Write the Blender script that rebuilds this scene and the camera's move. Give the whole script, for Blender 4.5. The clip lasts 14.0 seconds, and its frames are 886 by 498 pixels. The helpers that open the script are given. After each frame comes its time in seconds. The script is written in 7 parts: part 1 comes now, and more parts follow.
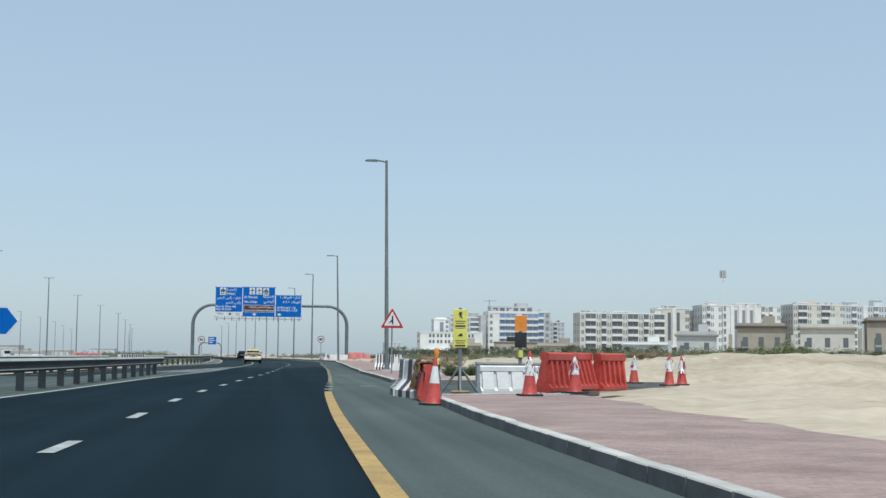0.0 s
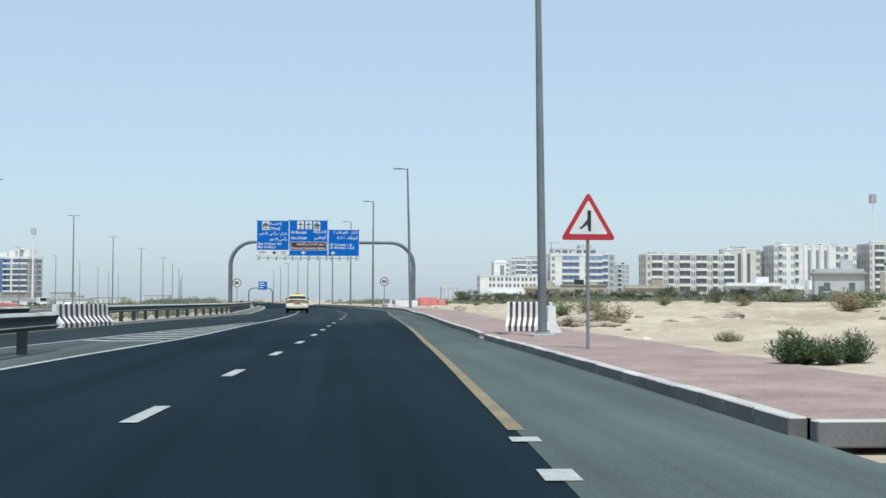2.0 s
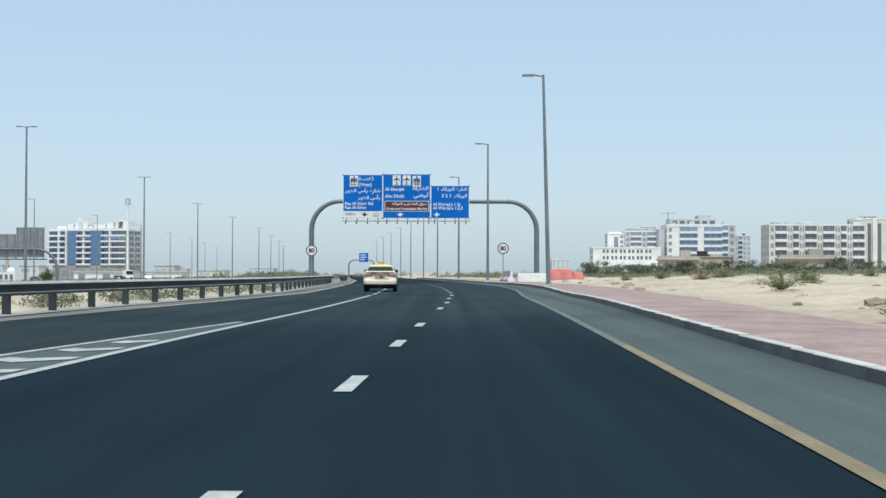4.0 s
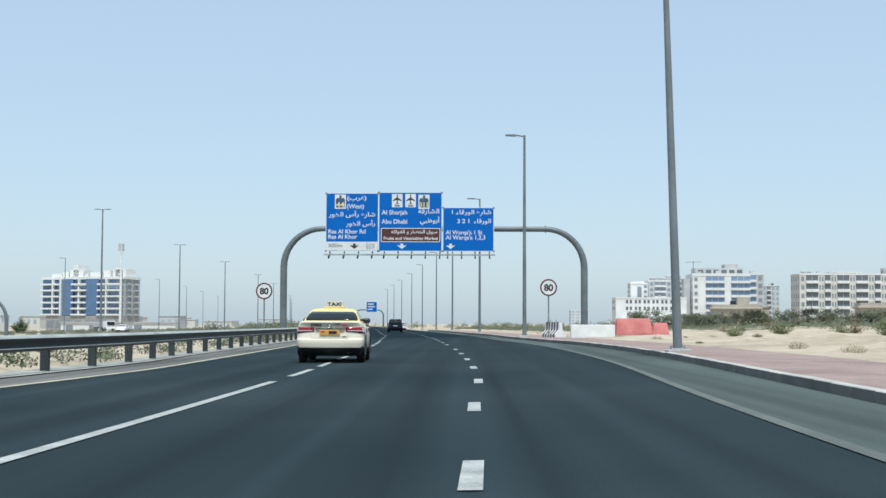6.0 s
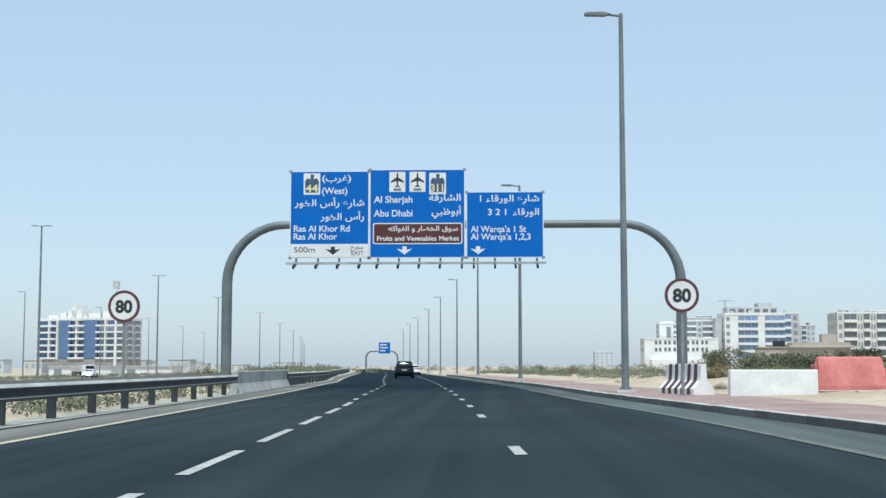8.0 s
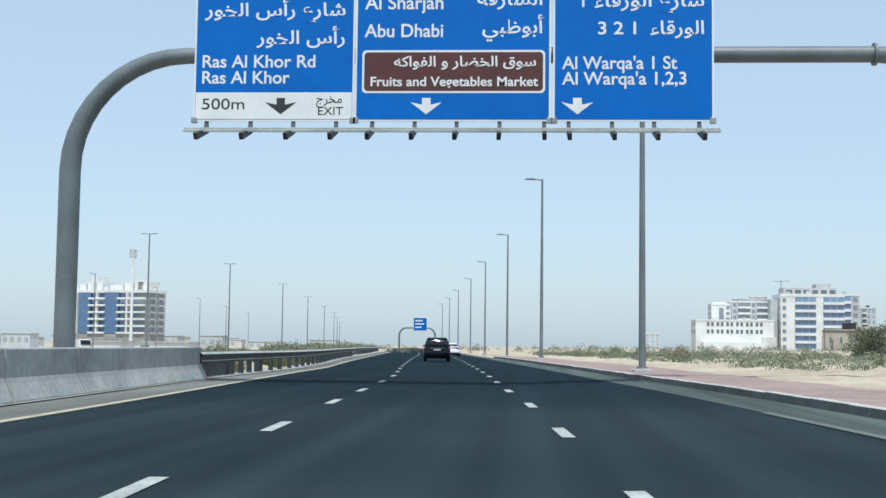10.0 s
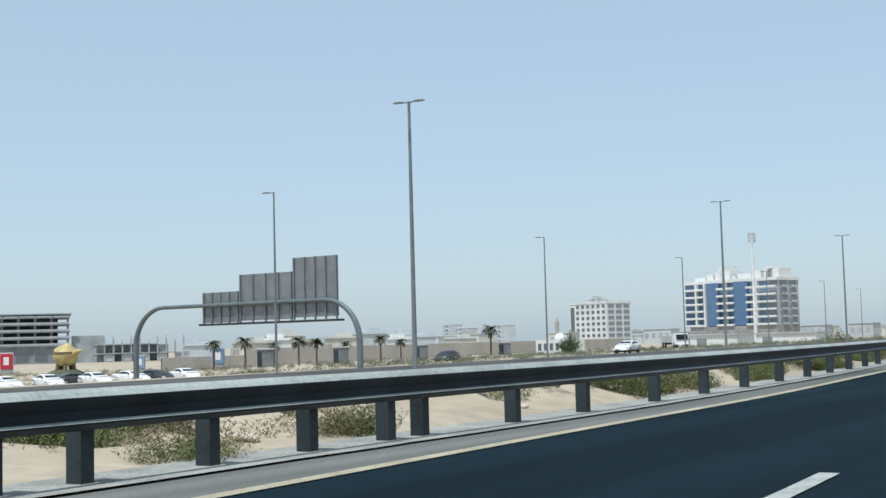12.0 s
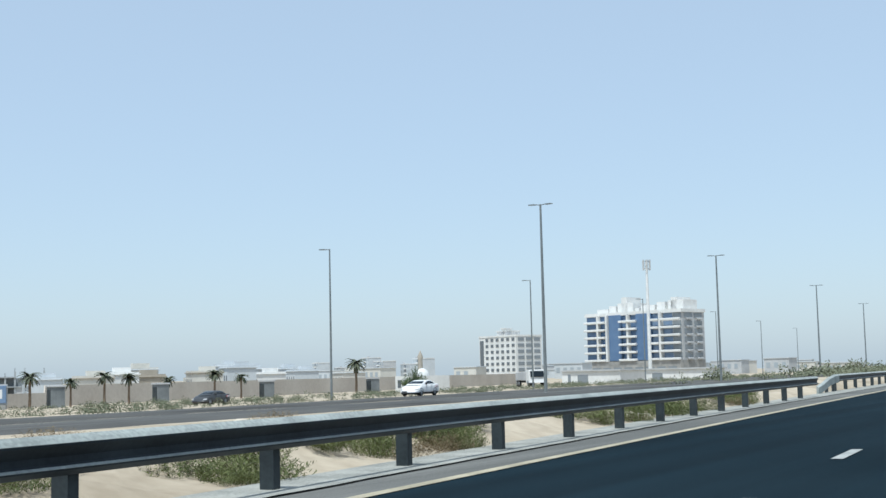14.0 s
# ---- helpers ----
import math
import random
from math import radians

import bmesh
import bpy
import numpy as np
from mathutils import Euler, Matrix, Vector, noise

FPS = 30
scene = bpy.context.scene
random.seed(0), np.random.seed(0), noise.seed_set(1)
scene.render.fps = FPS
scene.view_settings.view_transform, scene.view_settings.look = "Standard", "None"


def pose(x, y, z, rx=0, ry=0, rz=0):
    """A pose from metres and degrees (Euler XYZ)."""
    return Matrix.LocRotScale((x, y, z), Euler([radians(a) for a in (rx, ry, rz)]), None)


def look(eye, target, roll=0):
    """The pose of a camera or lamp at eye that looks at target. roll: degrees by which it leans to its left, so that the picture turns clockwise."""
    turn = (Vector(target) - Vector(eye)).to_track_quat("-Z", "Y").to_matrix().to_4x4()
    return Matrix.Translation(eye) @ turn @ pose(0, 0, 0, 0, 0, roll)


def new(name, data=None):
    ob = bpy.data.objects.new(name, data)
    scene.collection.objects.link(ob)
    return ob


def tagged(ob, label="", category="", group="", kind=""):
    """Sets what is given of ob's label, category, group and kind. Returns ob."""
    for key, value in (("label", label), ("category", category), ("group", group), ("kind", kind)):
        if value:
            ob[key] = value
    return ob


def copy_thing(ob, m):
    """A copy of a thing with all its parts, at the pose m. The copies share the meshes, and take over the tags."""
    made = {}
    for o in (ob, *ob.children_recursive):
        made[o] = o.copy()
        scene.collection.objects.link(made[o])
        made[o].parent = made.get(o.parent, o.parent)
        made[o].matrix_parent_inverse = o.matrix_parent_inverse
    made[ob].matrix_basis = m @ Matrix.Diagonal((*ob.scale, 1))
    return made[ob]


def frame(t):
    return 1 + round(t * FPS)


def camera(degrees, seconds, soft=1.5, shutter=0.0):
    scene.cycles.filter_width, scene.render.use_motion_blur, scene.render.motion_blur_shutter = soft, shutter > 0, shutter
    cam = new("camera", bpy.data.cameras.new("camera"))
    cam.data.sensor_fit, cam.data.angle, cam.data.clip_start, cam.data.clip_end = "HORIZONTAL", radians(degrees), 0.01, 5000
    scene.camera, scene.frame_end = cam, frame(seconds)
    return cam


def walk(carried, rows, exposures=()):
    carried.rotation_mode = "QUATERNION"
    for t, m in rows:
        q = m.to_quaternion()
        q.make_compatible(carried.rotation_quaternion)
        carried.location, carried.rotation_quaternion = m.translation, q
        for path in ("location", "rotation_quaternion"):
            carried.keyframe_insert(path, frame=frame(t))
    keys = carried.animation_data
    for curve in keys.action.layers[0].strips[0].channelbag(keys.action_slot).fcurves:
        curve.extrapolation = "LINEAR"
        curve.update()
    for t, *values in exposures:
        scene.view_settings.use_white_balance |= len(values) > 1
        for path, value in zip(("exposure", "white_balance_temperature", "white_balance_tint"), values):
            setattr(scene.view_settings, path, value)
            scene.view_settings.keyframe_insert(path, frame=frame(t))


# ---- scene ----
cam = camera(38.1, 14.0)
PATH = [
    (0, (0.993, 0.924, 1.0), (1.239, 2.902, 1.167), 0.6),
    (0.5, (0.727, 11.116, 1.099), (1.009, 13.093, 1.203), -0.0),
    (1, (0.921, 20.342, 1.102), (1.26, 22.311, 1.192), -1.4),
    (1.5, (1.097, 29.159, 1.15), (1.412, 31.134, 1.204), -0.1),
    (2, (1.254, 37.614, 1.12), (1.416, 39.606, 1.2), 0.2),
    (2.5, (1.408, 46.482, 1.086), (1.418, 48.481, 1.161), -0.0),
    (3, (1.591, 55.164, 1.082), (1.592, 57.164, 1.123), 0.8),
    (5.3, (1.582, 97.325, 1.066), (1.566, 99.324, 1.103), -0.8),
    (5.5, (1.572, 100.995, 1.073), (1.543, 102.994, 1.133), -0.3),
    (6, (1.545, 110.184, 1.101), (1.513, 112.18, 1.218), 0.2),
    (6.5, (1.44, 119.407, 1.146), (1.364, 121.398, 1.31), 0.5),
    (7, (1.299, 128.681, 1.213), (1.221, 130.671, 1.396), -0.1),
    (9.5, (-0.494, 175.581, 1.122), (-0.54, 177.573, 1.302), 0.4),
    (10, (-0.953, 184.827, 1.119), (-1.082, 186.817, 1.27), 0.7),
    (10.5, (-1.404, 194.525, 1.127), (-1.75, 196.489, 1.274), -0.5),
    (11, (-1.676, 204.017, 1.202), (-2.331, 205.901, 1.352), -1.6),
    (11.5, (-2.134, 213.1, 1.183), (-3.026, 214.88, 1.378), -1.5),
    (12, (-2.84, 222.6, 1.154), (-3.905, 224.286, 1.299), -1.5),
    (12.5, (-3.396, 231.577, 1.117), (-4.541, 233.205, 1.312), -0.8),
    (13, (-4.195, 240.771, 1.142), (-5.348, 242.396, 1.309), -1.2),
    (13.5, (-4.847, 250.351, 1.14), (-5.947, 252.012, 1.324), -1.5),
    (14, (-5.288, 259.163, 1.287), (-6.261, 260.899, 1.481), -1.3),
]
walk(cam, [(t, look(eye, target, roll)) for t, eye, target, roll in PATH], [(0, -0.2, 5950, 4), (0.5, -0.12, 5950, 4), (1, -0.03, 5950, 4), (5.5, 0.0, 5950, 4), (7, 0.05, 5950, 4), (10.5, 0.05, 5900, 4), (11.0, -0.14, 5900, 4), (11.5, -0.14, 5950, 4), (12.1, -0.08, 5950, 4), (12.6, 0.0, 5950, 4), (14, 0.0, 5850, 4)])

# ---- world, sun, exposure ----
SUN_TO = Vector((0.045, -0.42, 1.0)).normalized()
world = bpy.data.worlds.new("sky")
scene.world = world
world.use_nodes = True
wn = world.node_tree.nodes
sky = wn.new("ShaderNodeTexSky")
sky.sky_type = "NISHITA"
sky.sun_disc = False
sky.sun_elevation = math.asin(SUN_TO.z)
sky.sun_rotation = math.atan2(SUN_TO.x, SUN_TO.y)
sky.altitude = 0.0
sky.air_density = 1.0
sky.dust_density = 1.3
sky.ozone_density = 1.0
haze = wn.new("ShaderNodeMix")  # even desert dust in the air pales the blue
haze.data_type = "RGBA"
haze.inputs[0].default_value = 0.6
haze.inputs[7].default_value = (4.3, 4.85, 5.45, 1)
world.node_tree.links.new(sky.outputs[0], haze.inputs[6])
world.node_tree.links.new(haze.outputs[2], wn["Background"].inputs[0])
wn["Background"].inputs[1].default_value = 0.15
lamp = bpy.data.lights.new("sun", "SUN")
lamp.energy, lamp.angle, lamp.color = 4.5, radians(0.6), (1.0, 0.95, 0.87)
new("sun", lamp).matrix_world = look((0, 0, 80), Vector((0, 0, 80)) - SUN_TO)


# ---- materials ----
def surf(name, dark, light, rough=0.8, scale=3.0, fine=40.0, bump=0.15, metal=0.0, spread=0.5, per_object=0.0, spec=0.5, dist=0.01):
    """A surface with two scales of mottling between two base colours, and fine relief."""
    m = bpy.data.materials.new(name)
    m.use_nodes = True
    n, l = m.node_tree.nodes, m.node_tree.links
    p = n["Principled BSDF"]
    pos = n.new("ShaderNodeNewGeometry")
    big, small = n.new("ShaderNodeTexNoise"), n.new("ShaderNodeTexNoise")
    for t, s, d in ((big, scale, 4.0), (small, fine, 3.0)):
        t.inputs["Scale"].default_value, t.inputs["Detail"].default_value = s, d
        l.new(pos.outputs["Position"], t.inputs["Vector"])
    add = n.new("ShaderNodeMath")
    add.operation = "MULTIPLY_ADD"
    l.new(small.outputs["Fac"], add.inputs[0])
    add.inputs[1].default_value = spread
    l.new(big.outputs["Fac"], add.inputs[2])
    last = add
    if per_object:
        info, extra = n.new("ShaderNodeObjectInfo"), n.new("ShaderNodeMath")
        extra.operation = "MULTIPLY_ADD"
        l.new(info.outputs["Random"], extra.inputs[0])
        extra.inputs[1].default_value = per_object
        l.new(add.outputs[0], extra.inputs[2])
        last = extra
    ramp = n.new("ShaderNodeMapRange")
    ramp.inputs["From Min"].default_value = 0.35 + spread * 0.35
    ramp.inputs["From Max"].default_value = 0.65 + spread * 0.65 + per_object
    l.new(last.outputs[0], ramp.inputs["Value"])
    mix = n.new("ShaderNodeMix")
    mix.data_type = "RGBA"
    mix.inputs[6].default_value, mix.inputs[7].default_value = (*dark, 1), (*light, 1)
    l.new(ramp.outputs[0], mix.inputs[0])
    l.new(mix.outputs[2], p.inputs["Base Color"])
    p.inputs["Roughness"].default_value, p.inputs["Metallic"].default_value = rough, metal
    p.inputs["Specular IOR Level"].default_value = spec
    if bump:
        b = n.new("ShaderNodeBump")
        b.inputs["Strength"].default_value, b.inputs["Distance"].default_value = bump, dist
        l.new(small.outputs["Fac"], b.inputs["Height"])
        l.new(b.outputs[0], p.inputs["Normal"])
    return m


def asphalt(name, dark, light, paler=None):
    """Bitumen with long wheel-track streaks, patches and grit."""
    m = surf(name, dark, light, rough=0.95, scale=0.12, fine=70, bump=0.3, spread=1.3, spec=0.06)
    n, l = m.node_tree.nodes, m.node_tree.links
    pos = next(x for x in n if x.type == "NEW_GEOMETRY")
    mp = n.new("ShaderNodeMapping")
    mp.inputs["Scale"].default_value = (1.3, 0.012, 1.0)
    mp.inputs["Rotation"].default_value = (0, 0, 0.03)
    l.new(pos.outputs["Position"], mp.inputs["Vector"])
    streak = n.new("ShaderNodeTexNoise")
    streak.inputs["Scale"].default_value, streak.inputs["Detail"].default_value = 1.0, 5.0
    l.new(mp.outputs[0], streak.inputs["Vector"])
    ramp = n.new("ShaderNodeMapRange")
    ramp.inputs["From Min"].default_value, ramp.inputs["From Max"].default_value = 0.3, 0.72
    ramp.inputs["To Min"].default_value, ramp.inputs["To Max"].default_value = 0.72, 1.3
    l.new(streak.outputs["Fac"], ramp.inputs["Value"])
    mul = n.new("ShaderNodeVectorMath")
    mul.operation = "SCALE"
    old = next(x for x in n if x.type == "MIX")
    if paler:  # sun glare painted as a greyer stretch between two places on the road
        glare_mix, fade, xyz = n.new("ShaderNodeMix"), n.new("ShaderNodeMath"), n.new("ShaderNodeSeparateXYZ")
        glare_mix.data_type = "RGBA"
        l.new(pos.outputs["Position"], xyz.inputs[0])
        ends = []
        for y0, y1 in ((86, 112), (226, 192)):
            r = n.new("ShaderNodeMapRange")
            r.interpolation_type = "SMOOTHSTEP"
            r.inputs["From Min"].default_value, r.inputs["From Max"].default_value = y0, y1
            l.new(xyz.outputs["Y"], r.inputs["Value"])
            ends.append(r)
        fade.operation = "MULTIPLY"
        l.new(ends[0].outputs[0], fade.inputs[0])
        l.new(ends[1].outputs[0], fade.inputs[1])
        l.new(fade.outputs[0], glare_mix.inputs[0])
        l.new(old.outputs[2], glare_mix.inputs[6])
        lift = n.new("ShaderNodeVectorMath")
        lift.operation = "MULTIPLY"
        lift.inputs[1].default_value = paler
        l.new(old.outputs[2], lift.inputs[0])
        l.new(lift.outputs[0], glare_mix.inputs[7])
        old = glare_mix
    l.new(old.outputs[2], mul.inputs[0])
    l.new(ramp.outputs[0], mul.inputs["Scale"])
    l.new(mul.outputs[0], n["Principled BSDF"].inputs["Base Color"])
    return m


def glass(name, tint, rough=0.05):
    m = bpy.data.materials.new(name)
    m.use_nodes = True
    p = m.node_tree.nodes["Principled BSDF"]
    p.inputs["Base Color"].default_value = (*tint, 1)
    p.inputs["Roughness"].default_value = rough
    p.inputs["Specular IOR Level"].default_value = 0.8
    return m


def paving(name):
    """Interlocking red block paving with dusty joints."""
    m = surf(name, (0.188, 0.127, 0.115), (0.31, 0.226, 0.20), rough=0.9, scale=0.8, fine=14, bump=0.2, spread=0.6)
    n, l = m.node_tree.nodes, m.node_tree.links
    pos = next(x for x in n if x.type == "NEW_GEOMETRY")
    bricks = n.new("ShaderNodeTexBrick")
    bricks.inputs["Scale"].default_value = 1.0
    bricks.inputs["Brick Width"].default_value, bricks.inputs["Row Height"].default_value = 0.2, 0.1
    bricks.inputs["Mortar Size"].default_value = 0.006
    bricks.inputs["Color1"].default_value = (0.85, 0.85, 0.85, 1)
    bricks.inputs["Color2"].default_value = (1.1, 1.1, 1.1, 1)
    bricks.inputs["Mortar"].default_value = (1.25, 1.3, 1.3, 1)
    l.new(pos.outputs["Position"], bricks.inputs["Vector"])
    mul = n.new("ShaderNodeVectorMath")
    mul.operation = "MULTIPLY"
    old = next(x for x in n if x.type == "MIX")
    l.new(old.outputs[2], mul.inputs[0])
    l.new(bricks.outputs["Color"], mul.inputs[1])
    l.new(mul.outputs[0], n["Principled BSDF"].inputs["Base Color"])
    return m


SAND = surf("sand", (0.29, 0.242, 0.178), (0.475, 0.41, 0.318), rough=0.95, scale=0.16, fine=2.6, bump=0.6, spread=0.55, dist=0.06, spec=0.2)
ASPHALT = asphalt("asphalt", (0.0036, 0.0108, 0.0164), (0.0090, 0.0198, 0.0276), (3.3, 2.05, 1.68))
OLD_ASPHALT = asphalt("greyed_asphalt", (0.0158, 0.0240, 0.0275), (0.0285, 0.0395, 0.0430))
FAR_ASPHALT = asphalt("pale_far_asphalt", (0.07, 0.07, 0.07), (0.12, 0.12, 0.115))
VERGE = asphalt("dusty_verge", (0.085, 0.088, 0.086), (0.175, 0.175, 0.165))
SHOULDER = asphalt("dusty_asphalt", (0.048, 0.062, 0.062), (0.096, 0.116, 0.112))
PAVING = paving("red_paving")
# kerb faces carry shade and tops carry sunlight in their colours
KERB = surf("shaded_dirty_kerb", (0.075, 0.078, 0.076), (0.18, 0.18, 0.172), scale=1.5, fine=30, bump=0.2, per_object=0.25)
KERB_TOP = surf("sunlit_kerb_top", (0.30, 0.29, 0.27), (0.52, 0.50, 0.46), scale=1.5, fine=30, bump=0.2, per_object=0.4)
CONCRETE = surf("concrete", (0.30, 0.295, 0.28), (0.50, 0.49, 0.46), scale=0.9, fine=18, bump=0.2)
BARRIER_CONCRETE = surf("stained_barrier_concrete", (0.21, 0.225, 0.22), (0.40, 0.405, 0.39), scale=0.6, fine=7, bump=0.2, spread=0.5)
DARK_CONCRETE = surf("grey_concrete", (0.22, 0.22, 0.21), (0.36, 0.35, 0.33), scale=0.5, fine=6, bump=0.2)
WHITE_LINE = surf("white_road_paint", (0.20, 0.21, 0.205), (0.43, 0.44, 0.42), rough=0.7, scale=2.5, fine=35, bump=0.1, spread=0.8)
YELLOW_LINE = surf("yellow_road_paint", (0.22, 0.14, 0.05), (0.44, 0.29, 0.09), rough=0.75, scale=1.5, fine=30, bump=0.1, spread=0.9)
PALE_LINE = surf("pale_edge_paint", (0.26, 0.24, 0.17), (0.50, 0.46, 0.34), rough=0.8, scale=1.2, fine=25, bump=0.1, spread=0.9)
WORN_LINE = surf("worn_out_edge_paint", (0.062, 0.075, 0.072), (0.125, 0.135, 0.12), rough=0.85, scale=1.0, fine=20, bump=0.1, spread=0.9)
TAN_LINE = surf("dusty_tan_edge_paint", (0.24, 0.215, 0.15), (0.45, 0.40, 0.29), rough=0.8, scale=1.2, fine=25, bump=0.1, spread=0.9)
FADED_LINE = surf("faded_yellow_paint", (0.12, 0.10, 0.055), (0.225, 0.18, 0.10), rough=0.8, scale=1.2, fine=25, bump=0.1, spread=0.9)
GALV = surf("galvanised_steel", (0.20, 0.215, 0.225), (0.34, 0.355, 0.365), rough=0.5, scale=2, fine=25, bump=0.05, metal=0.55)
RAIL_STEEL = surf("shaded_weathered_rail_steel", (0.007, 0.011, 0.015), (0.024, 0.032, 0.038), rough=0.55, scale=1.2, fine=18, bump=0.08, metal=0.1, spec=0.3)
PALE_STEEL = surf("pale_galvanised_steel", (0.21, 0.23, 0.22), (0.40, 0.43, 0.41), rough=0.7, scale=1.0, fine=20, bump=0.1, spread=0.8)
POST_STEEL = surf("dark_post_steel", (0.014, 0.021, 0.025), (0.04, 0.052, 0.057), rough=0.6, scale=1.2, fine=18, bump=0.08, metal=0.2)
GANTRY_PAINT = surf("dark_gantry_paint", (0.085, 0.105, 0.115), (0.135, 0.16, 0.17), rough=0.5, scale=0.8, fine=12, bump=0.04)
POLE_PAINT = surf("grey_pole_paint", (0.115, 0.133, 0.142), (0.175, 0.20, 0.21), rough=0.5, scale=0.8, fine=12, bump=0.04)
WHITE_PAINT = surf("white_paint", (0.58, 0.59, 0.58), (0.78, 0.78, 0.765), rough=0.6, scale=1.4, fine=14, bump=0.06)
MAROON_PAINT = surf("maroon_paint", (0.048, 0.026, 0.028), (0.105, 0.056, 0.053), rough=0.65, scale=1.6, fine=16, bump=0.06)
RED_PLASTIC = surf("red_plastic", (0.32, 0.036, 0.028), (0.52, 0.08, 0.06), rough=0.5, scale=1.8, fine=14, bump=0.05, spread=0.7)
FADED_RED = surf("faded_red_plastic", (0.42, 0.12, 0.11), (0.60, 0.22, 0.20), rough=0.6, scale=1.2, fine=10, bump=0.05)
SIGN_BLUE = surf("blue_sign_sheet", (0.001, 0.100, 0.40), (0.002, 0.118, 0.46), rough=0.5, scale=0.7, fine=6, bump=0.0, spec=0.25)
SIGN_BROWN = surf("brown_sign_sheet", (0.062, 0.016, 0.014), (0.085, 0.023, 0.02), rough=0.45, scale=0.7, fine=6, bump=0.0)
SIGN_WHITE = surf("white_sign_sheet", (0.60, 0.62, 0.62), (0.70, 0.71, 0.71), rough=0.45, scale=1.2, fine=9, bump=0.0)
SIGN_RED = surf("red_sign_sheet", (0.36, 0.016, 0.028), (0.44, 0.024, 0.04), rough=0.45, scale=3, fine=20, bump=0.0)
SIGN_BLACK = surf("black_sign_film", (0.012, 0.012, 0.014), (0.03, 0.03, 0.032), rough=0.5, scale=3, fine=20, bump=0.0)
SIGN_YELLOW = surf("yellow_sign_sheet", (0.60, 0.58, 0.10), (0.70, 0.67, 0.17), rough=0.5, scale=3, fine=20, bump=0.0)
ORANGE = surf("orange_sheet", (0.62, 0.20, 0.02), (0.75, 0.28, 0.04), rough=0.5, scale=3, fine=20, bump=0.0)
SIGN_BACK = surf("bare_sign_back", (0.18, 0.19, 0.20), (0.26, 0.27, 0.28), rough=0.5, scale=0.9, fine=10, bump=0.04, metal=0.4)
RUBBER = surf("black_rubber", (0.012, 0.012, 0.012), (0.03, 0.03, 0.03), rough=0.85, scale=4, fine=40, bump=0.1)
SACKING = surf("brown_sacking", (0.19, 0.12, 0.065), (0.34, 0.23, 0.13), rough=0.95, scale=5, fine=60, bump=0.4)
LEAF = surf("scrub_leaf", (0.09, 0.115, 0.045), (0.21, 0.225, 0.10), rough=0.8, scale=1.2, fine=9, bump=0.0)
DRY_LEAF = surf("dry_scrub_leaf", (0.16, 0.125, 0.07), (0.30, 0.245, 0.15), rough=0.9, scale=1.2, fine=9, bump=0.0)
BAND_LEAF = surf("far_scrub_leaf", (0.085, 0.10, 0.062), (0.165, 0.175, 0.115), rough=0.9, scale=0.3, fine=3, bump=0.0)
PALM_LEAF = surf("palm_leaf", (0.04, 0.05, 0.03), (0.085, 0.095, 0.055), rough=0.75, scale=2, fine=9, bump=0.0)
BARK = surf("palm_bark", (0.12, 0.085, 0.055), (0.22, 0.17, 0.12), rough=0.95, scale=3, fine=20, bump=0.4)
GRAVEL = surf("pale_gravel", (0.17, 0.175, 0.16), (0.38, 0.38, 0.345), rough=0.95, scale=1.3, fine=22, bump=0.8, spread=0.8, dist=0.03)
STONE = surf("pale_rubble", (0.40, 0.35, 0.28), (0.60, 0.54, 0.45), rough=0.95, scale=2, fine=18, bump=0.4)
RUBBLE = surf("brown_rubble", (0.14, 0.11, 0.08), (0.40, 0.34, 0.27), rough=0.95, scale=1.5, fine=14, bump=0.5, per_object=0.6)
# distance haze is put into HAZY_WALL and the grey and blue glass colours
HAZY_WALL = surf("haze_pale_render", (0.46, 0.49, 0.51), (0.56, 0.59, 0.61), rough=0.9, scale=0.12, fine=1.2, bump=0.05)
HAZY_GLASS = glass("haze_pale_window_glass", (0.33, 0.37, 0.40), 0.3)
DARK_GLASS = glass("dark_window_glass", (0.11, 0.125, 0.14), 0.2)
HAZE_GREY_GLASS = glass("grey_window_glass", (0.21, 0.235, 0.255), 0.25)
BLUE_GLASS = surf("blue_cladding_glass", (0.085, 0.15, 0.27), (0.125, 0.20, 0.33), rough=0.2, scale=0.3, fine=2, bump=0.0, per_object=0.3)
HAZY_BLUE = surf("haze_pale_blue", (0.13, 0.20, 0.32), (0.22, 0.30, 0.42), rough=0.2, scale=0.3, fine=2, bump=0.0, per_object=0.3)
CREAM_WALL = surf("cream_render", (0.50, 0.485, 0.44), (0.61, 0.595, 0.545), rough=0.9, scale=0.12, fine=1.2, bump=0.05)
WHITE_WALL = surf("white_render", (0.589, 0.589, 0.570), (0.718, 0.718, 0.699), rough=0.9, scale=0.12, fine=1.2, bump=0.05)
TAN_WALL = surf("tan_render", (0.322, 0.290, 0.239), (0.423, 0.382, 0.322), rough=0.9, scale=0.12, fine=1.2, bump=0.05)
GREY_WALL = surf("grey_render", (0.368, 0.377, 0.386), (0.497, 0.506, 0.506), rough=0.9, scale=0.12, fine=1.2, bump=0.05)


# ---- mesh helpers ----
def thing(name, label, category, at=None, group="", kind=""):
    ob = new(name)
    ob.empty_display_size = 0.2
    if at is not None:
        ob.matrix_basis = at
    return tagged(ob, label, category, group, kind)


def part(name, bm, material, parent=None, label="", smooth=False):
    me = bpy.data.meshes.new(name)
    bm.to_mesh(me)
    bm.free()
    return mesh_part(name, me, material, parent, label, smooth)


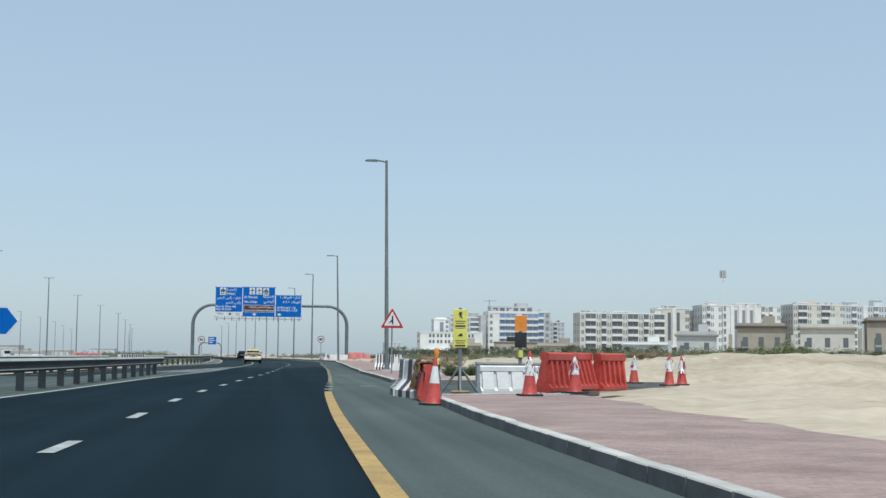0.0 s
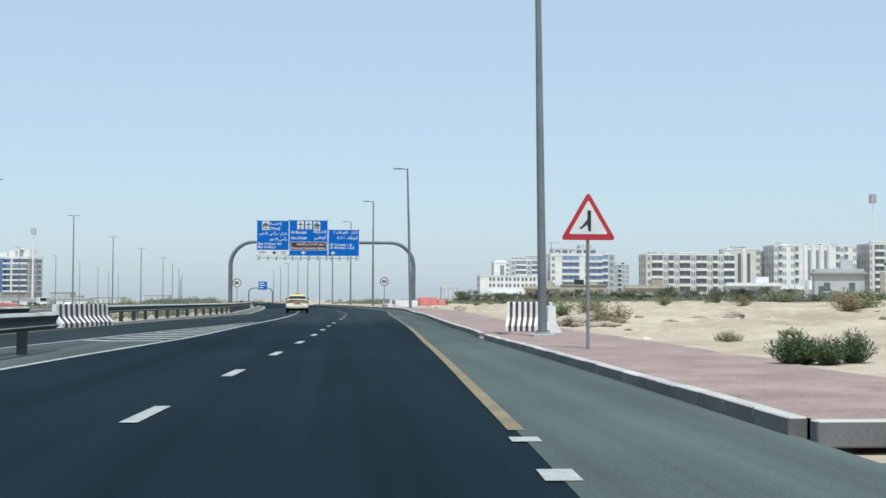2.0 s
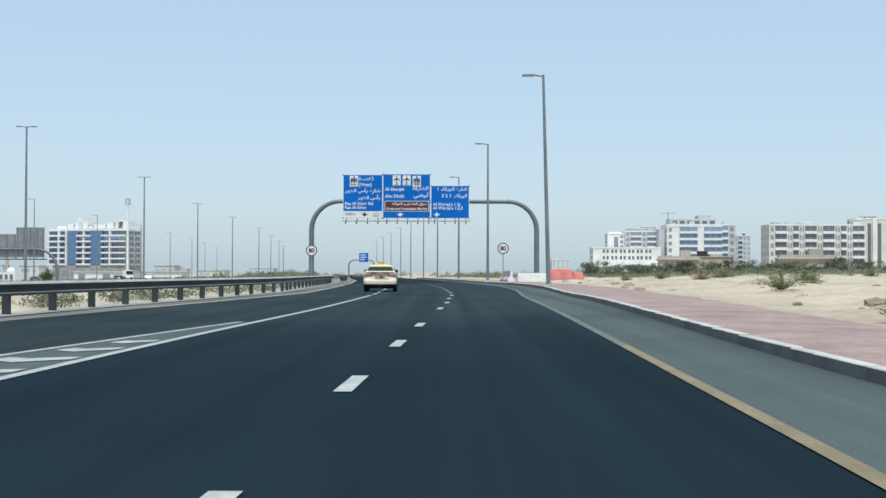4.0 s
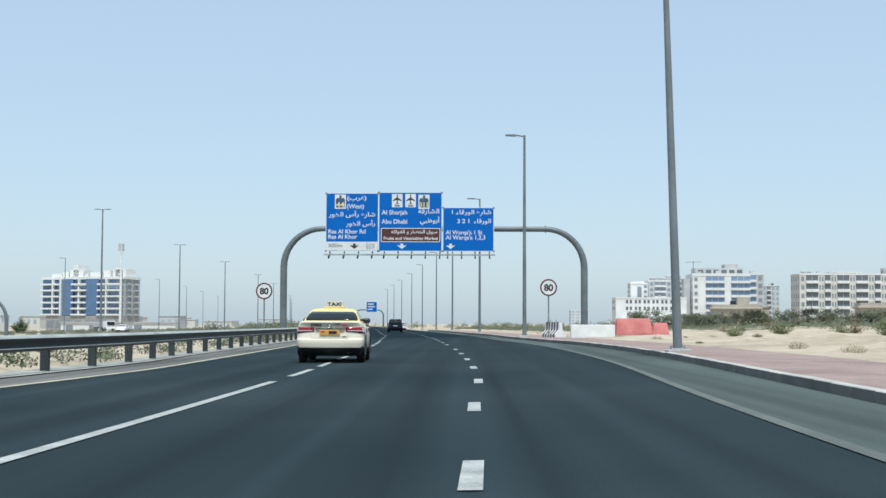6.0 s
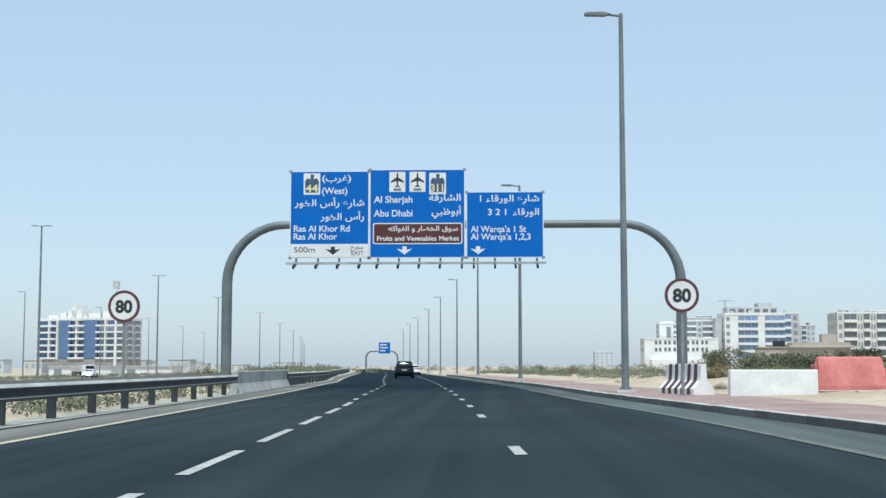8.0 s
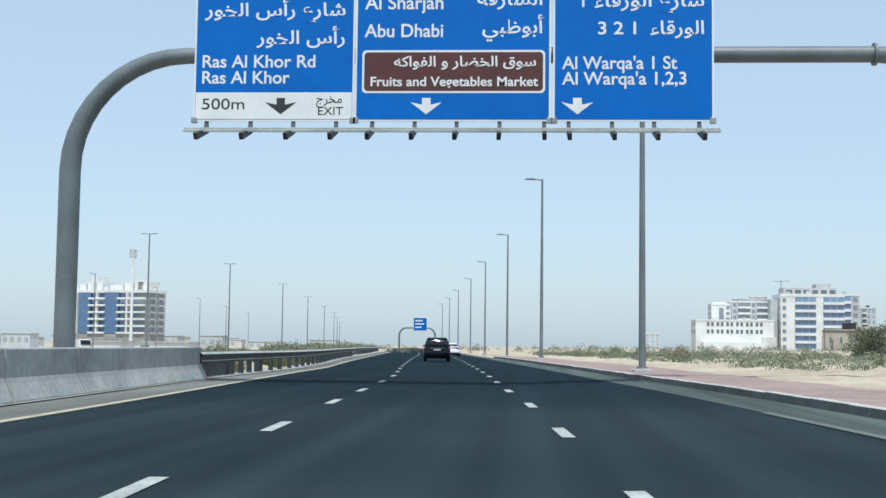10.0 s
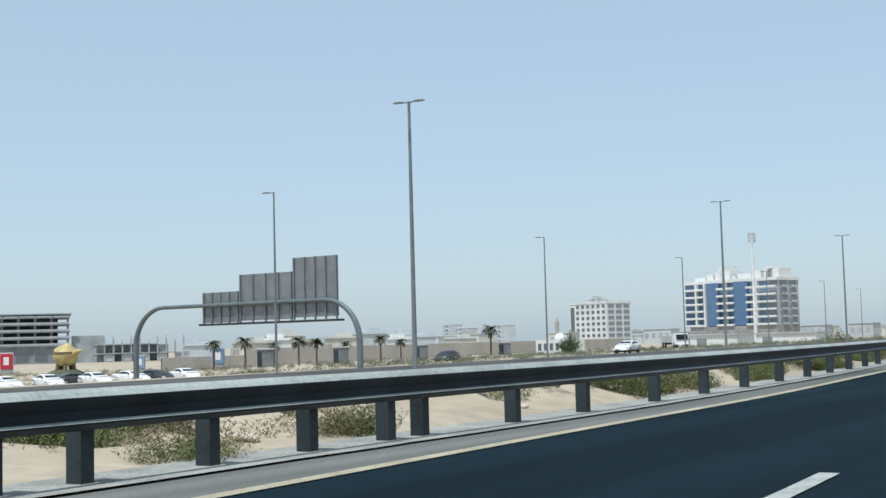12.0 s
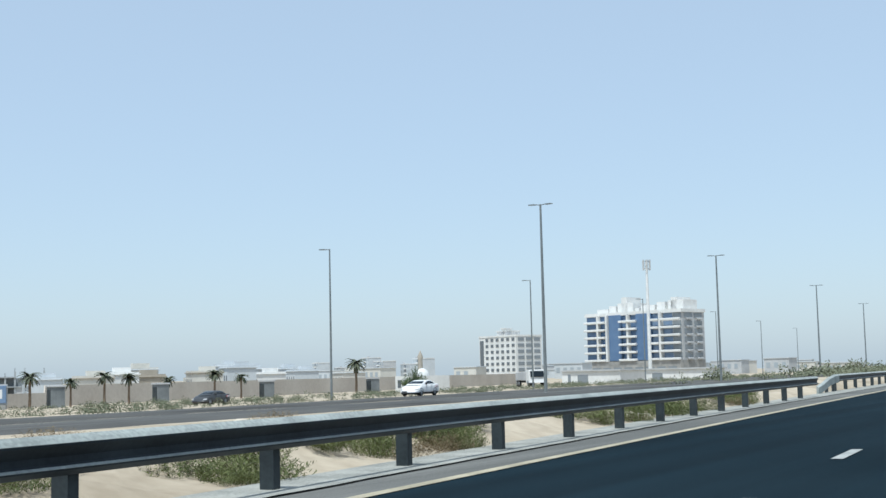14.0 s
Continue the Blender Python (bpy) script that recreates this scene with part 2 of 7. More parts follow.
def mesh_part(name, me, material, parent=None, label="", smooth=False):
    if material is not None and not me.materials:
        me.materials.append(material)
    if smooth:
        me.shade_smooth()
    ob = new(name, me)
    ob.parent = parent
    return tagged(ob, label)


def box(bm, x0, y0, z0, x1, y1, z1, bevel=0.0, m=None):
    g = bmesh.ops.create_cube(bm, size=1.0)
    t = Matrix.LocRotScale(((x0 + x1) / 2, (y0 + y1) / 2, (z0 + z1) / 2), None, (abs(x1 - x0), abs(y1 - y0), abs(z1 - z0)))
    bmesh.ops.transform(bm, matrix=(m @ t) if m else t, verts=g["verts"])
    if bevel:
        edges = {e for v in g["verts"] for e in v.link_edges}
        bmesh.ops.bevel(bm, geom=list(edges), offset=bevel, segments=1, affect="EDGES")
    return bm


def boxed(*a, **k):
    return box(bmesh.new(), *a, **k)


def ring_tube(bm, points, radii, sides=10, capped=True):
    """A round tube through points, with a radius at each."""
    pts = [Vector(p) for p in points]
    rings = []
    u = None
    for i, p in enumerate(pts):
        d = (pts[min(i + 1, len(pts) - 1)] - pts[max(i - 1, 0)]).normalized()
        ref = Vector((0, 0, 1)) if abs(d.z) < 0.95 else Vector((0, 1, 0))
        u = d.cross(ref).normalized() if u is None else (u - d * u.dot(d)).normalized()
        v = d.cross(u)
        r = radii[i] if isinstance(radii, (list, tuple)) else radii
        rings.append([bm.verts.new(p + (u * math.cos(a) + v * math.sin(a)) * r) for a in (math.tau * k / sides for k in range(sides))])
    for a, b in zip(rings, rings[1:]):
        for k in range(sides):
            f = bm.faces.new((a[k], a[(k + 1) % sides], b[(k + 1) % sides], b[k]))
            f.smooth = True
    if capped:
        for f in (bm.faces.new(rings[0]), bm.faces.new(rings[-1][::-1])):
            for e in f.edges:
                e.smooth = False
    return bm


def tube(points, radii, sides=10, capped=True):
    bm = ring_tube(bmesh.new(), points, radii, sides, capped)
    bmesh.ops.recalc_face_normals(bm, faces=bm.faces)
    return bm


def extrude_profile(bm, profile, y0, y1, taper=1.0):
    """A closed (x, z) outline drawn out along y."""
    a = [bm.verts.new((x, y0, z)) for x, z in profile]
    b = [bm.verts.new((x * taper, y1, z)) for x, z in profile]
    n = len(profile)
    for i in range(n):
        bm.faces.new((a[i], a[(i + 1) % n], b[(i + 1) % n], b[i]))
    bm.faces.new(a[::-1])
    bm.faces.new(b)
    bmesh.ops.recalc_face_normals(bm, faces=bm.faces)
    return bm


def loft(sections, closed=True):
    bm = bmesh.new()
    rows = [[bm.verts.new(p) for p in s] for s in sections]
    n = len(rows[0])
    for a, b in zip(rows, rows[1:]):
        for i in range(n if closed else n - 1):
            bm.faces.new((a[i], a[(i + 1) % n], b[(i + 1) % n], b[i]))
    bm.faces.new(rows[0])
    bm.faces.new(rows[-1][::-1])
    bmesh.ops.recalc_face_normals(bm, faces=bm.faces)
    return bm


def curve_of(*rows):
    """x as a smooth function of y through the rows (y, x)."""
    ys, xs = [r[0] for r in rows], [r[1] for r in rows]
    slopes = []
    for i in range(len(ys)):
        a, b = max(i - 1, 0), min(i + 1, len(ys) - 1)
        slopes.append((xs[b] - xs[a]) / (ys[b] - ys[a]))

    def f(y):
        if y <= ys[0]:
            return xs[0] + slopes[0] * (y - ys[0])
        if y >= ys[-1]:
            return xs[-1] + slopes[-1] * (y - ys[-1])
        i = next(k for k in range(len(ys) - 1) if ys[k + 1] >= y)
        h = ys[i + 1] - ys[i]
        t = (y - ys[i]) / h
        return ((2 * t**3 - 3 * t**2 + 1) * xs[i] + (t**3 - 2 * t**2 + t) * h * slopes[i]
                + (3 * t**2 - 2 * t**3) * xs[i + 1] + (t**3 - t**2) * h * slopes[i + 1])
    return f


def heading(f, y):
    """Degrees by which the line f turns to the left of +y."""
    return -math.degrees(math.atan2(f(y + 0.5) - f(y - 0.5), 1.0))


def smooth01(t):
    t = min(max(t, 0.0), 1.0)
    return t * t * (3 - 2 * t)


# ---- the plan of the road ----
kerb_x = curve_of((-120, 2.9), (0, 3.85), (20, 4.0), (29, 4.3), (48, 5.0), (64, 5.3), (74, 5.4), (81, 5.7), (92, 5.88), (100, 5.95), (115, 6.1),
                  (124, 6.25), (137, 6.68), (145, 6.85), (156, 6.75), (166, 6.3), (175, 5.6), (190, 4.5), (200, 4.0), (212, 3.3), (220, 2.65), (226, 2.2),
                  (243, 0.95), (260, -0.4), (275, -1.6), (317, -4.8), (400, -12.0), (600, -31.0), (900, -63.0))
lane_x = curve_of((-120, -2.7), (0, -1.5), (15, -1.3), (30, -1.25), (38, -1.05), (45, -0.8), (52, -0.53), (58, -0.3), (65, 0.0), (72, 0.28),
                  (77, 0.45), (100, 1.05), (112, 1.40), (120, 1.62), (128, 1.70), (135, 1.84), (143, 1.80), (160, 1.42), (177, 0.75), (194, -0.05),
                  (202, -0.46), (210, -0.86), (218, -1.4), (235, -2.4), (260, -4.1), (300, -7.0), (350, -10.8), (450, -19.5), (600, -34.0), (900, -66.0))
left_lane_x = curve_of((58, -4.06), (64, -3.78), (70, -3.42), (77, -3.05), (93, -2.75), (114, -2.2), (137, -2.05), (150, -2.3), (160, -2.5), (187, -3.5),
                       (195, -3.95), (203, -4.35), (211, -4.75), (218, -5.05), (227, -5.5), (233, -5.85), (241, -6.5), (250, -7.25), (260, -8.05), (300, -11.0), (350, -14.6),
                       (450, -23.2), (600, -37.6), (900, -70.0))
early_edge_x = curve_of((-120, -6.9), (0, -5.7), (28, -5.1), (37, -4.75), (58, -4.1), (71, -3.5))
edge_x = curve_of((-120, -32), (0, -17.5), (30, -13.3), (60, -10.0), (79, -9.2), (87, -8.9), (105, -7.9), (120, -7.0), (139, -5.95), (147, -6.05), (170, -6.8),
                  (196, -7.9), (207, -8.4), (224, -9.4), (236, -10.1), (246, -10.6), (255, -11.4), (270, -12.8), (279, -13.6), (307, -16.0),
                  (350, -19.5), (450, -28.0), (600, -42.5), (900, -75.0))
rail_x = curve_of((92, -9.3), (110, -8.9), (130, -7.9), (145, -7.5), (152, -7.85), (180, -8.9), (201, -9.75), (226, -11.1), (240, -11.45), (246, -11.75),
                  (252, -12.2), (258, -12.7), (266, -13.5), (274, -14.4), (280, -15.0), (287, -15.7), (300, -16.9), (350, -21.0), (450, -29.5))
MOUTH = (29.8, 47.8)  # the closed side road


def bank(y):
    """The crossfall by which the outer half of the bend is raised."""
    return 0.045 * smooth01((y - 85) / 30) * (1 - smooth01((y - 270) / 60))


def road_z(x, y):
    return bank(y) * max(0.0, x - lane_x(y))


def kerb_z(y):
    return road_z(kerb_x(y), y)


def dip(x, y):
    """The hollow in which the car park beyond the far carriageway lies."""
    return 0.8 * smooth01((-80 - x) / 25) * smooth01((x + 178) / 15) * (1 - smooth01((y - 352) / 25)) * smooth01((y - 255) / 25)


def ground_z(x, y):
    right = x - (kerb_x(y) + 3.0)
    left = edge_x(y) - 1.6 - x
    bumps = noise.noise(Vector((x * 0.09, y * 0.09, 0.3))) * 0.5 + noise.noise(Vector((x * 0.35, y * 0.35, 4.0))) * 0.22
    if right > 0:
        rise = 0.16 + kerb_z(y) + 0.85 * smooth01(right / 75) + bumps * 0.45 * smooth01(right / 9)
        rise += 0.85 * smooth01((right - 1.5) / 13) * smooth01((y - 43) / 14) * (1 - smooth01((y - 62) / 25)) * (1 - smooth01((right - 25) / 40))
        rise += 0.42 * abs(noise.noise(Vector((x * 0.22, y * 0.22, 11.0)))) * smooth01((right - 1.5) / 5) * smooth01((y - 66) / 10) * (1 - smooth01((y - 150) / 40))
        rise += (0.2 * noise.noise(Vector((x * 0.9, y * 0.9, 8.0))) + 0.22 * noise.noise(Vector((x * 0.33, y * 0.5, 21.0)))) * smooth01(right / 3)
        w = smooth01((y - 28.3) / 1.6) * (1 - smooth01((y - 47.7) / 1.2)) * (1 - smooth01((right - 3.4 - 5 * smooth01((y - 38) / 6)) / 4))
        rise += (0.16 * smooth01((right - 1.8 - 6 * smooth01((y - 38) / 6)) / 3) - 0.04 - rise) * w
        return rise - 0.03 * (1 - smooth01(right / 1.2))
    if left > 0:
        lumps = 0.5 * abs(noise.noise(Vector((x * 0.5, y * 0.5, 2.0)))) + 0.3 * abs(noise.noise(Vector((x * 1.3, y * 1.3, 6.0))))
        near = smooth01((left - 0.5) / 1.6) * (1 - smooth01((left - 3.0) / 4))
        return -0.03 - dip(x, y) - min(0.02 * max(left - 2, 0), 3.0) + (0.3 * abs(bumps) + 0.04) * smooth01(left / 3) * (1 - 0.6 * smooth01(left / 25)) + lumps * near * (1 + 0.45 * smooth01((y - 225) / 12))
    return -0.12


def spread_axis(lo, hi, step, far, growth=1.28):
    mid = list(np.arange(lo, hi + step / 2, step))
    out, s, v = [], step, hi
    while v < far:
        s *= growth
        v += s
        out.append(v)
    low, s, v = [], step, lo
    while v > -far:
        s *= growth
        v -= s
        low.append(v)
    return low[::-1] + mid + out


def grid_mesh(name, xs, ys, f):
    verts = [(x, y, f(x, y)) for y in ys for x in xs]
    n = len(xs)
    faces = [(j * n + i, j * n + i + 1, (j + 1) * n + i + 1, (j + 1) * n + i) for j in range(len(ys) - 1) for i in range(n - 1)]
    me = bpy.data.meshes.new(name)
    me.from_pydata(verts, [], faces)
    me.shade_smooth()
    return me


def ribbon(name, ys, left, right, z, material, parent=None, label="", columns=1, level=False, crown=None):
    """A strip between two lines x(y), z above the banked road; level: flat across, at the kerb's height; crown: a line at which it may fold."""
    verts, faces = [], []
    for y in ys:
        a, b = left(y), right(y)
        xs = [a, crown(y), b] if crown else [a + (b - a) * k / columns for k in range(columns + 1)]
        verts += [(x, y, z + (kerb_z(y) if level else road_z(x, y))) for x in xs]
    n = 3 if crown else columns + 1
    for j in range(len(ys) - 1):
        faces += [(j * n + i, j * n + i + 1, (j + 1) * n + i + 1, (j + 1) * n + i) for i in range(n - 1)]
    me = bpy.data.meshes.new(name)
    me.from_pydata(verts, [], faces)
    return mesh_part(name, me, material, parent, label)


# ---- ground and road ----
ground = mesh_part("ground", grid_mesh("ground", spread_axis(-30, 32, 0.6, 3800), spread_axis(0, 312, 0.8, 3800), ground_z), SAND)
tagged(ground, "pale wind-blown desert sand with low bumps", "ground", kind="structure")
YS = [float(y) for y in np.arange(-120, 421, 1)] + [float(y) for y in np.arange(424, 901, 4)]
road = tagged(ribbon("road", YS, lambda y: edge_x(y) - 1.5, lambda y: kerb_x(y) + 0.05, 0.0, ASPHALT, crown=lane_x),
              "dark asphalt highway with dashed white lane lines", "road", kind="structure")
# dusty shoulder between the yellow line and the kerb, and the closed mouth of the side road
yellow_x = curve_of((-120, 0.6), (0, 1.72), (20, 1.9), (30, 2.1), (37, 2.3), (48.5, 2.78), (54, 2.98), (60, 3.2), (66, 3.4), (72, 3.58), (84, 3.98), (92, 4.18), (108, 4.42), (115, 4.52),
                    (126, 4.75), (142, 5.3), (156, 5.3), (166, 5.05), (175, 4.6), (189, 3.6), (197, 3.2), (212, 2.3), (226, 1.2), (243, -0.1), (260, -1.5), (275, -2.7), (317, -5.9), (400, -13.0))
tagged(ribbon("road", [float(y) for y in np.arange(-120, 401, 1)], yellow_x, lambda y: kerb_x(y) + 0.05, 0.006, SHOULDER, columns=2),
       "dusty grey asphalt hard shoulder", "road", kind="structure")
gore_x = curve_of((50, -8.3), (60, -7.1), (69, -6.15), (74, -5.7), (79, -5.25), (86, -4.5), (99, -3.1), (102, -2.75))
slip_left = curve_of((0, -17.9), (30, -13.7), (60, -10.4), (87, -9.1), (101, -8.2))
tagged(ribbon("road", [float(y) for y in np.arange(0, 101.1, 1)], slip_left, lambda y: early_edge_x(y) - 0.1 if y < 64 else left_lane_x(y) - 0.09, 0.004, SHOULDER, columns=2),
       "worn grey asphalt of the slip road and its painted gore", "road", kind="structure")
tagged(ribbon("road", [float(y) for y in np.arange(MOUTH[0], MOUTH[1] + 0.1, 1.65)], lambda y: kerb_x(y) + 0.04, lambda y: kerb_x(y) + 4.6 + 6.5 * smooth01((y - 37) / 6), 0.002, SHOULDER, columns=3),
       "dusty grey asphalt of a closed side road", "road", kind="structure")


def marking(name, f, y0, y1, width, material, label=""):
    ys = [float(y) for y in np.linspace(y0, y1, max(2, int((y1 - y0) / 1.0) + 1))]
    return ribbon(name, ys, lambda y: f(y) - width / 2, lambda y: f(y) + width / 2, 0.011, material, road, label)


def dashes(f, first, last, cycle, length, width=0.15, material=None):
    y = first
    while y < last:
        marking("lane_dash", f, y, y + length, width, material or WHITE_LINE)
        y += cycle


dashes(lane_x, 0.0, 105, 7.06, 1.8, 0.17)
dashes(lane_x, 111.0, 172, 7.7, 1.85, 0.17)
dashes(lane_x, 177.5, 500, 7.8, 1.9, 0.17)
marking("edge_line", left_lane_x, 58, 134.5, 0.16, WHITE_LINE)
dashes(left_lane_x, 136.9, 187, 6.17, 4.1, 0.16)
dashes(left_lane_x, 193.35, 212, 7.85, 2.05, 0.17)
dashes(left_lane_x, 215.7, 500, 7.7, 2.1, 0.17)
marking("edge_line", yellow_x, -60, 36.5, 0.2, YELLOW_LINE)
marking("edge_line", yellow_x, 48.6, 92, 0.15, FADED_LINE)
marking("edge_line", yellow_x, 92, 205, 0.15, WORN_LINE)
marking("edge_line", early_edge_x, -60, 58, 0.16, WHITE_LINE)
marking("edge_line", edge_x, 60, 112, 0.17, FADED_LINE)
marking("edge_line", edge_x, 112, 196, 0.17, PALE_LINE)
marking("edge_line", edge_x, 196, 420, 0.2, TAN_LINE)
for y in (38.7, 42.1, 45.5, 47.7):
    marking("give_way_dash", yellow_x, y, y + (0.55 if y < 47 else 0.35), 0.24, WHITE_LINE)
part("give_way_dash", boxed(3.62, 43.3, 0.004, 4.05, 43.5, 0.009), WHITE_LINE, road)

# painted gore between the slip road and the highway
tagged(ribbon("road", [float(y) for y in np.arange(56, 101.1, 1)], slip_left, gore_x, 0.007, OLD_ASPHALT, columns=2),
       "grey asphalt of the slip road beside the painted gore", "road", kind="structure")
marking("edge_line", gore_x, 58, 101, 0.14, WHITE_LINE)
for k in range(11):  # bent bars: a short arm along the gore's left line and a long one across
    y = 71.9 + k * 2.05
    b = left_lane_x(y) - 0.15
    a = max(gore_x(y + 0.8) + 0.2, b - 2.3)
    m = b - 0.56 * (b - a)
    if b - a > 0.25:
        bar = bmesh.new()
        w, rise = 0.5, 0.85 * min(1.0, (b - a) / 2.0)
        vs = [bar.verts.new(p) for p in ((a, y + rise, 0.0135), (m, y, 0.0135), (b, y + 0.55, 0.0135), (b, y + 0.55 + w, 0.0135), (m, y + w * 1.4, 0.0135), (a + 0.12, y + rise + w, 0.0135))]
        bar.faces.new((vs[0], vs[1], vs[4], vs[5]))
        bar.faces.new((vs[1], vs[2], vs[3], vs[4]))
        part("gore_bar", bar, WHITE_LINE, road)

# ---- kerbs and pavement ----
pavement = tagged(ribbon("pavement", [float(y) for y in np.arange(-60, 30.1, 0.75)], lambda y: kerb_x(y) + 0.17, lambda y: kerb_x(y) + 3.5 + 0.5 * noise.noise(Vector((y * 0.3, 0, 1))), 0.15, PAVING, level=True),
                  "dusty red block-paved footway beside the road", "pavement", kind="structure")
tagged(ribbon("pavement", [float(y) for y in np.arange(48.05, 73, 1.0)] + [73.2, 73.9, 74.1, 75.2, 76.3, 76.5] + [float(y) for y in np.arange(77, 330, 1.0)], lambda y: kerb_x(y) + (1.1 if 74 < y < 76.4 else 0.17), lambda y: kerb_x(y) + 3.2 + 0.3 * math.sin(y * 0.11) + 0.4 * noise.noise(Vector((y * 0.35, 0, 5))), 0.15, PAVING, level=True),
       "dusty red block-paved footway beside the road", "pavement", kind="structure")
ramp = bmesh.new()
ramp_rows = [[ramp.verts.new((kerb_x(y) + dx, y, z)) for dx, z in ((0.0, lo), (0.35, lo * 0.7 + 0.045), (1.12, 0.151))] for y, lo in ((73.9, 0.15), (74.35, 0.014), (75.2, 0.012), (76.05, 0.014), (76.5, 0.15))]
for a, b in zip(ramp_rows, ramp_rows[1:]):
    for i in range(2):
        ramp.faces.new((a[i], a[i + 1], b[i + 1], b[i]))
tagged(part("pavement", ramp, PAVING), "dropped crossing of red paving sloping to the road", "pavement", kind="structure")
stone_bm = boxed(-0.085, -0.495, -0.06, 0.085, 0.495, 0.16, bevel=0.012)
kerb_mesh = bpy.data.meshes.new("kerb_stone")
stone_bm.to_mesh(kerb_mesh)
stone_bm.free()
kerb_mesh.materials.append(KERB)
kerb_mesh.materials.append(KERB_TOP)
# upward faces take the sunlit tone, all others the shaded one
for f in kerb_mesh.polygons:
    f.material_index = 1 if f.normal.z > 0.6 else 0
kerb = tagged(new("kerb"), "precast concrete kerb stones with dirty shade-toned faces and sunlit-toned tops", "kerb", kind="structure")


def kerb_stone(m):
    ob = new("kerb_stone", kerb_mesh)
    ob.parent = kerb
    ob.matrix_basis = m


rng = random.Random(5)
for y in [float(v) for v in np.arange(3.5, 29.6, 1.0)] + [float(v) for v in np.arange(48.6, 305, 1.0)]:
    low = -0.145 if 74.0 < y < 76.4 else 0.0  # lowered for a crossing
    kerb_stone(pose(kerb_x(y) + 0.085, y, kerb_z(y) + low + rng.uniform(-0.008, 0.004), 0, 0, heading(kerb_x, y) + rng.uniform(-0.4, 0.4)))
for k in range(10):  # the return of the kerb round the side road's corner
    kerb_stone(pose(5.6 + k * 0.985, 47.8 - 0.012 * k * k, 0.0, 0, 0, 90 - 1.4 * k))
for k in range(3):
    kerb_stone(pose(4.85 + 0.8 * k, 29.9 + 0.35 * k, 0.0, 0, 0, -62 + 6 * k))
tagged(ribbon("pavement", [47.86, 48.06], lambda y: kerb_x(y) + 0.17, lambda y: kerb_x(y) + 3.4, 0.149, PAVING),
       "dusty red block-paved footway at the corner", "pavement", kind="structure")
verge = tagged(ribbon("verge", [float(y) for y in np.arange(92, 420, 1)], lambda y: rail_x(y) + 0.2, lambda y: edge_x(y) - 0.07, 0.010, VERGE, columns=2),
               "dusty grey strip along the guard rail", "verge", kind="structure")

tagged(ribbon("verge", [float(y) for y in np.arange(92, 420, 0.7)], lambda y: rail_x(y) - 0.75, lambda y: rail_x(y) + 0.30 + 0.05 * noise.noise(Vector((y * 0.9, 0, 0))), 0.035, GRAVEL, columns=3),
       "pale gravel bed round the guard rail posts", "verge", kind="structure")


# ---- guard rails ----
W_BEAM = [(0.0, 0.49), (0.02, 0.494), (0.085, 0.542), (0.088, 0.556), (0.05, 0.576), (0.03, 0.60), (0.03, 0.66), (0.088, 0.755), (0.088, 0.77), (0.05, 0.808), (0.0, 0.84)]


def swept_rail(f, y0, y1, step, flip=1, line=W_BEAM):
    """A W-shaped beam along the line f."""
    bm = bmesh.new()
    profile = list(line) + [(x - 0.012 if line is W_BEAM else x - 0.002, z if line is W_BEAM else z - 0.003) for x, z in line[::-1]]
    rows = []
    for y in np.linspace(y0, y1, max(2, int((y1 - y0) / step) + 1)):
        a = radians(heading(f, float(y)))
        rows.append([bm.verts.new((f(y) + flip * x * math.cos(a), float(y) + flip * x * math.sin(a), z)) for x, z in profile])
    n = len(profile)
    for a, b in zip(rows, rows[1:]):
        for i in range(n):
            bm.faces.new((a[i], a[(i + 1) % n], b[(i + 1) % n], b[i]))
    bm.faces.new(rows[0][::-1])
    bm.faces.new(rows[-1])
    bmesh.ops.recalc_face_normals(bm, faces=bm.faces)
    return bm


def c_post():
    bm = bmesh.new()
    extrude = [(-0.075, -0.09), (0.075, -0.09), (0.075, 0.09), (0.045, 0.09), (0.045, -0.07), (-0.045, -0.07), (-0.045, 0.09), (-0.075, 0.09)]
    lo = [bm.verts.new((x, y, -0.15)) for x, y in extrude]
    hi = [bm.verts.new((x, y, 0.76)) for x, y in extrude]
    for i in range(8):
        bm.faces.new((lo[i], lo[(i + 1) % 8], hi[(i + 1) % 8], hi[i]))
    bm.faces.new(lo[::-1])
    bm.faces.new(hi)
    me = bpy.data.meshes.new("post")
    bm.to_mesh(me)
    bm.free()
    me.materials.append(POST_STEEL)
    return me


POST = c_post()
BLOCK = bpy.data.meshes.new("spacer_block")
_b = boxed(-0.02, -0.08, 0.50, 0.10, 0.08, 0.77, bevel=0.01)
_b.to_mesh(BLOCK)
_b.free()
BLOCK.materials.append(POST_STEEL)


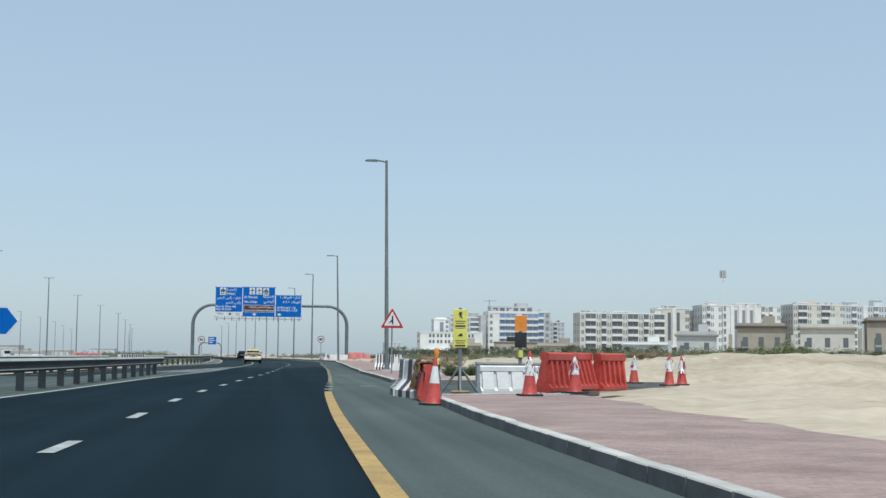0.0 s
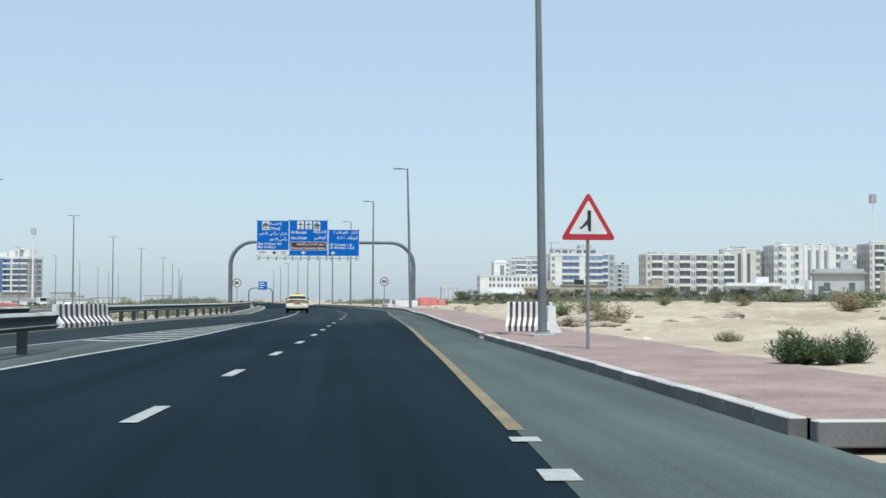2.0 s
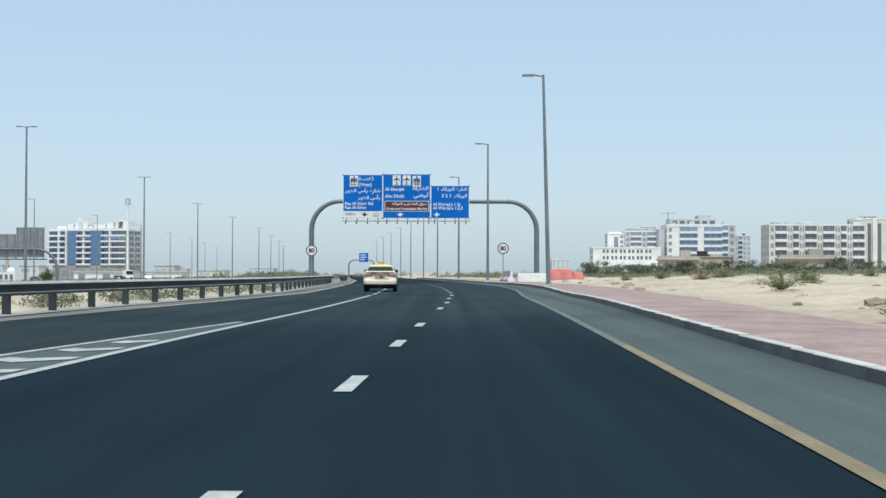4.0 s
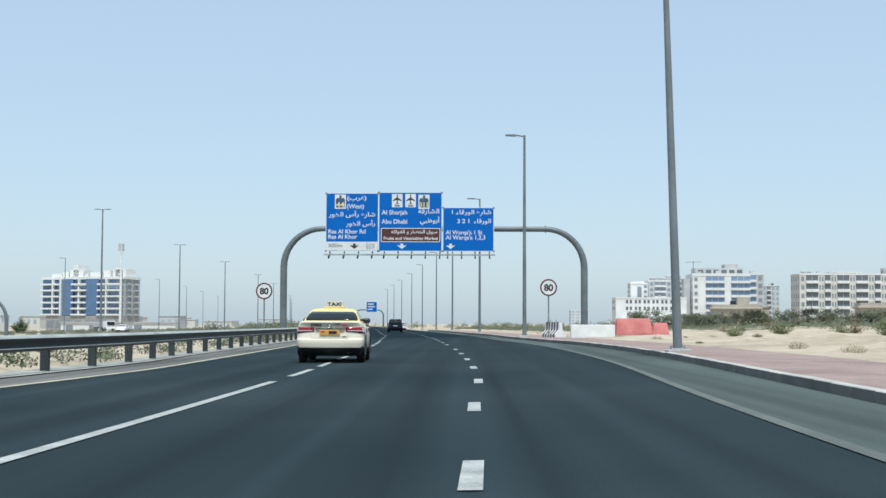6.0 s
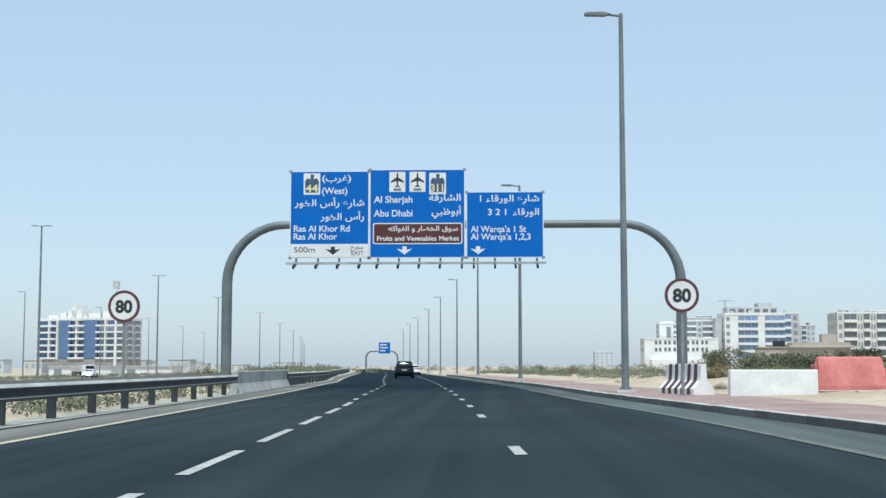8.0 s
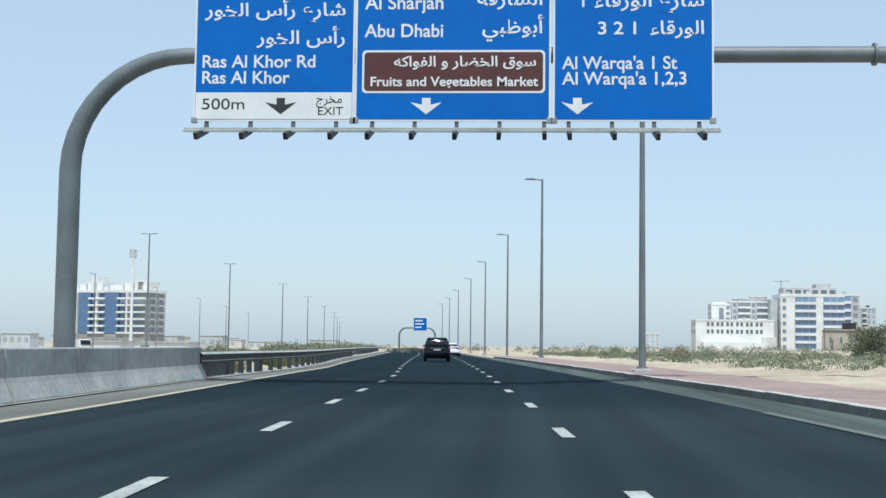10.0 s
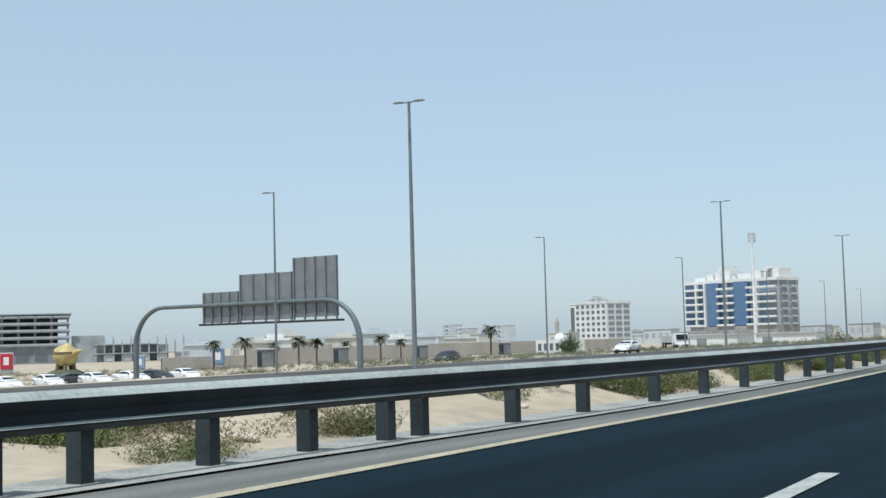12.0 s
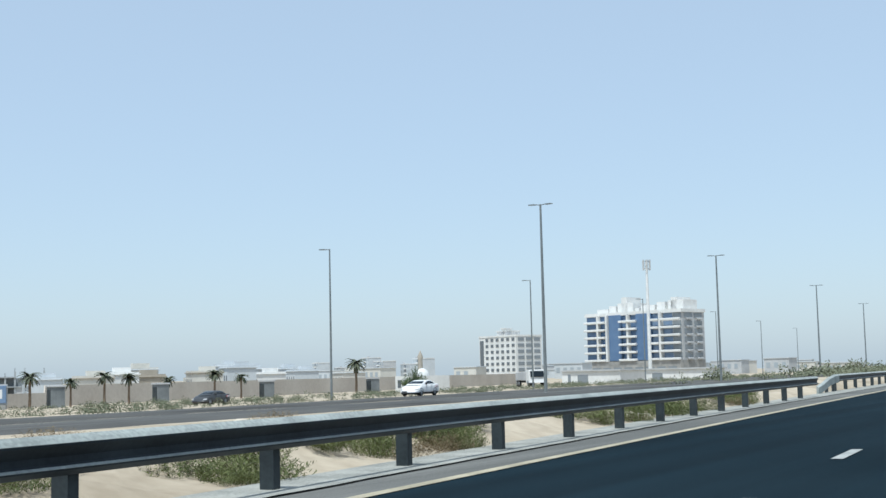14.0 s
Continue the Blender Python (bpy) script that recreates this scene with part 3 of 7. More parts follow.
def guard_rail(f, y0, y1, spacing=3.4, double=False, first=None, label="weathered galvanised steel guard rail on short posts"):
    g = thing("guard_rail", label, "guard rail", pose(0, 0, 0), group="guard rails along the road")
    # light put into the steel: beam toned as shaded, edge and lip as sunlit
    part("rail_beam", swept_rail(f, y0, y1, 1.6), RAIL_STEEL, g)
    part("upper_edge", swept_rail(f, y0, y1, 1.6, 1, [(0.09, 0.775), (0.052, 0.811), (0.001, 0.844)]), PALE_STEEL, g, "sloped upper edge in a sunlit tone")
    part("lower_lip", swept_rail(f, y0, y1, 1.6, 1, [(0.09, 0.560), (0.052, 0.580)]), PALE_STEEL, g)
    if double:
        part("rail_beam", swept_rail(lambda y: f(y) - 0.42, y0, y1, 1.6, -1), RAIL_STEEL, g)
    stops = list(first) if first else [y0 + 0.3]
    while stops[-1] + spacing < y1:
        stops.append(stops[-1] + spacing)
    for y in stops:
        h = heading(f, y)
        p = mesh_part("post", POST, None, g)
        p.matrix_basis = pose(f(y) - 0.17, y, 0, 0, 0, h + 90)
        q = mesh_part("spacer_block", BLOCK, None, g)
        q.matrix_basis = pose(f(y) - 0.11, y, 0, 0, 0, h)
    return g


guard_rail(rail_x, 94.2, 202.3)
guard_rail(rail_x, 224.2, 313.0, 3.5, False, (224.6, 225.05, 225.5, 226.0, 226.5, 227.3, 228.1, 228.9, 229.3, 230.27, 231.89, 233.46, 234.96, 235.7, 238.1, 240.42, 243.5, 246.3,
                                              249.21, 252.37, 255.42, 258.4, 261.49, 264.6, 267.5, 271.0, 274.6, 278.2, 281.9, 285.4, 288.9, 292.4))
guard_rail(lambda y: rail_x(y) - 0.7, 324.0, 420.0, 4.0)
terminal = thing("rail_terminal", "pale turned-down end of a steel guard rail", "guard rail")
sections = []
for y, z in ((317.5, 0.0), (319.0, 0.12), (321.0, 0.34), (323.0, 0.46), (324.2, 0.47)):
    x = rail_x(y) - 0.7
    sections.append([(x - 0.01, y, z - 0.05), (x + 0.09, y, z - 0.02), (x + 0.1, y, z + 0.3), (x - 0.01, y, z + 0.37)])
part("sloped_beam", loft(sections), PALE_STEEL, terminal)
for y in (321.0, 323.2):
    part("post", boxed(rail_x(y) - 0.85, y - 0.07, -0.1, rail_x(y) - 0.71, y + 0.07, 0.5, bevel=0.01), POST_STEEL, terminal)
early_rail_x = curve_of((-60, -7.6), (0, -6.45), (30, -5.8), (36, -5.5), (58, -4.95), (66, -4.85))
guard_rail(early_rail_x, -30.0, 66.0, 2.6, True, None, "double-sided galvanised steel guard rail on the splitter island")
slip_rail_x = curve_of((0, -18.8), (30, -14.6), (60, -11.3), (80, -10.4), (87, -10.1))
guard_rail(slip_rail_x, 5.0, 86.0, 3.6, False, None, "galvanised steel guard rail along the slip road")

# ---- concrete barriers ----
STEP = [(-0.34, 0.0), (0.34, 0.0), (0.34, 0.17), (0.155, 0.37), (0.115, 0.43), (0.1, 0.55), (0.085, 0.9), (0.07, 0.92), (-0.07, 0.92), (-0.085, 0.9), (-0.1, 0.55), (-0.115, 0.43), (-0.155, 0.37), (-0.34, 0.17)]
JERSEY = [(-0.30, 0.0), (0.30, 0.0), (0.30, 0.06), (0.16, 0.36), (0.125, 0.46), (0.115, 0.97), (0.09, 1.0), (-0.09, 1.0), (-0.115, 0.97), (-0.125, 0.46), (-0.16, 0.36), (-0.30, 0.06)]
median = thing("concrete_barrier", "stained grey concrete safety barrier in jointed sections", "barrier", pose(0, 0, 0))
for k in range(5):
    y0 = 202.5 + k * 4.4
    bm = extrude_profile(bmesh.new(), JERSEY, 0.03, 4.37)
    ob = part("barrier_section", bm, BARRIER_CONCRETE, median)
    xa, xb = rail_x(y0) - 0.12, rail_x(y0 + 4.4) - 0.12
    ob.matrix_basis = pose(xa, y0, 0, 0, 0, -math.degrees(math.atan2(xb - xa, 4.4)))
part("end_block", boxed(rail_x(224.7) - 0.32, 224.5, 0.0, rail_x(224.7) + 0.0, 225.05, 0.86, bevel=0.04), POST_STEEL, median, "dark steel end shoe")


def striped_barrier(length, stripes, colour, label, group="striped barriers"):
    """A heavy striped safety barrier with a lifting loop, its foot at the origin."""
    t = thing("road_barrier", label, "barrier", group=group)
    prof = STEP
    part("body", extrude_profile(bmesh.new(), prof, 0.0, length), WHITE_PAINT, t)
    w = length / (2 * stripes + 1)
    shell = [(x * 1.0 + (0.005 if x > 0 else -0.005), z + (0.005 if z > 0.91 else 0.0)) for x, z in prof]
    for k in range(stripes):
        y = (2 * k + 1) * w - 0.002
        part("stripe", extrude_profile(bmesh.new(), shell, y, y + w), colour, t)
    for y in (length * 0.3, length * 0.7):
        arc = [(0, y - 0.05 * math.cos(a), 0.9 + 0.13 * math.sin(a)) for a in np.linspace(0, math.pi, 9)]
        part("lifting_loop", tube(arc, 0.011, 6), POLE_PAINT, t)
    return t


bar_a = striped_barrier(1.85, 2, MAROON_PAINT, "white concrete barrier with dark maroon stripes on the asphalt")
bar_a.matrix_basis = pose(4.42, 31.12, 0, 0, 0, 9.0)
bar_b = striped_barrier(2.6, 5, MAROON_PAINT, "white concrete barrier with dark maroon stripes on the asphalt")
bar_b.matrix_basis = pose(4.11, 33.0, 0, 0, 0, -3)
for x, y, h in ((-9.75, 88.6, -14), (-9.2, 91.0, -12)):
    tagged(copy_thing(bar_b, pose(x, y, 0, 0, 0, h)), "white concrete barrier with dark stripes beside the slip road")
bar_c = striped_barrier(1.0, 5, MAROON_PAINT, "short striped concrete barrier standing across the red footway")
bar_c.matrix_basis = pose(7.56, 77.8, 0.16, 0, 0, 72)
tagged(copy_thing(bar_c, pose(8.25, 79.4, 0.16, 0, 0, 64)), "short striped concrete barrier behind another on the footway")
tagged(copy_thing(bar_b, pose(7.3, 186.2, kerb_z(187) + 0.15, 0, 0, 15)), "striped concrete barrier standing on the red footway")


def plain_barrier(length, material, label, group=""):
    t = thing("road_barrier", label, "barrier", group=group)
    part("body", extrude_profile(bmesh.new(), [(x * 0.95, z * 0.8) for x, z in JERSEY], 0.0, length), material, t)
    part("lifting_loop", tube([(0, length / 2 - 0.05 * math.cos(a), 0.78 + 0.13 * math.sin(a)) for a in np.linspace(0, math.pi, 9)], 0.011, 6), POLE_PAINT, t)
    return t


plain_barrier(2.6, WHITE_PAINT, "plain white concrete barrier set askew on the footway").matrix_basis = pose(7.58, 75.4, 0.16, 0, 0, -6)


def water_barrier(length, material, label, h=0.95, panels=False):
    """A moulded plastic barrier with a stepped foot, sloped ribs and a top groove."""
    t = thing("plastic_barrier", label, "barrier", group="plastic barriers")
    prof = [(-0.25, 0.04), (-0.16, 0.0), (0.16, 0.0), (0.25, 0.04), (0.25, 0.13), (0.13, 0.22), (0.085, h * 0.78), (0.125, h * 0.82), (0.12, h - 0.03), (0.08, h), (-0.08, h), (-0.12, h - 0.03), (-0.125, h * 0.82), (-0.085, h * 0.78), (-0.13, 0.22), (-0.25, 0.13)]
    part("body", extrude_profile(bmesh.new(), prof, 0, length), material, t)
    n = max(3, round(length / (0.4 if panels else 0.3)))
    half = 0.155 if panels else 0.045
    for k in range(n):
        y = (k + 0.5) * length / n
        rib = bmesh.new()
        for s in (-1, 1):
            a = [rib.verts.new((s * x, y + d, z)) for d in (-half, half) for x, z in ((0.245, 0.03), (0.248, 0.17), (0.135, h * 0.78), (0.08, h * 0.80), (0.10, 0.10))]
            for i in range(5):
                rib.faces.new((a[i], a[(i + 1) % 5], a[5 + (i + 1) % 5], a[5 + i]))
            rib.faces.new(a[:5])
            rib.faces.new(a[5:][::-1])
        bmesh.ops.recalc_face_normals(rib, faces=rib.faces)
        part("rib", rib, material, t)
    part("coupling", tube([(0, length + 0.03, 0.12), (0, length + 0.03, h - 0.08)], 0.05, 8), material, t)
    return t


red_a = water_barrier(1.42, RED_PLASTIC, "scuffed red plastic water barrier on the asphalt", 0.82)
red_a.matrix_basis = pose(4.20, 29.05, 0, 0, 0, -2.5) @ Matrix.Diagonal((0.8, 1, 1, 1))
red_b = water_barrier(1.36, RED_PLASTIC, "red plastic barrier leaning in a row on the sand", 0.98)
for k in range(3):
    x, y = 7.3 + 0.92 * k, 31.7 + 1.1 * k
    m = pose(x, y, max(ground_z(x, y), 0.14) + 0.01, 0, (3, -5, 4)[k], -40 + (0, 4, -3)[k])
    if k:
        copy_thing(red_b, m)
    else:
        red_b.matrix_basis = m
white_a = water_barrier(1.62, WHITE_PAINT, "dirty white plastic water barrier across the closed side road", 0.78, True)
white_a.matrix_basis = pose(6.05, 33.85, 0.0, 0, 0, -79)
copy_thing(white_a, pose(7.68, 34.16, 0.0, 0, 0, -82))


def slab_barrier(length, material, label, h=0.98):
    """A smooth plastic barrier whose ends and flanks lean inwards."""
    t = thing("plastic_barrier", label, "barrier", group="plastic barriers")
    lo, hi = 0.26, 0.09
    rings = [[(lo, 0.0, 0.0), (lo, length, 0.0), (-lo, length, 0.0), (-lo, 0.0, 0.0)],
             [(lo, 0.0, 0.12), (lo, length, 0.12), (-lo, length, 0.12), (-lo, 0.0, 0.12)],
             [(hi, 0.13, h - 0.06), (hi, length - 0.13, h - 0.06), (-hi, length - 0.13, h - 0.06), (-hi, 0.13, h - 0.06)],
             [(hi - 0.03, 0.16, h), (hi - 0.03, length - 0.16, h), (-hi + 0.03, length - 0.16, h), (-hi + 0.03, 0.16, h)]]
    part("body", loft(rings), material, t)
    part("end_plate", boxed(-0.16, -0.015, 0.02, 0.16, 0.05, 0.75, bevel=0.015), material, t)
    part("filler_cap", tube([(0, length / 2, h - 0.005), (0, length / 2, h + 0.025)], 0.05, 10), material, t)
    return t


for x, y, size in ((10.4, 185.6, 2.3), (12.62, 186.2, 1.1)):
    t = slab_barrier(size, FADED_RED, "faded pinkish-red plastic barrier on the sand")
    t.matrix_basis = pose(x, y, ground_z(x, y) + 0.02, 0, 0, -76)
for x, y, h in ((-11.2, 84.5, -17), (-11.7, 82.4, -15)):
    t = slab_barrier(2.0, FADED_RED, "faded pink plastic barrier behind the slip road guard rail")
    t.matrix_basis = pose(x, y, ground_z(x, y) + 0.02, 0, 0, h)
site_wall = part("low_wall", boxed(0, -0.12, -0.3, 2.6, 0.12, 0.72, bevel=0.02), WHITE_PAINT)
site_wall.matrix_basis = pose(7.75, 184.6, ground_z(9, 185), 0, 0, 8)
tagged(site_wall, "low white-painted block wall on the sand", "wall")
# a low concrete wall behind the closed side road
low_wall = thing("low_wall", "low weathered grey concrete wall with a pale coping", "wall", pose(6.6, 37.9, 0, 0, 0, 1.5))
part("wall_body", boxed(0, -0.11, -0.4, 4.2, 0.11, 0.78), DARK_CONCRETE, low_wall)
part("coping", boxed(-0.02, -0.14, 0.78, 4.22, 0.14, 0.86, bevel=0.012), CONCRETE, low_wall)


# ---- traffic cones ----
def cone(label):
    t = thing("traffic_cone", label, "traffic cone", group="traffic cones")
    part("base", boxed(-0.24, -0.24, 0, 0.24, 0.24, 0.045, bevel=0.012), RUBBER, t, "black rubber foot")
    part("lower_cone", tube([(0, 0, 0.045), (0, 0, 0.075), (0, 0, 0.45)], [0.185, 0.165, 0.105], 20), RED_PLASTIC, t)
    part("reflective_sleeve", tube([(0, 0, 0.45), (0, 0, 0.80)], [0.107, 0.055], 20), SIGN_WHITE, t, "white reflective sleeve")
    part("tip", tube([(0, 0, 0.80), (0, 0, 0.97), (0, 0, 0.99)], [0.055, 0.032, 0.02], 20), RED_PLASTIC, t)
    return t


cone_a = cone("red and white traffic cone with black rubber foot on asphalt")
cone_a.matrix_basis = pose(4.1, 27.2, 0, 0, 2, 20)
for x, y, r in ((6.45, 29.0, 8), (8.0, 31.3, 40), (13.2, 40.6, 10), (13.9, 41.5, 70), (13.0, 44.0, 25)):
    c = copy_thing(cone_a, pose(x, y, max(ground_z(x, y), 0.15) + 0.0, 0, 0, r))
    tagged(c, "red and white traffic cone wrapped in barrier tape on sand")
    rr = random.Random(int(x * 10))
    for k in range(22):
        tape = bmesh.new()
        a = rr.uniform(0, math.tau)
        z = rr.uniform(0.55, 0.95)
        r0 = 0.02 + 0.12 * (1 - z)
        p = Vector((math.cos(a) * r0, math.sin(a) * r0, z))
        d = Vector((math.cos(a + rr.uniform(-.8, .8)), math.sin(a + rr.uniform(-.8, .8)), rr.uniform(-3.2, -1.2))).normalized() * rr.uniform(0.10, 0.24)
        s = Vector((-math.sin(a), math.cos(a), 0)) * 0.02
        m = p + d * 0.5 + Vector((math.cos(a), math.sin(a), 0)) * 0.025
        vs = [tape.verts.new(q) for q in (p - s, p + s, m + s, m - s, p + d + s, p + d - s)]
        tape.faces.new(vs[:4])
        tape.faces.new((vs[3], vs[2], vs[4], vs[5]))
        part("tape_strip", tape, SIGN_WHITE if k % 3 else SIGN_RED, c, "torn striped barrier tape")
# brown sacking thrown over the end of the plastic barrier
def draped(name, hx, hy, drop, seed):
    """A cloth lying over a barrier's top and hanging down both flanks in folds."""
    bm = bmesh.new()
    n, k = 26, 16
    rows = []
    for i in range(n + 1):
        s = (i / n * 2 - 1) * (hx + drop)
        row = []
        for j in range(k + 1):
            y = (j / k * 2 - 1) * hy * (1 + 0.12 * noise.noise(Vector((s * 3, seed, 0))))
            over = abs(s) - hx
            fold = noise.noise(Vector((y * 7 + seed, s * 3.0, 1.5))) * 0.11 + noise.noise(Vector((y * 17, s * 9, seed))) * 0.04
            if over <= 0:
                p = (s, y, fold * 0.8 + 0.03)
            else:
                p = (math.copysign(hx + 0.03 + fold * 1.3 + over * 0.16, s), y, -over * (1 + 0.15 * noise.noise(Vector((y * 4, seed, 9)))) + 0.02)
            row.append(bm.verts.new(p))
        rows.append(row)
    for a, c in zip(rows, rows[1:]):
        for j in range(k):
            bm.faces.new((a[j], a[j + 1], c[j + 1], c[j]))
    bmesh.ops.solidify(bm, geom=bm.faces[:], thickness=0.014)
    return part(name, bm, SACKING, None, "", True)


sack_ob = draped("sacking", 0.13, 0.36, 0.16, 2.0)
sack_ob.matrix_basis = pose(4.25, 29.95, 0.83, 0, 0, -3)
tagged(sack_ob, "crumpled brown hessian sacking draped over the barrier ends", "sack", group="sacks on the barriers")
s2 = draped("sacking", 0.17, 0.30, 0.72, 7.0)
s2.matrix_basis = pose(4.34, 30.78, 0.93, 0, 0, 4)
tagged(s2, "brown hessian sacking hanging to the ground between barriers", "sack", group="sacks on the barriers")


# ---- street lamps ----
def lamp_head(x_sign, z):
    bm = bmesh.new()
    extrude = [(0.0, 0.0), (0.25, 0.06), (0.75, 0.055), (0.85, 0.02), (0.82, -0.03), (0.2, -0.05)]
    a = [bm.verts.new((x_sign * x, -0.14, z + h)) for x, h in extrude]
    b = [bm.verts.new((x_sign * x, 0.14, z + h)) for x, h in extrude]
    for i in range(6):
        bm.faces.new((a[i], a[(i + 1) % 6], b[(i + 1) % 6], b[i]))
    bm.faces.new(a[::-1])
    bm.faces.new(b)
    bmesh.ops.recalc_face_normals(bm, faces=bm.faces)
    bmesh.ops.translate(bm, verts=bm.verts, vec=(x_sign * 0.35, 0, 0))
    return bm


def street_lamp(height, arms, label, group, r0=0.125):
    t = thing("street_lamp", label, "street lamp", group=group)
    part("plinth", boxed(-0.3, -0.3, -0.25, 0.3, 0.3, 0.07, bevel=0.02), CONCRETE, t, "white-washed concrete plinth")
    part("base_plate", boxed(-0.2, -0.2, 0.07, 0.2, 0.2, 0.1, bevel=0.008), GALV, t)
    for sx in (-0.15, 0.15):
        for sy in (-0.15, 0.15):
            part("anchor_bolt", tube([(sx, sy, 0.1), (sx, sy, 0.16)], 0.02, 6), POLE_PAINT, t)
    part("pole", tube([(0, 0, 0.1), (0, 0, height * 0.5), (0, 0, height)], [r0, r0 * 0.8, r0 * 0.55], 14), POLE_PAINT, t)
    for s in arms:
        part("arm", tube([(0, 0, height - 0.08), (s * 0.4, 0, height - 0.02)], 0.045, 8), POLE_PAINT, t)
        part("lamp_head", lamp_head(s, height - 0.02), POLE_PAINT, t, "flat grey luminaire")
    return t


near_lamp = street_lamp(12.45, (-1,), "tall grey single-arm street lamp on the footway", "lamps along the footway")
near_lamp.matrix_basis = pose(5.3, 189.2, kerb_z(189) + 0.16)
first_lamp = street_lamp(11.75, (-1,), "tall grey single-arm street lamp beside the striped barrier", "lamps along the footway")
first_lamp.matrix_basis = pose(6.76, 72.0, 0.16, 0, -0.8, 0)
tagged(copy_thing(first_lamp, pose(7.25, 144.5, kerb_z(144.5) + 0.16, 0, -1.5, 2)), "tall grey single-arm street lamp on the footway")
for x, y in ((3.05, 229.3), (0.15, 273.6), (-2.8, 316.2), (-6.4, 358.5), (-10.2, 402), (-14.6, 446), (-19.0, 490), (-23.6, 535)):
    copy_thing(near_lamp, pose(x, y, kerb_z(y) + 0.16, 0, 0, heading(kerb_x, y)))
median_lamp = street_lamp(18.3, (-1, 1), "tall grey twin-arm street lamp between the carriageways", "lamps between the carriageways", 0.17)
median_lamp.matrix_basis = pose(-50.7, 294.5, -0.75, 0, 0, 4)
for x, y in ((-38.5, 80), (-42.0, 148), (-46.0, 218), (-55.7, 368), (-57.8, 428.5), (-60.5, 497), (-66, 566), (-72, 636), (-79, 706), (-88, 776), (-97, 846)):
    copy_thing(median_lamp, pose(x, y, -0.75 - max(0, (y - 294) * 0.008), 0, 0, 4))
far_lamp = street_lamp(15.9, (-1,), "slim grey single-arm street lamp beyond the far carriageway", "lamps beyond the far carriageway")
far_lamp.matrix_basis = pose(-74.1, 308.2, -1.4, 0, 0, 4)
for x, y in ((-62, 130), (-66, 190), (-70, 250), (-78.3, 366), (-80.5, 417.5), (-84, 470), (-88, 524), (-94, 580), (-100, 640)):
    copy_thing(far_lamp, pose(x, y, -1.45 - max(0, (y - 308) * 0.006), 0, 0, 4))


# ---- writing ----
def words(body, size, material, parent, x, z, y, align="LEFT", name="lettering", width=None, bold=0.0):
    """Raised lettering in the x-z plane, facing -y, with its baseline at z; width squeezes it to that many metres."""
    c = bpy.data.curves.new(name, "FONT")
    c.body, c.size, c.align_x, c.extrude, c.offset = body, size, align, 0.003, bold or (0.007 if material is SIGN_WHITE else 0.0)
    ob = bpy.data.objects.new(name, c)
    scene.collection.objects.link(ob)
    me = bpy.data.meshes.new_from_object(ob.evaluated_get(bpy.context.evaluated_depsgraph_get()))
    bpy.data.objects.remove(ob)
    me.materials.clear()
    if width:
        xs = [v.co.x for v in me.vertices]
        k = width / (max(xs) - min(xs))
        for v in me.vertices:
            v.co.x *= k
    whole = bmesh.new()
    whole.from_mesh(me)
    whole.verts.ensure_lookup_table()
    bmesh.ops.remove_doubles(whole, verts=whole.verts, dist=1e-5)
    seen = set()
    for v0 in list(whole.verts):
        if v0 in seen:
            continue
        glyph, stack = [], [v0]
        seen.add(v0)
        while stack:
            v = stack.pop()
            glyph.append(v)
            for e in v.link_edges:
                w = e.other_vert(v)
                if w not in seen:
                    seen.add(w)
                    stack.append(w)
        order = {v: i for i, v in enumerate(glyph)}
        faces = {f for v in glyph for f in v.link_faces}
        one = bpy.data.meshes.new("letter")
        one.from_pydata([tuple(v.co) for v in glyph], [], [[order[v] for v in f.verts] for f in faces])
        mesh_part("letter", one, material, parent).matrix_basis = pose(x, y, z, 90)
    whole.free()
    bpy.data.meshes.remove(me)


def plate(points, y0, y1):
    """A flat outline of (x, z) points with thickness along y."""
    bm = bmesh.new()
    a = [bm.verts.new((x, y0, z)) for x, z in points]
    b = [bm.verts.new((x, y1, z)) for x, z in points]
    n = len(points)
    for i in range(n):
        bm.faces.new((a[i], a[(i + 1) % n], b[(i + 1) % n], b[i]))
    bm.faces.new(a[::-1])
    bm.faces.new(b)
    bmesh.ops.recalc_face_normals(bm, faces=bm.faces)
    return bm


def rounded(x0, z0, x1, z1, r, k=5):
    pts = []
    for cx, cz, a0 in ((x1 - r, z0 + r, -90), (x1 - r, z1 - r, 0), (x0 + r, z1 - r, 90), (x0 + r, z0 + r, 180)):
        pts += [(cx + r * math.cos(radians(a0 + 90 * i / k)), cz + r * math.sin(radians(a0 + 90 * i / k))) for i in range(k + 1)]
    return pts


# ---- the sign gantry over the road ----
GX0, GZ0, GK = -10.3, 7.37, 50.5  # where the sign's lower left corner stands, and drawing units a metre


def sx(u):
    return GX0 + (u - 337) / GK


def sz(v):
    return GZ0 + (326 - v) / GK


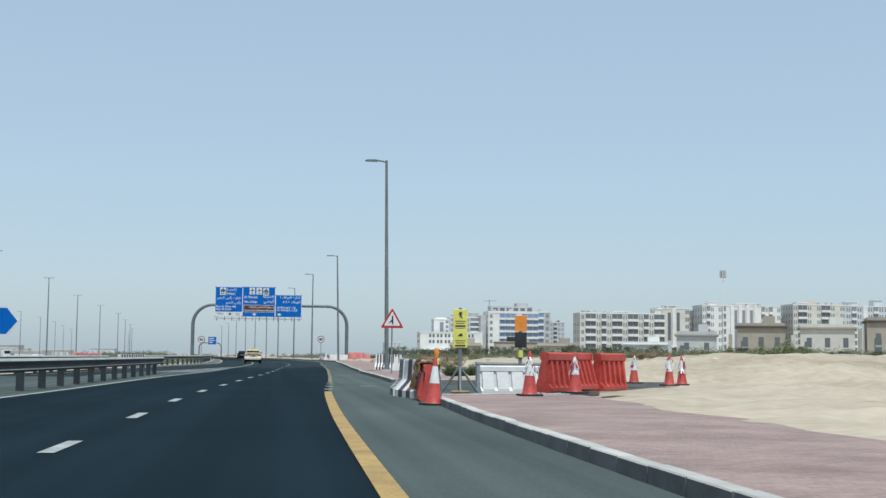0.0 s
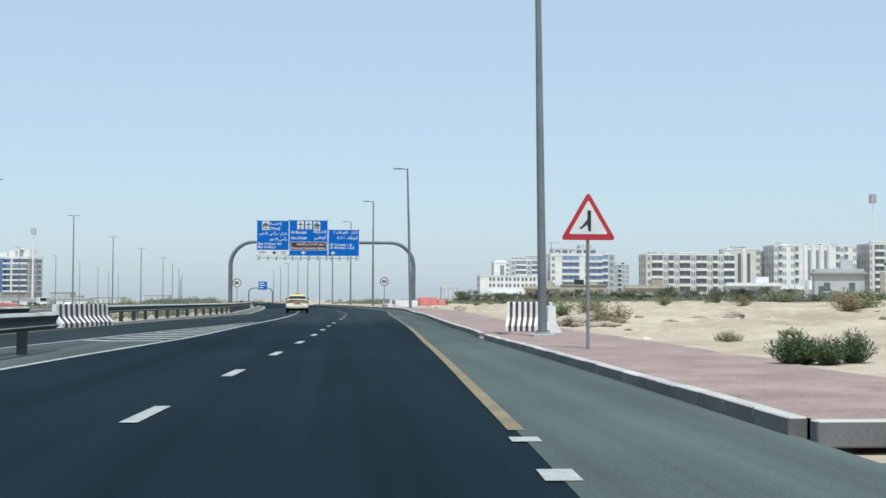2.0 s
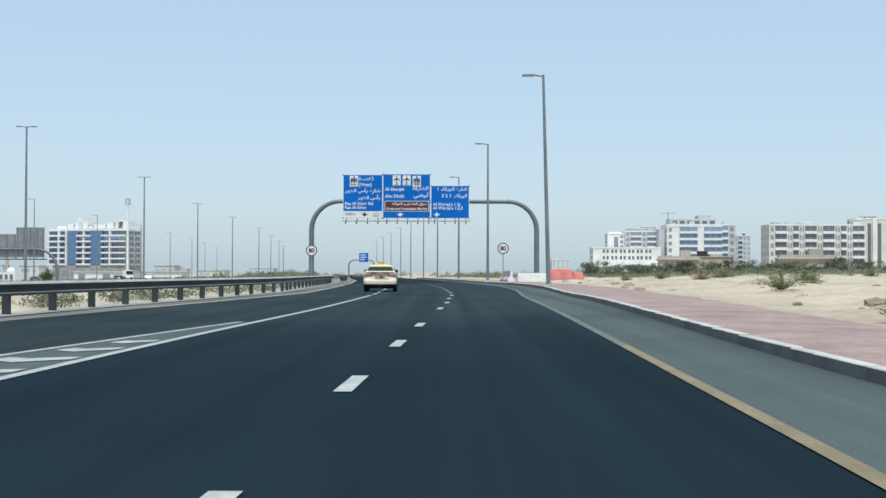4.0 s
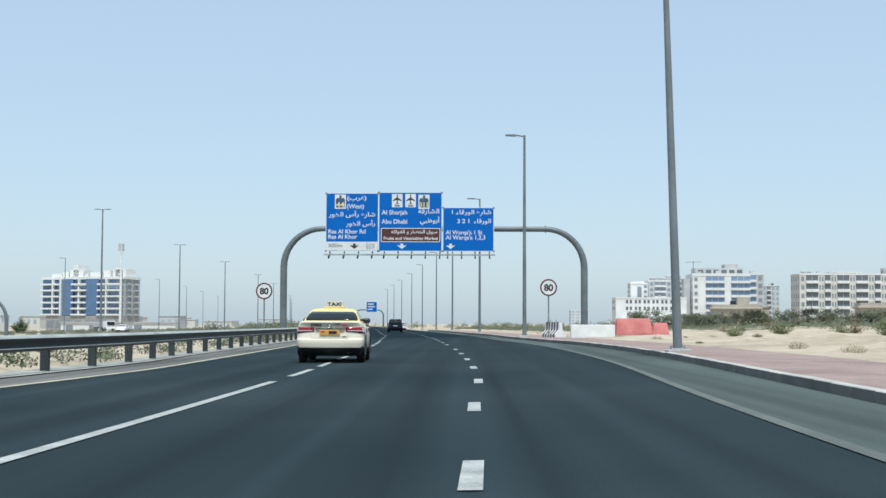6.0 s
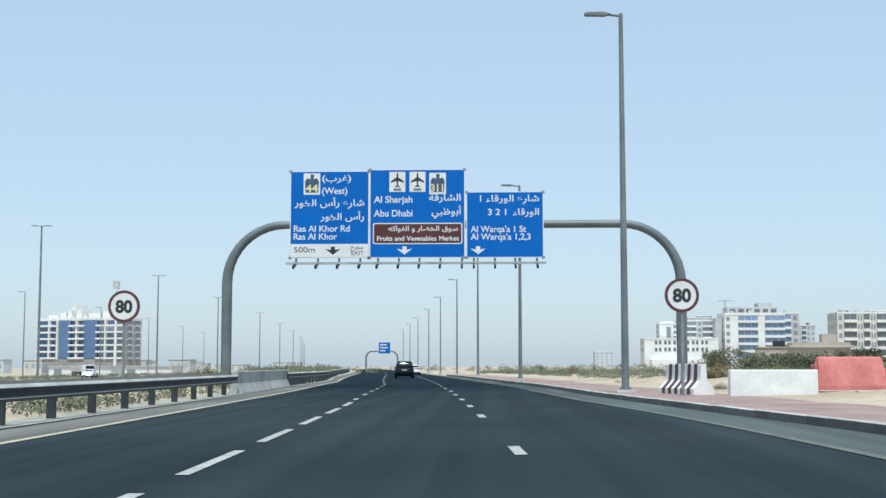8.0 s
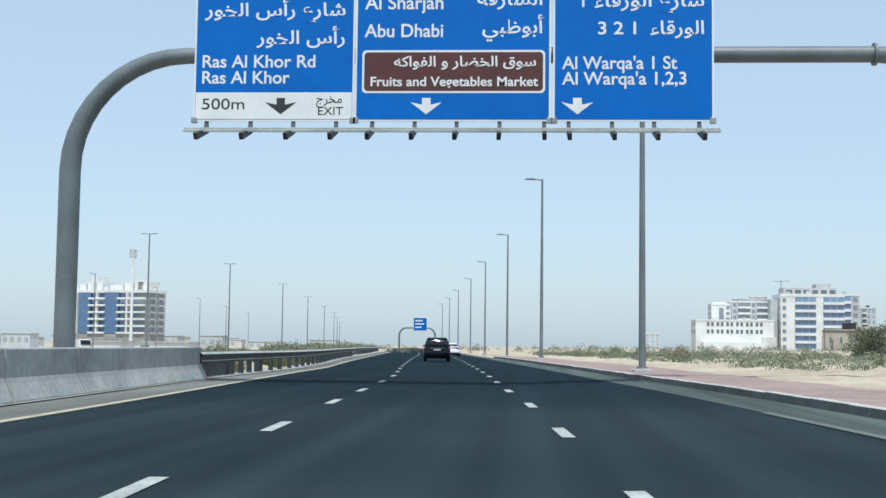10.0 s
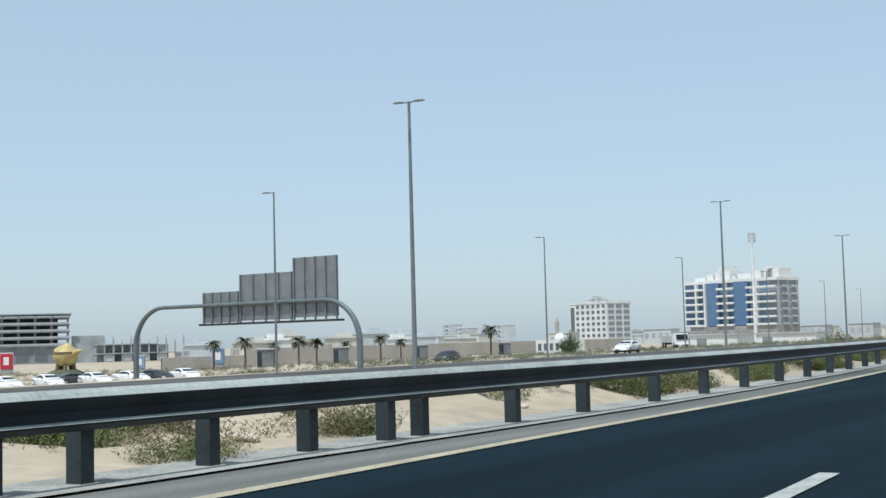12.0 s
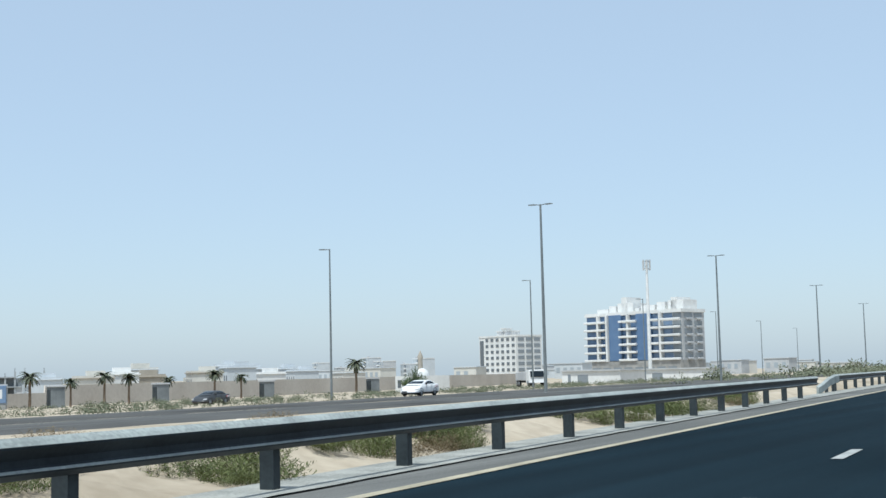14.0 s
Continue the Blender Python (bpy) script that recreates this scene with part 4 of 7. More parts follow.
def portal(name_label, category, x_left, x_right, z_beam, radius, leg_r, beam_r, z_left=0.0, z_right=0.0):
    """A bent-tube portal across a road: two legs curved into a beam."""
    t = thing("sign_gantry", name_label, category)
    for side, x, zf in ((1, x_left, z_left), (-1, x_right, z_right)):
        pts, rad = [(x, 0, zf), (x, 0, z_beam - radius)], [leg_r, leg_r]
        for k in range(1, 11):
            a = radians(9 * k)
            pts.append((x + side * radius * (1 - math.cos(a)), 0, z_beam - radius + radius * math.sin(a)))
            rad.append(leg_r + (beam_r - leg_r) * k / 10)
        part("leg", tube(pts, rad, 18), GANTRY_PAINT, t, "bent grey steel leg")
        part("foot_plate", tube([(x, 0, zf), (x, 0, zf + 0.06)], leg_r * 1.6, 16), GANTRY_PAINT, t)
    part("beam", tube([(x_left + radius - 0.05, 0, z_beam), (x_right - radius + 0.05, 0, z_beam)], beam_r, 16), GANTRY_PAINT, t, "grey steel tube beam")
    return t


gantry = portal("grey tube gantry carrying three blue direction signs over the road", "sign gantry", -13.93, 11.9, 9.28, 3.3, 0.3, 0.23, 0.0, 0.4)
gantry.matrix_basis = pose(0, 220.35, 0)
part("flange", tube([(8.55, 0, 9.28), (8.63, 0, 9.28)], 0.32, 16), GANTRY_PAINT, gantry)


def sign_panel(u0, v0, u1, v1, colour):
    x0, x1, z0, z1 = sx(u0), sx(u1), sz(v1), sz(v0)
    board = part("sign_panel", plate(rounded(x0, z0, x1, z1, 0.12), -0.42, -0.38), SIGN_WHITE, gantry, "white-edged sign board")
    part("panel_face", plate(rounded(x0 + 0.05, z0 + 0.05, x1 - 0.05, z1 - 0.05, 0.1), -0.425, -0.421), colour, board)
    for cx in (x0 + 0.03, x1 - 0.03):
        for cz in (z0 + 0.03, z1 - 0.03):
            part("corner_clip", boxed(cx - 0.09, -0.435, cz - 0.09, cx + 0.09, -0.36, cz + 0.09, bevel=0.02), GALV, board)
    for k in range(4):
        x = x0 + (x1 - x0) * (k + 0.5) / 4
        part("stiffener", boxed(x - 0.04, -0.376, z0 + 0.1, x + 0.04, -0.24, z1 - 0.1), GALV, board)
    return board


p1 = sign_panel(337, 75, 566, 328, SIGN_BLUE)
p2 = sign_panel(567, 71, 842, 328, SIGN_BLUE)
p3 = sign_panel(845, 137, 1067, 328, SIGN_BLUE)
F = -0.429
# first board
part("exit_strip", plate([(sx(340), sz(325)), (sx(563), sz(325)), (sx(563), sz(287)), (sx(340), sz(287))], -0.4285, -0.4255), SIGN_WHITE, p1, "white exit strip")
words("500m", 0.44, SIGN_BLACK, p1, sx(348), sz(311), F - 0.003, width=1.2)
words("EXIT", 0.33, SIGN_BLACK, p1, sx(514), sz(319), F - 0.003, width=0.7)
words("\ufe9d\ufeae\ufea8\ufee3", 0.34, SIGN_BLACK, p1, sx(550), sz(302), F - 0.003, "RIGHT")


def lane_arrow(u, v, colour, parent, y):
    x, z = sx(u), sz(v)
    part("lane_arrow", plate([(x - 0.44, z + 0.10), (x - 0.12, z + 0.03), (x - 0.12, z + 0.22), (x + 0.12, z + 0.22), (x + 0.12, z + 0.03), (x + 0.44, z + 0.10), (x, z - 0.24)], y, y + 0.003), colour, parent)


lane_arrow(462, 306, SIGN_BLACK, p1, F - 0.004)
lane_arrow(668, 306, SIGN_WHITE, p2, F - 0.002)
lane_arrow(879, 306, SIGN_WHITE, p3, F - 0.002)
words("Ras Al Khor Rd", 0.5, SIGN_WHITE, p1, sx(347), sz(251), F, width=3.2)
words("Ras Al Khor", 0.5, SIGN_WHITE, p1, sx(347), sz(274), F, width=2.48)
words("(West)", 0.53, SIGN_WHITE, p1, sx(428), sz(142), F, width=1.45)
words("(\u0628\ufeae\ufecf)", 0.5, SIGN_WHITE, p1, sx(428), sz(105), F, width=1.65)
words("\ufead\ufeee\ufea8\ufedf\ufe8d \ufeb1\ufe83\ufead \u0639\ufead\ufe8e\ufeb7", 0.52, SIGN_WHITE, p1, sx(553), sz(177), F, "RIGHT", width=4.0)
words("\ufead\ufeee\ufea8\ufedf\ufe8d \ufeb1\ufe83\ufead", 0.52, SIGN_WHITE, p1, sx(553), sz(217), F, "RIGHT", width=2.5)


NAVY = surf("navy_sign_film", (0.03, 0.06, 0.11), (0.06, 0.10, 0.16), rough=0.5, scale=3, fine=20, bump=0.0)
SIGN_CREAM = surf("cream_sign_film", (0.62, 0.55, 0.28), (0.74, 0.68, 0.42), rough=0.5, scale=3, fine=20, bump=0.0)


def shield(u0, number, parent):
    """A route marker: a dark emblem on white with a yellow number."""
    x0, x1, z0, z1 = sx(u0), sx(u0 + 48), sz(144), sz(82)
    m = part("route_marker", plate([(x0, z0), (x1, z0), (x1, z1), (x0, z1)], F - 0.003, F + 0.002), SIGN_WHITE, parent, "white route marker")
    cx, w = (x0 + x1) / 2, x1 - x0
    part("emblem", plate([(cx - 0.38 * w, z0 + 0.12), (cx + 0.38 * w, z0 + 0.12), (cx + 0.42 * w, z0 + 0.75), (cx + 0.3 * w, z0 + 0.95), (cx + 0.1 * w, z0 + 0.9),
                          (cx + 0.14 * w, z0 + 1.15), (cx - 0.08 * w, z0 + 1.18), (cx - 0.1 * w, z0 + 0.9), (cx - 0.3 * w, z0 + 0.95), (cx - 0.42 * w, z0 + 0.75)], F - 0.008, F - 0.004), NAVY, m)
    words(number, 0.6, SIGN_CREAM, m, cx, z0 + 0.16, F - 0.012, "CENTER", "lettering", 0.74 * w, 0.012)


def airport(u0, parent):
    x0, x1, z0, z1 = sx(u0), sx(u0 + 46), sz(137), sz(79)
    m = part("airport_marker", plate([(x0, z0), (x1, z0), (x1, z1), (x0, z1)], F - 0.001, F + 0.002), SIGN_WHITE, parent, "white marker with a black aeroplane")
    cx, cz = (x0 + x1) / 2, z0 + 0.68
    half = [(0.0, 0.45), (0.045, 0.36), (0.05, 0.16), (0.38, -0.08), (0.38, -0.16), (0.05, -0.05), (0.035, -0.28), (0.14, -0.37), (0.14, -0.43), (0.0, -0.38)]
    part("aeroplane", plate([(cx + x, cz + z) for x, z in half] + [(cx - x, cz + z) for x, z in half[-2:0:-1]], F - 0.005, F - 0.002), SIGN_BLACK, m)
    part("caption_bar", plate([(cx - 0.22, z0 + 0.06), (cx + 0.22, z0 + 0.06), (cx + 0.22, z0 + 0.2), (cx - 0.22, z0 + 0.2)], F - 0.005, F - 0.002), POLE_PAINT, m)


shield(376, "44", gantry)
airport(624, gantry)
airport(682, gantry)
shield(739, "311", gantry)
words("Al Sharjah", 0.53, SIGN_WHITE, p2, sx(580), sz(168), F, width=2.2)
words("Abu Dhabi", 0.53, SIGN_WHITE, p2, sx(580), sz(208), F, width=2.2)
words("\ufe94\ufed7\ufead\ufe8e\ufeb8\ufedf\ufe8d", 0.55, SIGN_WHITE, p2, sx(831), sz(163), F, "RIGHT", width=1.8)
words("\ufef2\ufe92\ufec7\ufeee\ufe91\ufe83", 0.55, SIGN_WHITE, p2, sx(831), sz(203), F, "RIGHT", width=1.75)
brown = part("market_plate", plate(rounded(sx(577), sz(288), sx(834), sz(227), 0.12), F - 0.001, F + 0.003), SIGN_WHITE, gantry, "brown market plate with a white rim")
part("plate_face", plate(rounded(sx(580), sz(285), sx(831), sz(230), 0.1), F - 0.005, F - 0.002), SIGN_BROWN, brown)
words("Fruits and Vegetables Market", 0.37, SIGN_WHITE, brown, sx(588), sz(278), F - 0.009, width=4.66)
words("\ufeea\ufedb\ufe8d\ufeee\ufed4\ufedf\ufe8d \ufeed \ufead\ufe8e\ufec0\ufea8\ufedf\ufe8d \ufed5\ufeee\ufeb3", 0.4, SIGN_WHITE, brown, sx(822), sz(250), F - 0.009, "RIGHT", width=3.95)
words("\ufe80\ufe8e\ufed7\ufead\ufeee\ufedf\ufe8d \u0639\ufead\ufe8e\ufeb7", 0.52, SIGN_WHITE, p3, sx(1055), sz(166), F, "RIGHT", width=3.0)
words("1", 0.52, SIGN_WHITE, p3, sx(880), sz(166), F)
words("\ufe80\ufe8e\ufed7\ufead\ufeee\ufedf\ufe8d", 0.52, SIGN_WHITE, p3, sx(1055), sz(205), F, "RIGHT", width=1.46)
words("3 2 1", 0.5, SIGN_WHITE, p3, sx(906), sz(205), F, width=1.04)
words("Al Warqa'a 1 St", 0.5, SIGN_WHITE, p3, sx(858), sz(254), F, width=3.15)
words("Al Warqa'a 1,2,3", 0.5, SIGN_WHITE, p3, sx(858), sz(276), F, width=3.4)
# the lighting bar under the boards
bar_z = sz(345)
for y, dz in ((-0.98, -0.03), (-0.84, 0.05), (-0.58, 0.06)):
    part("light_bar", boxed(sx(331), y - 0.03, bar_z + dz - 0.035, sx(1072), y + 0.03, bar_z + dz + 0.035, bevel=0.008), PALE_STEEL, gantry, "galvanised lighting rail")
for u in (356, 419, 480, 541, 592, 652, 711, 771, 833, 867, 927, 985, 1047):
    bk = bmesh.new()
    x = sx(u)
    a = [bk.verts.new((x + d, y, z)) for d in (-0.055, 0.055) for y, z in ((-0.36, bar_z + 0.4), (-0.3, bar_z + 0.02), (-1.5, bar_z - 0.36), (-1.62, bar_z - 0.2), (-0.46, bar_z + 0.14))]
    for i in range(5):
        bk.faces.new((a[i], a[(i + 1) % 5], a[5 + (i + 1) % 5], a[5 + i]))
    bk.faces.new(a[:5])
    bk.faces.new(a[5:][::-1])
    bmesh.ops.recalc_face_normals(bk, faces=bk.faces)
    part("bracket", bk, POST_STEEL, gantry, "dark steel arm")

# ---- the gantry over the far carriageway, seen from behind ----
back = portal("grey gantry seen from behind with three stepped sign backs", "sign gantry", -102.0, -73.1, 5.45, 4.0, 0.30, 0.2, -1.8, -1.2)
back.matrix_basis = pose(0, 319.0, 0, 0, 0, 0)
for x0, x1, z0, z1 in ((-92.8, -87.95, 3.7, 6.75), (-87.9, -81.15, 3.8, 8.35), (-81.1, -75.7, 3.9, 9.65)):
    b = part("sign_panel", boxed(x0, 0.3, z0, x1, 0.36, z1, bevel=0.01), SIGN_BACK, back, "bare grey sign back")
    n = 4 if x1 - x0 > 4.5 else 3
    for k in range(n + 1):
        x = x0 + 0.15 + (x1 - x0 - 0.3) * k / n
        part("stiffener", boxed(x - 0.07, 0.14, z0 - 0.25, x + 0.07, 0.3, z1), POLE_PAINT, b)
part("light_bar", boxed(-92.9, -0.25, 3.42, -75.2, 0.55, 3.62), SIGN_BLACK, back)

# ---- the smaller gantry further on ----
small = portal("small grey gantry with one blue sign far ahead", "sign gantry", -27.6, -20.0, 4.9, 1.6, 0.2, 0.16, -0.3, -0.3)
small.matrix_basis = pose(0, 456.0, 0)
sp = part("sign_panel", boxed(-24.6, -0.3, 4.3, -21.7, -0.24, 7.1, bevel=0.02), SIGN_WHITE, small, "white-edged blue sign")
part("panel_face", boxed(-24.52, -0.31, 4.38, -21.78, -0.302, 7.02), SIGN_BLUE, sp)
for z, w in ((6.3, 1.6), (5.6, 1.9), (4.9, 1.3)):
    part("lettering_bar", boxed(-24.2, -0.316, z, -24.2 + w, -0.312, z + 0.28), SIGN_WHITE, sp)


# ---- roadside signs ----
def disc(r, y0, y1, cz, n=28):
    return plate([(r * math.cos(a), cz + r * math.sin(a)) for a in (math.tau * k / n for k in range(n))], y0, y1)


RIM_RED = surf("dark_red_rim", (0.075, 0.022, 0.028), (0.11, 0.032, 0.038), rough=0.5, scale=3, fine=20, bump=0.0)


def speed_sign(label, h=2.9, number="80"):
    t = thing("speed_sign", label, "road sign", group="speed limit signs")
    part("pole", tube([(0, 0, -0.1), (0, 0, h - 0.1)], 0.045, 10), GALV, t)
    d = part("disc", disc(0.5, -0.075, -0.05, h), RIM_RED, t, "round sign with a dark faded red rim")
    part("disc_face", disc(0.41, -0.08, -0.076, h), SIGN_WHITE, d)
    words(number, 0.52, SIGN_BLACK, d, 0, h - 0.18, -0.084, "CENTER", "numeral", None, 0.02)
    part("clamp", boxed(-0.1, -0.05, h - 0.03, 0.1, 0.06, h + 0.03), GALV, t)
    return t


limit = speed_sign("round 80 speed limit sign on a slim pole beside the footway")
limit.matrix_basis = pose(6.5, 185.0, kerb_z(185) + 0.15)
tagged(copy_thing(limit, pose(-10.4, 187.0, 0.15)), "round 80 speed limit sign behind the guard rail")

merge = thing("warning_sign", "red-rimmed triangular merging traffic sign on a slim pole", "road sign", pose(6.29, 63.3, 0.15))
part("pole", tube([(0, 0, -0.15), (0, 0, 2.95)], 0.035, 10), GALV, merge)


def triangle(s, z, r):
    """A triangle of side s with rounded corners, standing on the height z."""
    h = s * math.sqrt(3) / 2
    out = []
    for cx, cz, a0 in ((s / 2 - r * 1.73, z + r, -90), (0, z + h - 2 * r, 30), (-s / 2 + r * 1.73, z + r, 150)):
        out += [(cx + r * math.cos(radians(a0 + 24 * i)), cz + r * math.sin(radians(a0 + 24 * i))) for i in range(6)]
    return out


tri = part("triangle", plate(triangle(1.14, 2.2, 0.05), -0.06, -0.045), SIGN_RED, merge, "red-rimmed triangle")
part("triangle_face", plate(triangle(0.80, 2.32, 0.02), -0.065, -0.061), SIGN_WHITE, tri)
part("symbol", plate([(0.0, 2.38), (0.055, 2.38), (0.055, 2.80), (-0.02, 2.80), (-0.02, 2.62), (-0.15, 2.46), (-0.19, 2.46), (-0.15, 2.42), (-0.02, 2.52)], -0.069, -0.066), SIGN_BLACK, tri)

ped = thing("works_sign", "yellow works boards on a dark trestle post", "road sign", pose(5.15, 30.9, 0.15, 0, 0, -6), group="works signs")
part("post", boxed(-0.04, -0.03, 0, 0.04, 0.03, 2.0, bevel=0.006), POLE_PAINT, ped)
for a in (-1, 1):
    part("leg", tube([(0, 0, 0.62), (a * 0.42, 0.0, 0.02)], 0.03, 6), POLE_PAINT, ped)
    part("leg", tube([(0, 0, 0.62), (0, a * 0.42, 0.02)], 0.03, 6), POLE_PAINT, ped)
part("foot_bag", boxed(-0.22, -0.5, 0.0, 0.22, -0.3, 0.07, bevel=0.03), SACKING, ped)
for z0, sym in ((1.52, 0), (1.06, 1)):
    b = part("board", boxed(-0.17, -0.05, z0, 0.17, -0.032, z0 + 0.44, bevel=0.006), SIGN_YELLOW, ped, "yellow works board")
    for z, w, t in ((0.03, 0.12, 0.036), (0.105, 0.1, 0.016), (0.155, 0.125, 0.016)):
        part("lettering_bar", boxed(-w, -0.054, z0 + z, w, -0.051, z0 + z + t), SIGN_BLACK, b)
    if sym == 0:
        part("symbol", plate([(-0.02, z0 + 0.22), (0.0, z0 + 0.29), (0.03, z0 + 0.22), (0.05, z0 + 0.22), (0.02, z0 + 0.34), (0.05, z0 + 0.32), (0.03, z0 + 0.38), (-0.02, z0 + 0.38), (-0.05, z0 + 0.3), (-0.02, z0 + 0.33)], -0.055, -0.052), SIGN_BLACK, b)
    else:
        part("symbol", plate([(-0.06, z0 + 0.27), (0.06, z0 + 0.27), (0.04, z0 + 0.34), (-0.02, z0 + 0.32)], -0.055, -0.052), SIGN_BLACK, b)
orange = thing("works_sign", "small orange works board on a dark post behind barriers", "road sign", pose(7.71, 36.92, 0.0, 0, 0, 10), group="works signs")
part("post", boxed(-0.05, -0.02, 0, 0.05, 0.02, 1.9, bevel=0.004), POLE_PAINT, orange)
part("board", boxed(-0.18, -0.05, 1.73, 0.18, -0.03, 2.18, bevel=0.006), ORANGE, orange)
part("board", boxed(-0.18, -0.05, 1.27, 0.18, -0.03, 1.71, bevel=0.006), SIGN_BLACK, orange)
part("beacon_foot", boxed(-0.06, -0.06, 1.0, 0.06, 0.06, 1.2), SIGN_YELLOW, orange)
beacon = thing("warning_lamp", "orange warning lamp with a yellow battery box", "warning lamp", pose(4.2, 27.64, 0.0))
part("stand", tube([(0.12, 0, 0), (0.1, 0, 0.5), (0.02, 0, 0.83)], 0.014, 8), POLE_PAINT, beacon)
part("battery_box", boxed(-0.055, -0.05, 0.82, 0.055, 0.05, 0.94, bevel=0.01), SIGN_YELLOW, beacon)
part("lens", tube([(0, 0, 0.94), (0, 0, 0.975), (0, 0, 1.06), (0, 0, 1.14), (0, 0, 1.175)], [0.032, 0.042, 0.054, 0.052, 0.038], 16), ORANGE, beacon, "upright orange lens")
chev = thing("direction_sign", "blue chevron direction board beside the guard rail", "road sign", pose(-8.6, 46.0, 0.0))
part("pole", tube([(0, 0, -0.1), (0, 0, 1.9)], 0.04, 8), GALV, chev)
cb = part("board", plate([(-0.8, 1.55), (0.35, 1.55), (0.75, 2.05), (0.35, 2.55), (-0.8, 2.55)], -0.08, -0.05), SIGN_WHITE, chev)
part("board_face", plate([(-0.74, 1.61), (0.32, 1.61), (0.68, 2.05), (0.32, 2.49), (-0.74, 2.49)], -0.085, -0.081), SIGN_BLUE, cb)


# ---- vehicles ----
CREAM_PAINT = surf("cream_car_paint", (0.70, 0.64, 0.50), (0.76, 0.70, 0.56), rough=0.28, scale=0.7, fine=5, bump=0.0)
YELLOW_PAINT = surf("yellow_car_paint", (0.74, 0.56, 0.17), (0.80, 0.63, 0.23), rough=0.28, scale=0.7, fine=5, bump=0.0)
BLACK_PAINT = surf("dark_blue_car_paint", (0.006, 0.008, 0.016), (0.012, 0.016, 0.028), rough=0.14, scale=0.7, fine=5, bump=0.0, spec=0.18)
WHITE_CAR = surf("white_car_paint", (0.68, 0.68, 0.67), (0.76, 0.76, 0.75), rough=0.3, scale=0.7, fine=5, bump=0.0)
GREY_CAR = surf("grey_car_paint", (0.05, 0.052, 0.055), (0.075, 0.078, 0.08), rough=0.3, scale=0.7, fine=5, bump=0.0, metal=0.3)
BLACK_TRIM = surf("black_trim", (0.012, 0.012, 0.013), (0.025, 0.025, 0.026), rough=0.5, scale=4, fine=20, bump=0.0)
RED_LENS = surf("red_lamp_lens", (0.20, 0.010, 0.016), (0.30, 0.016, 0.022), rough=0.15, scale=6, fine=20, bump=0.0)
CLEAR_LENS = surf("clear_lamp_lens", (0.34, 0.34, 0.35), (0.5, 0.5, 0.5), rough=0.15, scale=6, fine=20, bump=0.0)
CHROME = surf("chrome", (0.6, 0.6, 0.6), (0.7, 0.7, 0.7), rough=0.15, scale=6, fine=20, bump=0.0, metal=1.0)
PLATE_ORANGE = surf("orange_number_plate", (0.62, 0.30, 0.05), (0.72, 0.38, 0.08), rough=0.5, scale=6, fine=20, bump=0.0)
CAR_GLASS = glass("car_window_glass", (0.010, 0.015, 0.02), 0.06)
CAR_GLASS.node_tree.nodes["Principled BSDF"].inputs["Specular IOR Level"].default_value = 0.35


def quad_panel(points, thick=0.012):
    """A thin pane through four corners."""
    bm = bmesh.new()
    p = [Vector(q) for q in points]
    nrm = (p[1] - p[0]).cross(p[3] - p[0]).normalized() * thick
    a = [bm.verts.new(q) for q in p]
    b = [bm.verts.new(q - nrm) for q in p]
    for i in range(4):
        bm.faces.new((a[i], a[(i + 1) % 4], b[(i + 1) % 4], b[i]))
    bm.faces.new(a)
    bm.faces.new(b[::-1])
    bmesh.ops.recalc_face_normals(bm, faces=bm.faces)
    return bm


def wheel(t, x, y, r, side, w=0.22):
    tyre = part("wheel", tube([(x - w / 2, y, r), (x - w / 2 + 0.03, y, r), (x + w / 2 - 0.03, y, r), (x + w / 2, y, r)], [r * 0.9, r, r, r * 0.9], 28), RUBBER, t, "black rubber tyre")
    part("rim", tube([(x + side * (w / 2 - 0.02), y, r), (x + side * (w / 2 + 0.006), y, r), (x + side * (w / 2 + 0.008), y, r)], [r * 0.66, r * 0.66, r * 0.2], 20), GALV, tyre, "silver alloy rim")
    for k in range(5):
        a = math.tau * k / 5
        part("spoke_gap", tube([(x + side * (w / 2 + 0.007), y + math.cos(a) * r * 0.42, r + math.sin(a) * r * 0.42), (x + side * (w / 2 + 0.012), y + math.cos(a) * r * 0.42, r + math.sin(a) * r * 0.42)], r * 0.13, 8), BLACK_TRIM, tyre)


def outline(w, y0, y1, r0, r1, p0, p1, n=9):
    """Half of a plan outline, from the middle of the tail round to the middle of the nose, as (x, y)."""
    pts = []
    for k in range(n + 1):
        a = math.pi / 2 * k / n
        pts.append((w * math.sin(a) ** (2 / p0) if k else 0.0, y0 + r0 * (1 - math.cos(a) ** (2 / p0) if k < n else 1.0)))
    pts += [(w, y0 + r0 + (y1 - r1 - y0 - r0) * f) for f in (0.25, 0.5, 0.75)]
    for k in range(n, -1, -1):
        a = math.pi / 2 * k / n
        pts.append((w * math.sin(a) ** (2 / p1) if k else 0.0, y1 - r1 * (1 - math.cos(a) ** (2 / p1) if k < n else 1.0)))
    return pts


def blend_rows(rows, z):
    """The row of numbers at height z between those given, each (z, ...)."""
    for a, b in zip(rows, rows[1:]):
        if z <= b[0]:
            f = max(0.0, (z - a[0]) / (b[0] - a[0]))
            return [u + (v - u) * f for u, v in zip(a, b)]
    return list(rows[-1])


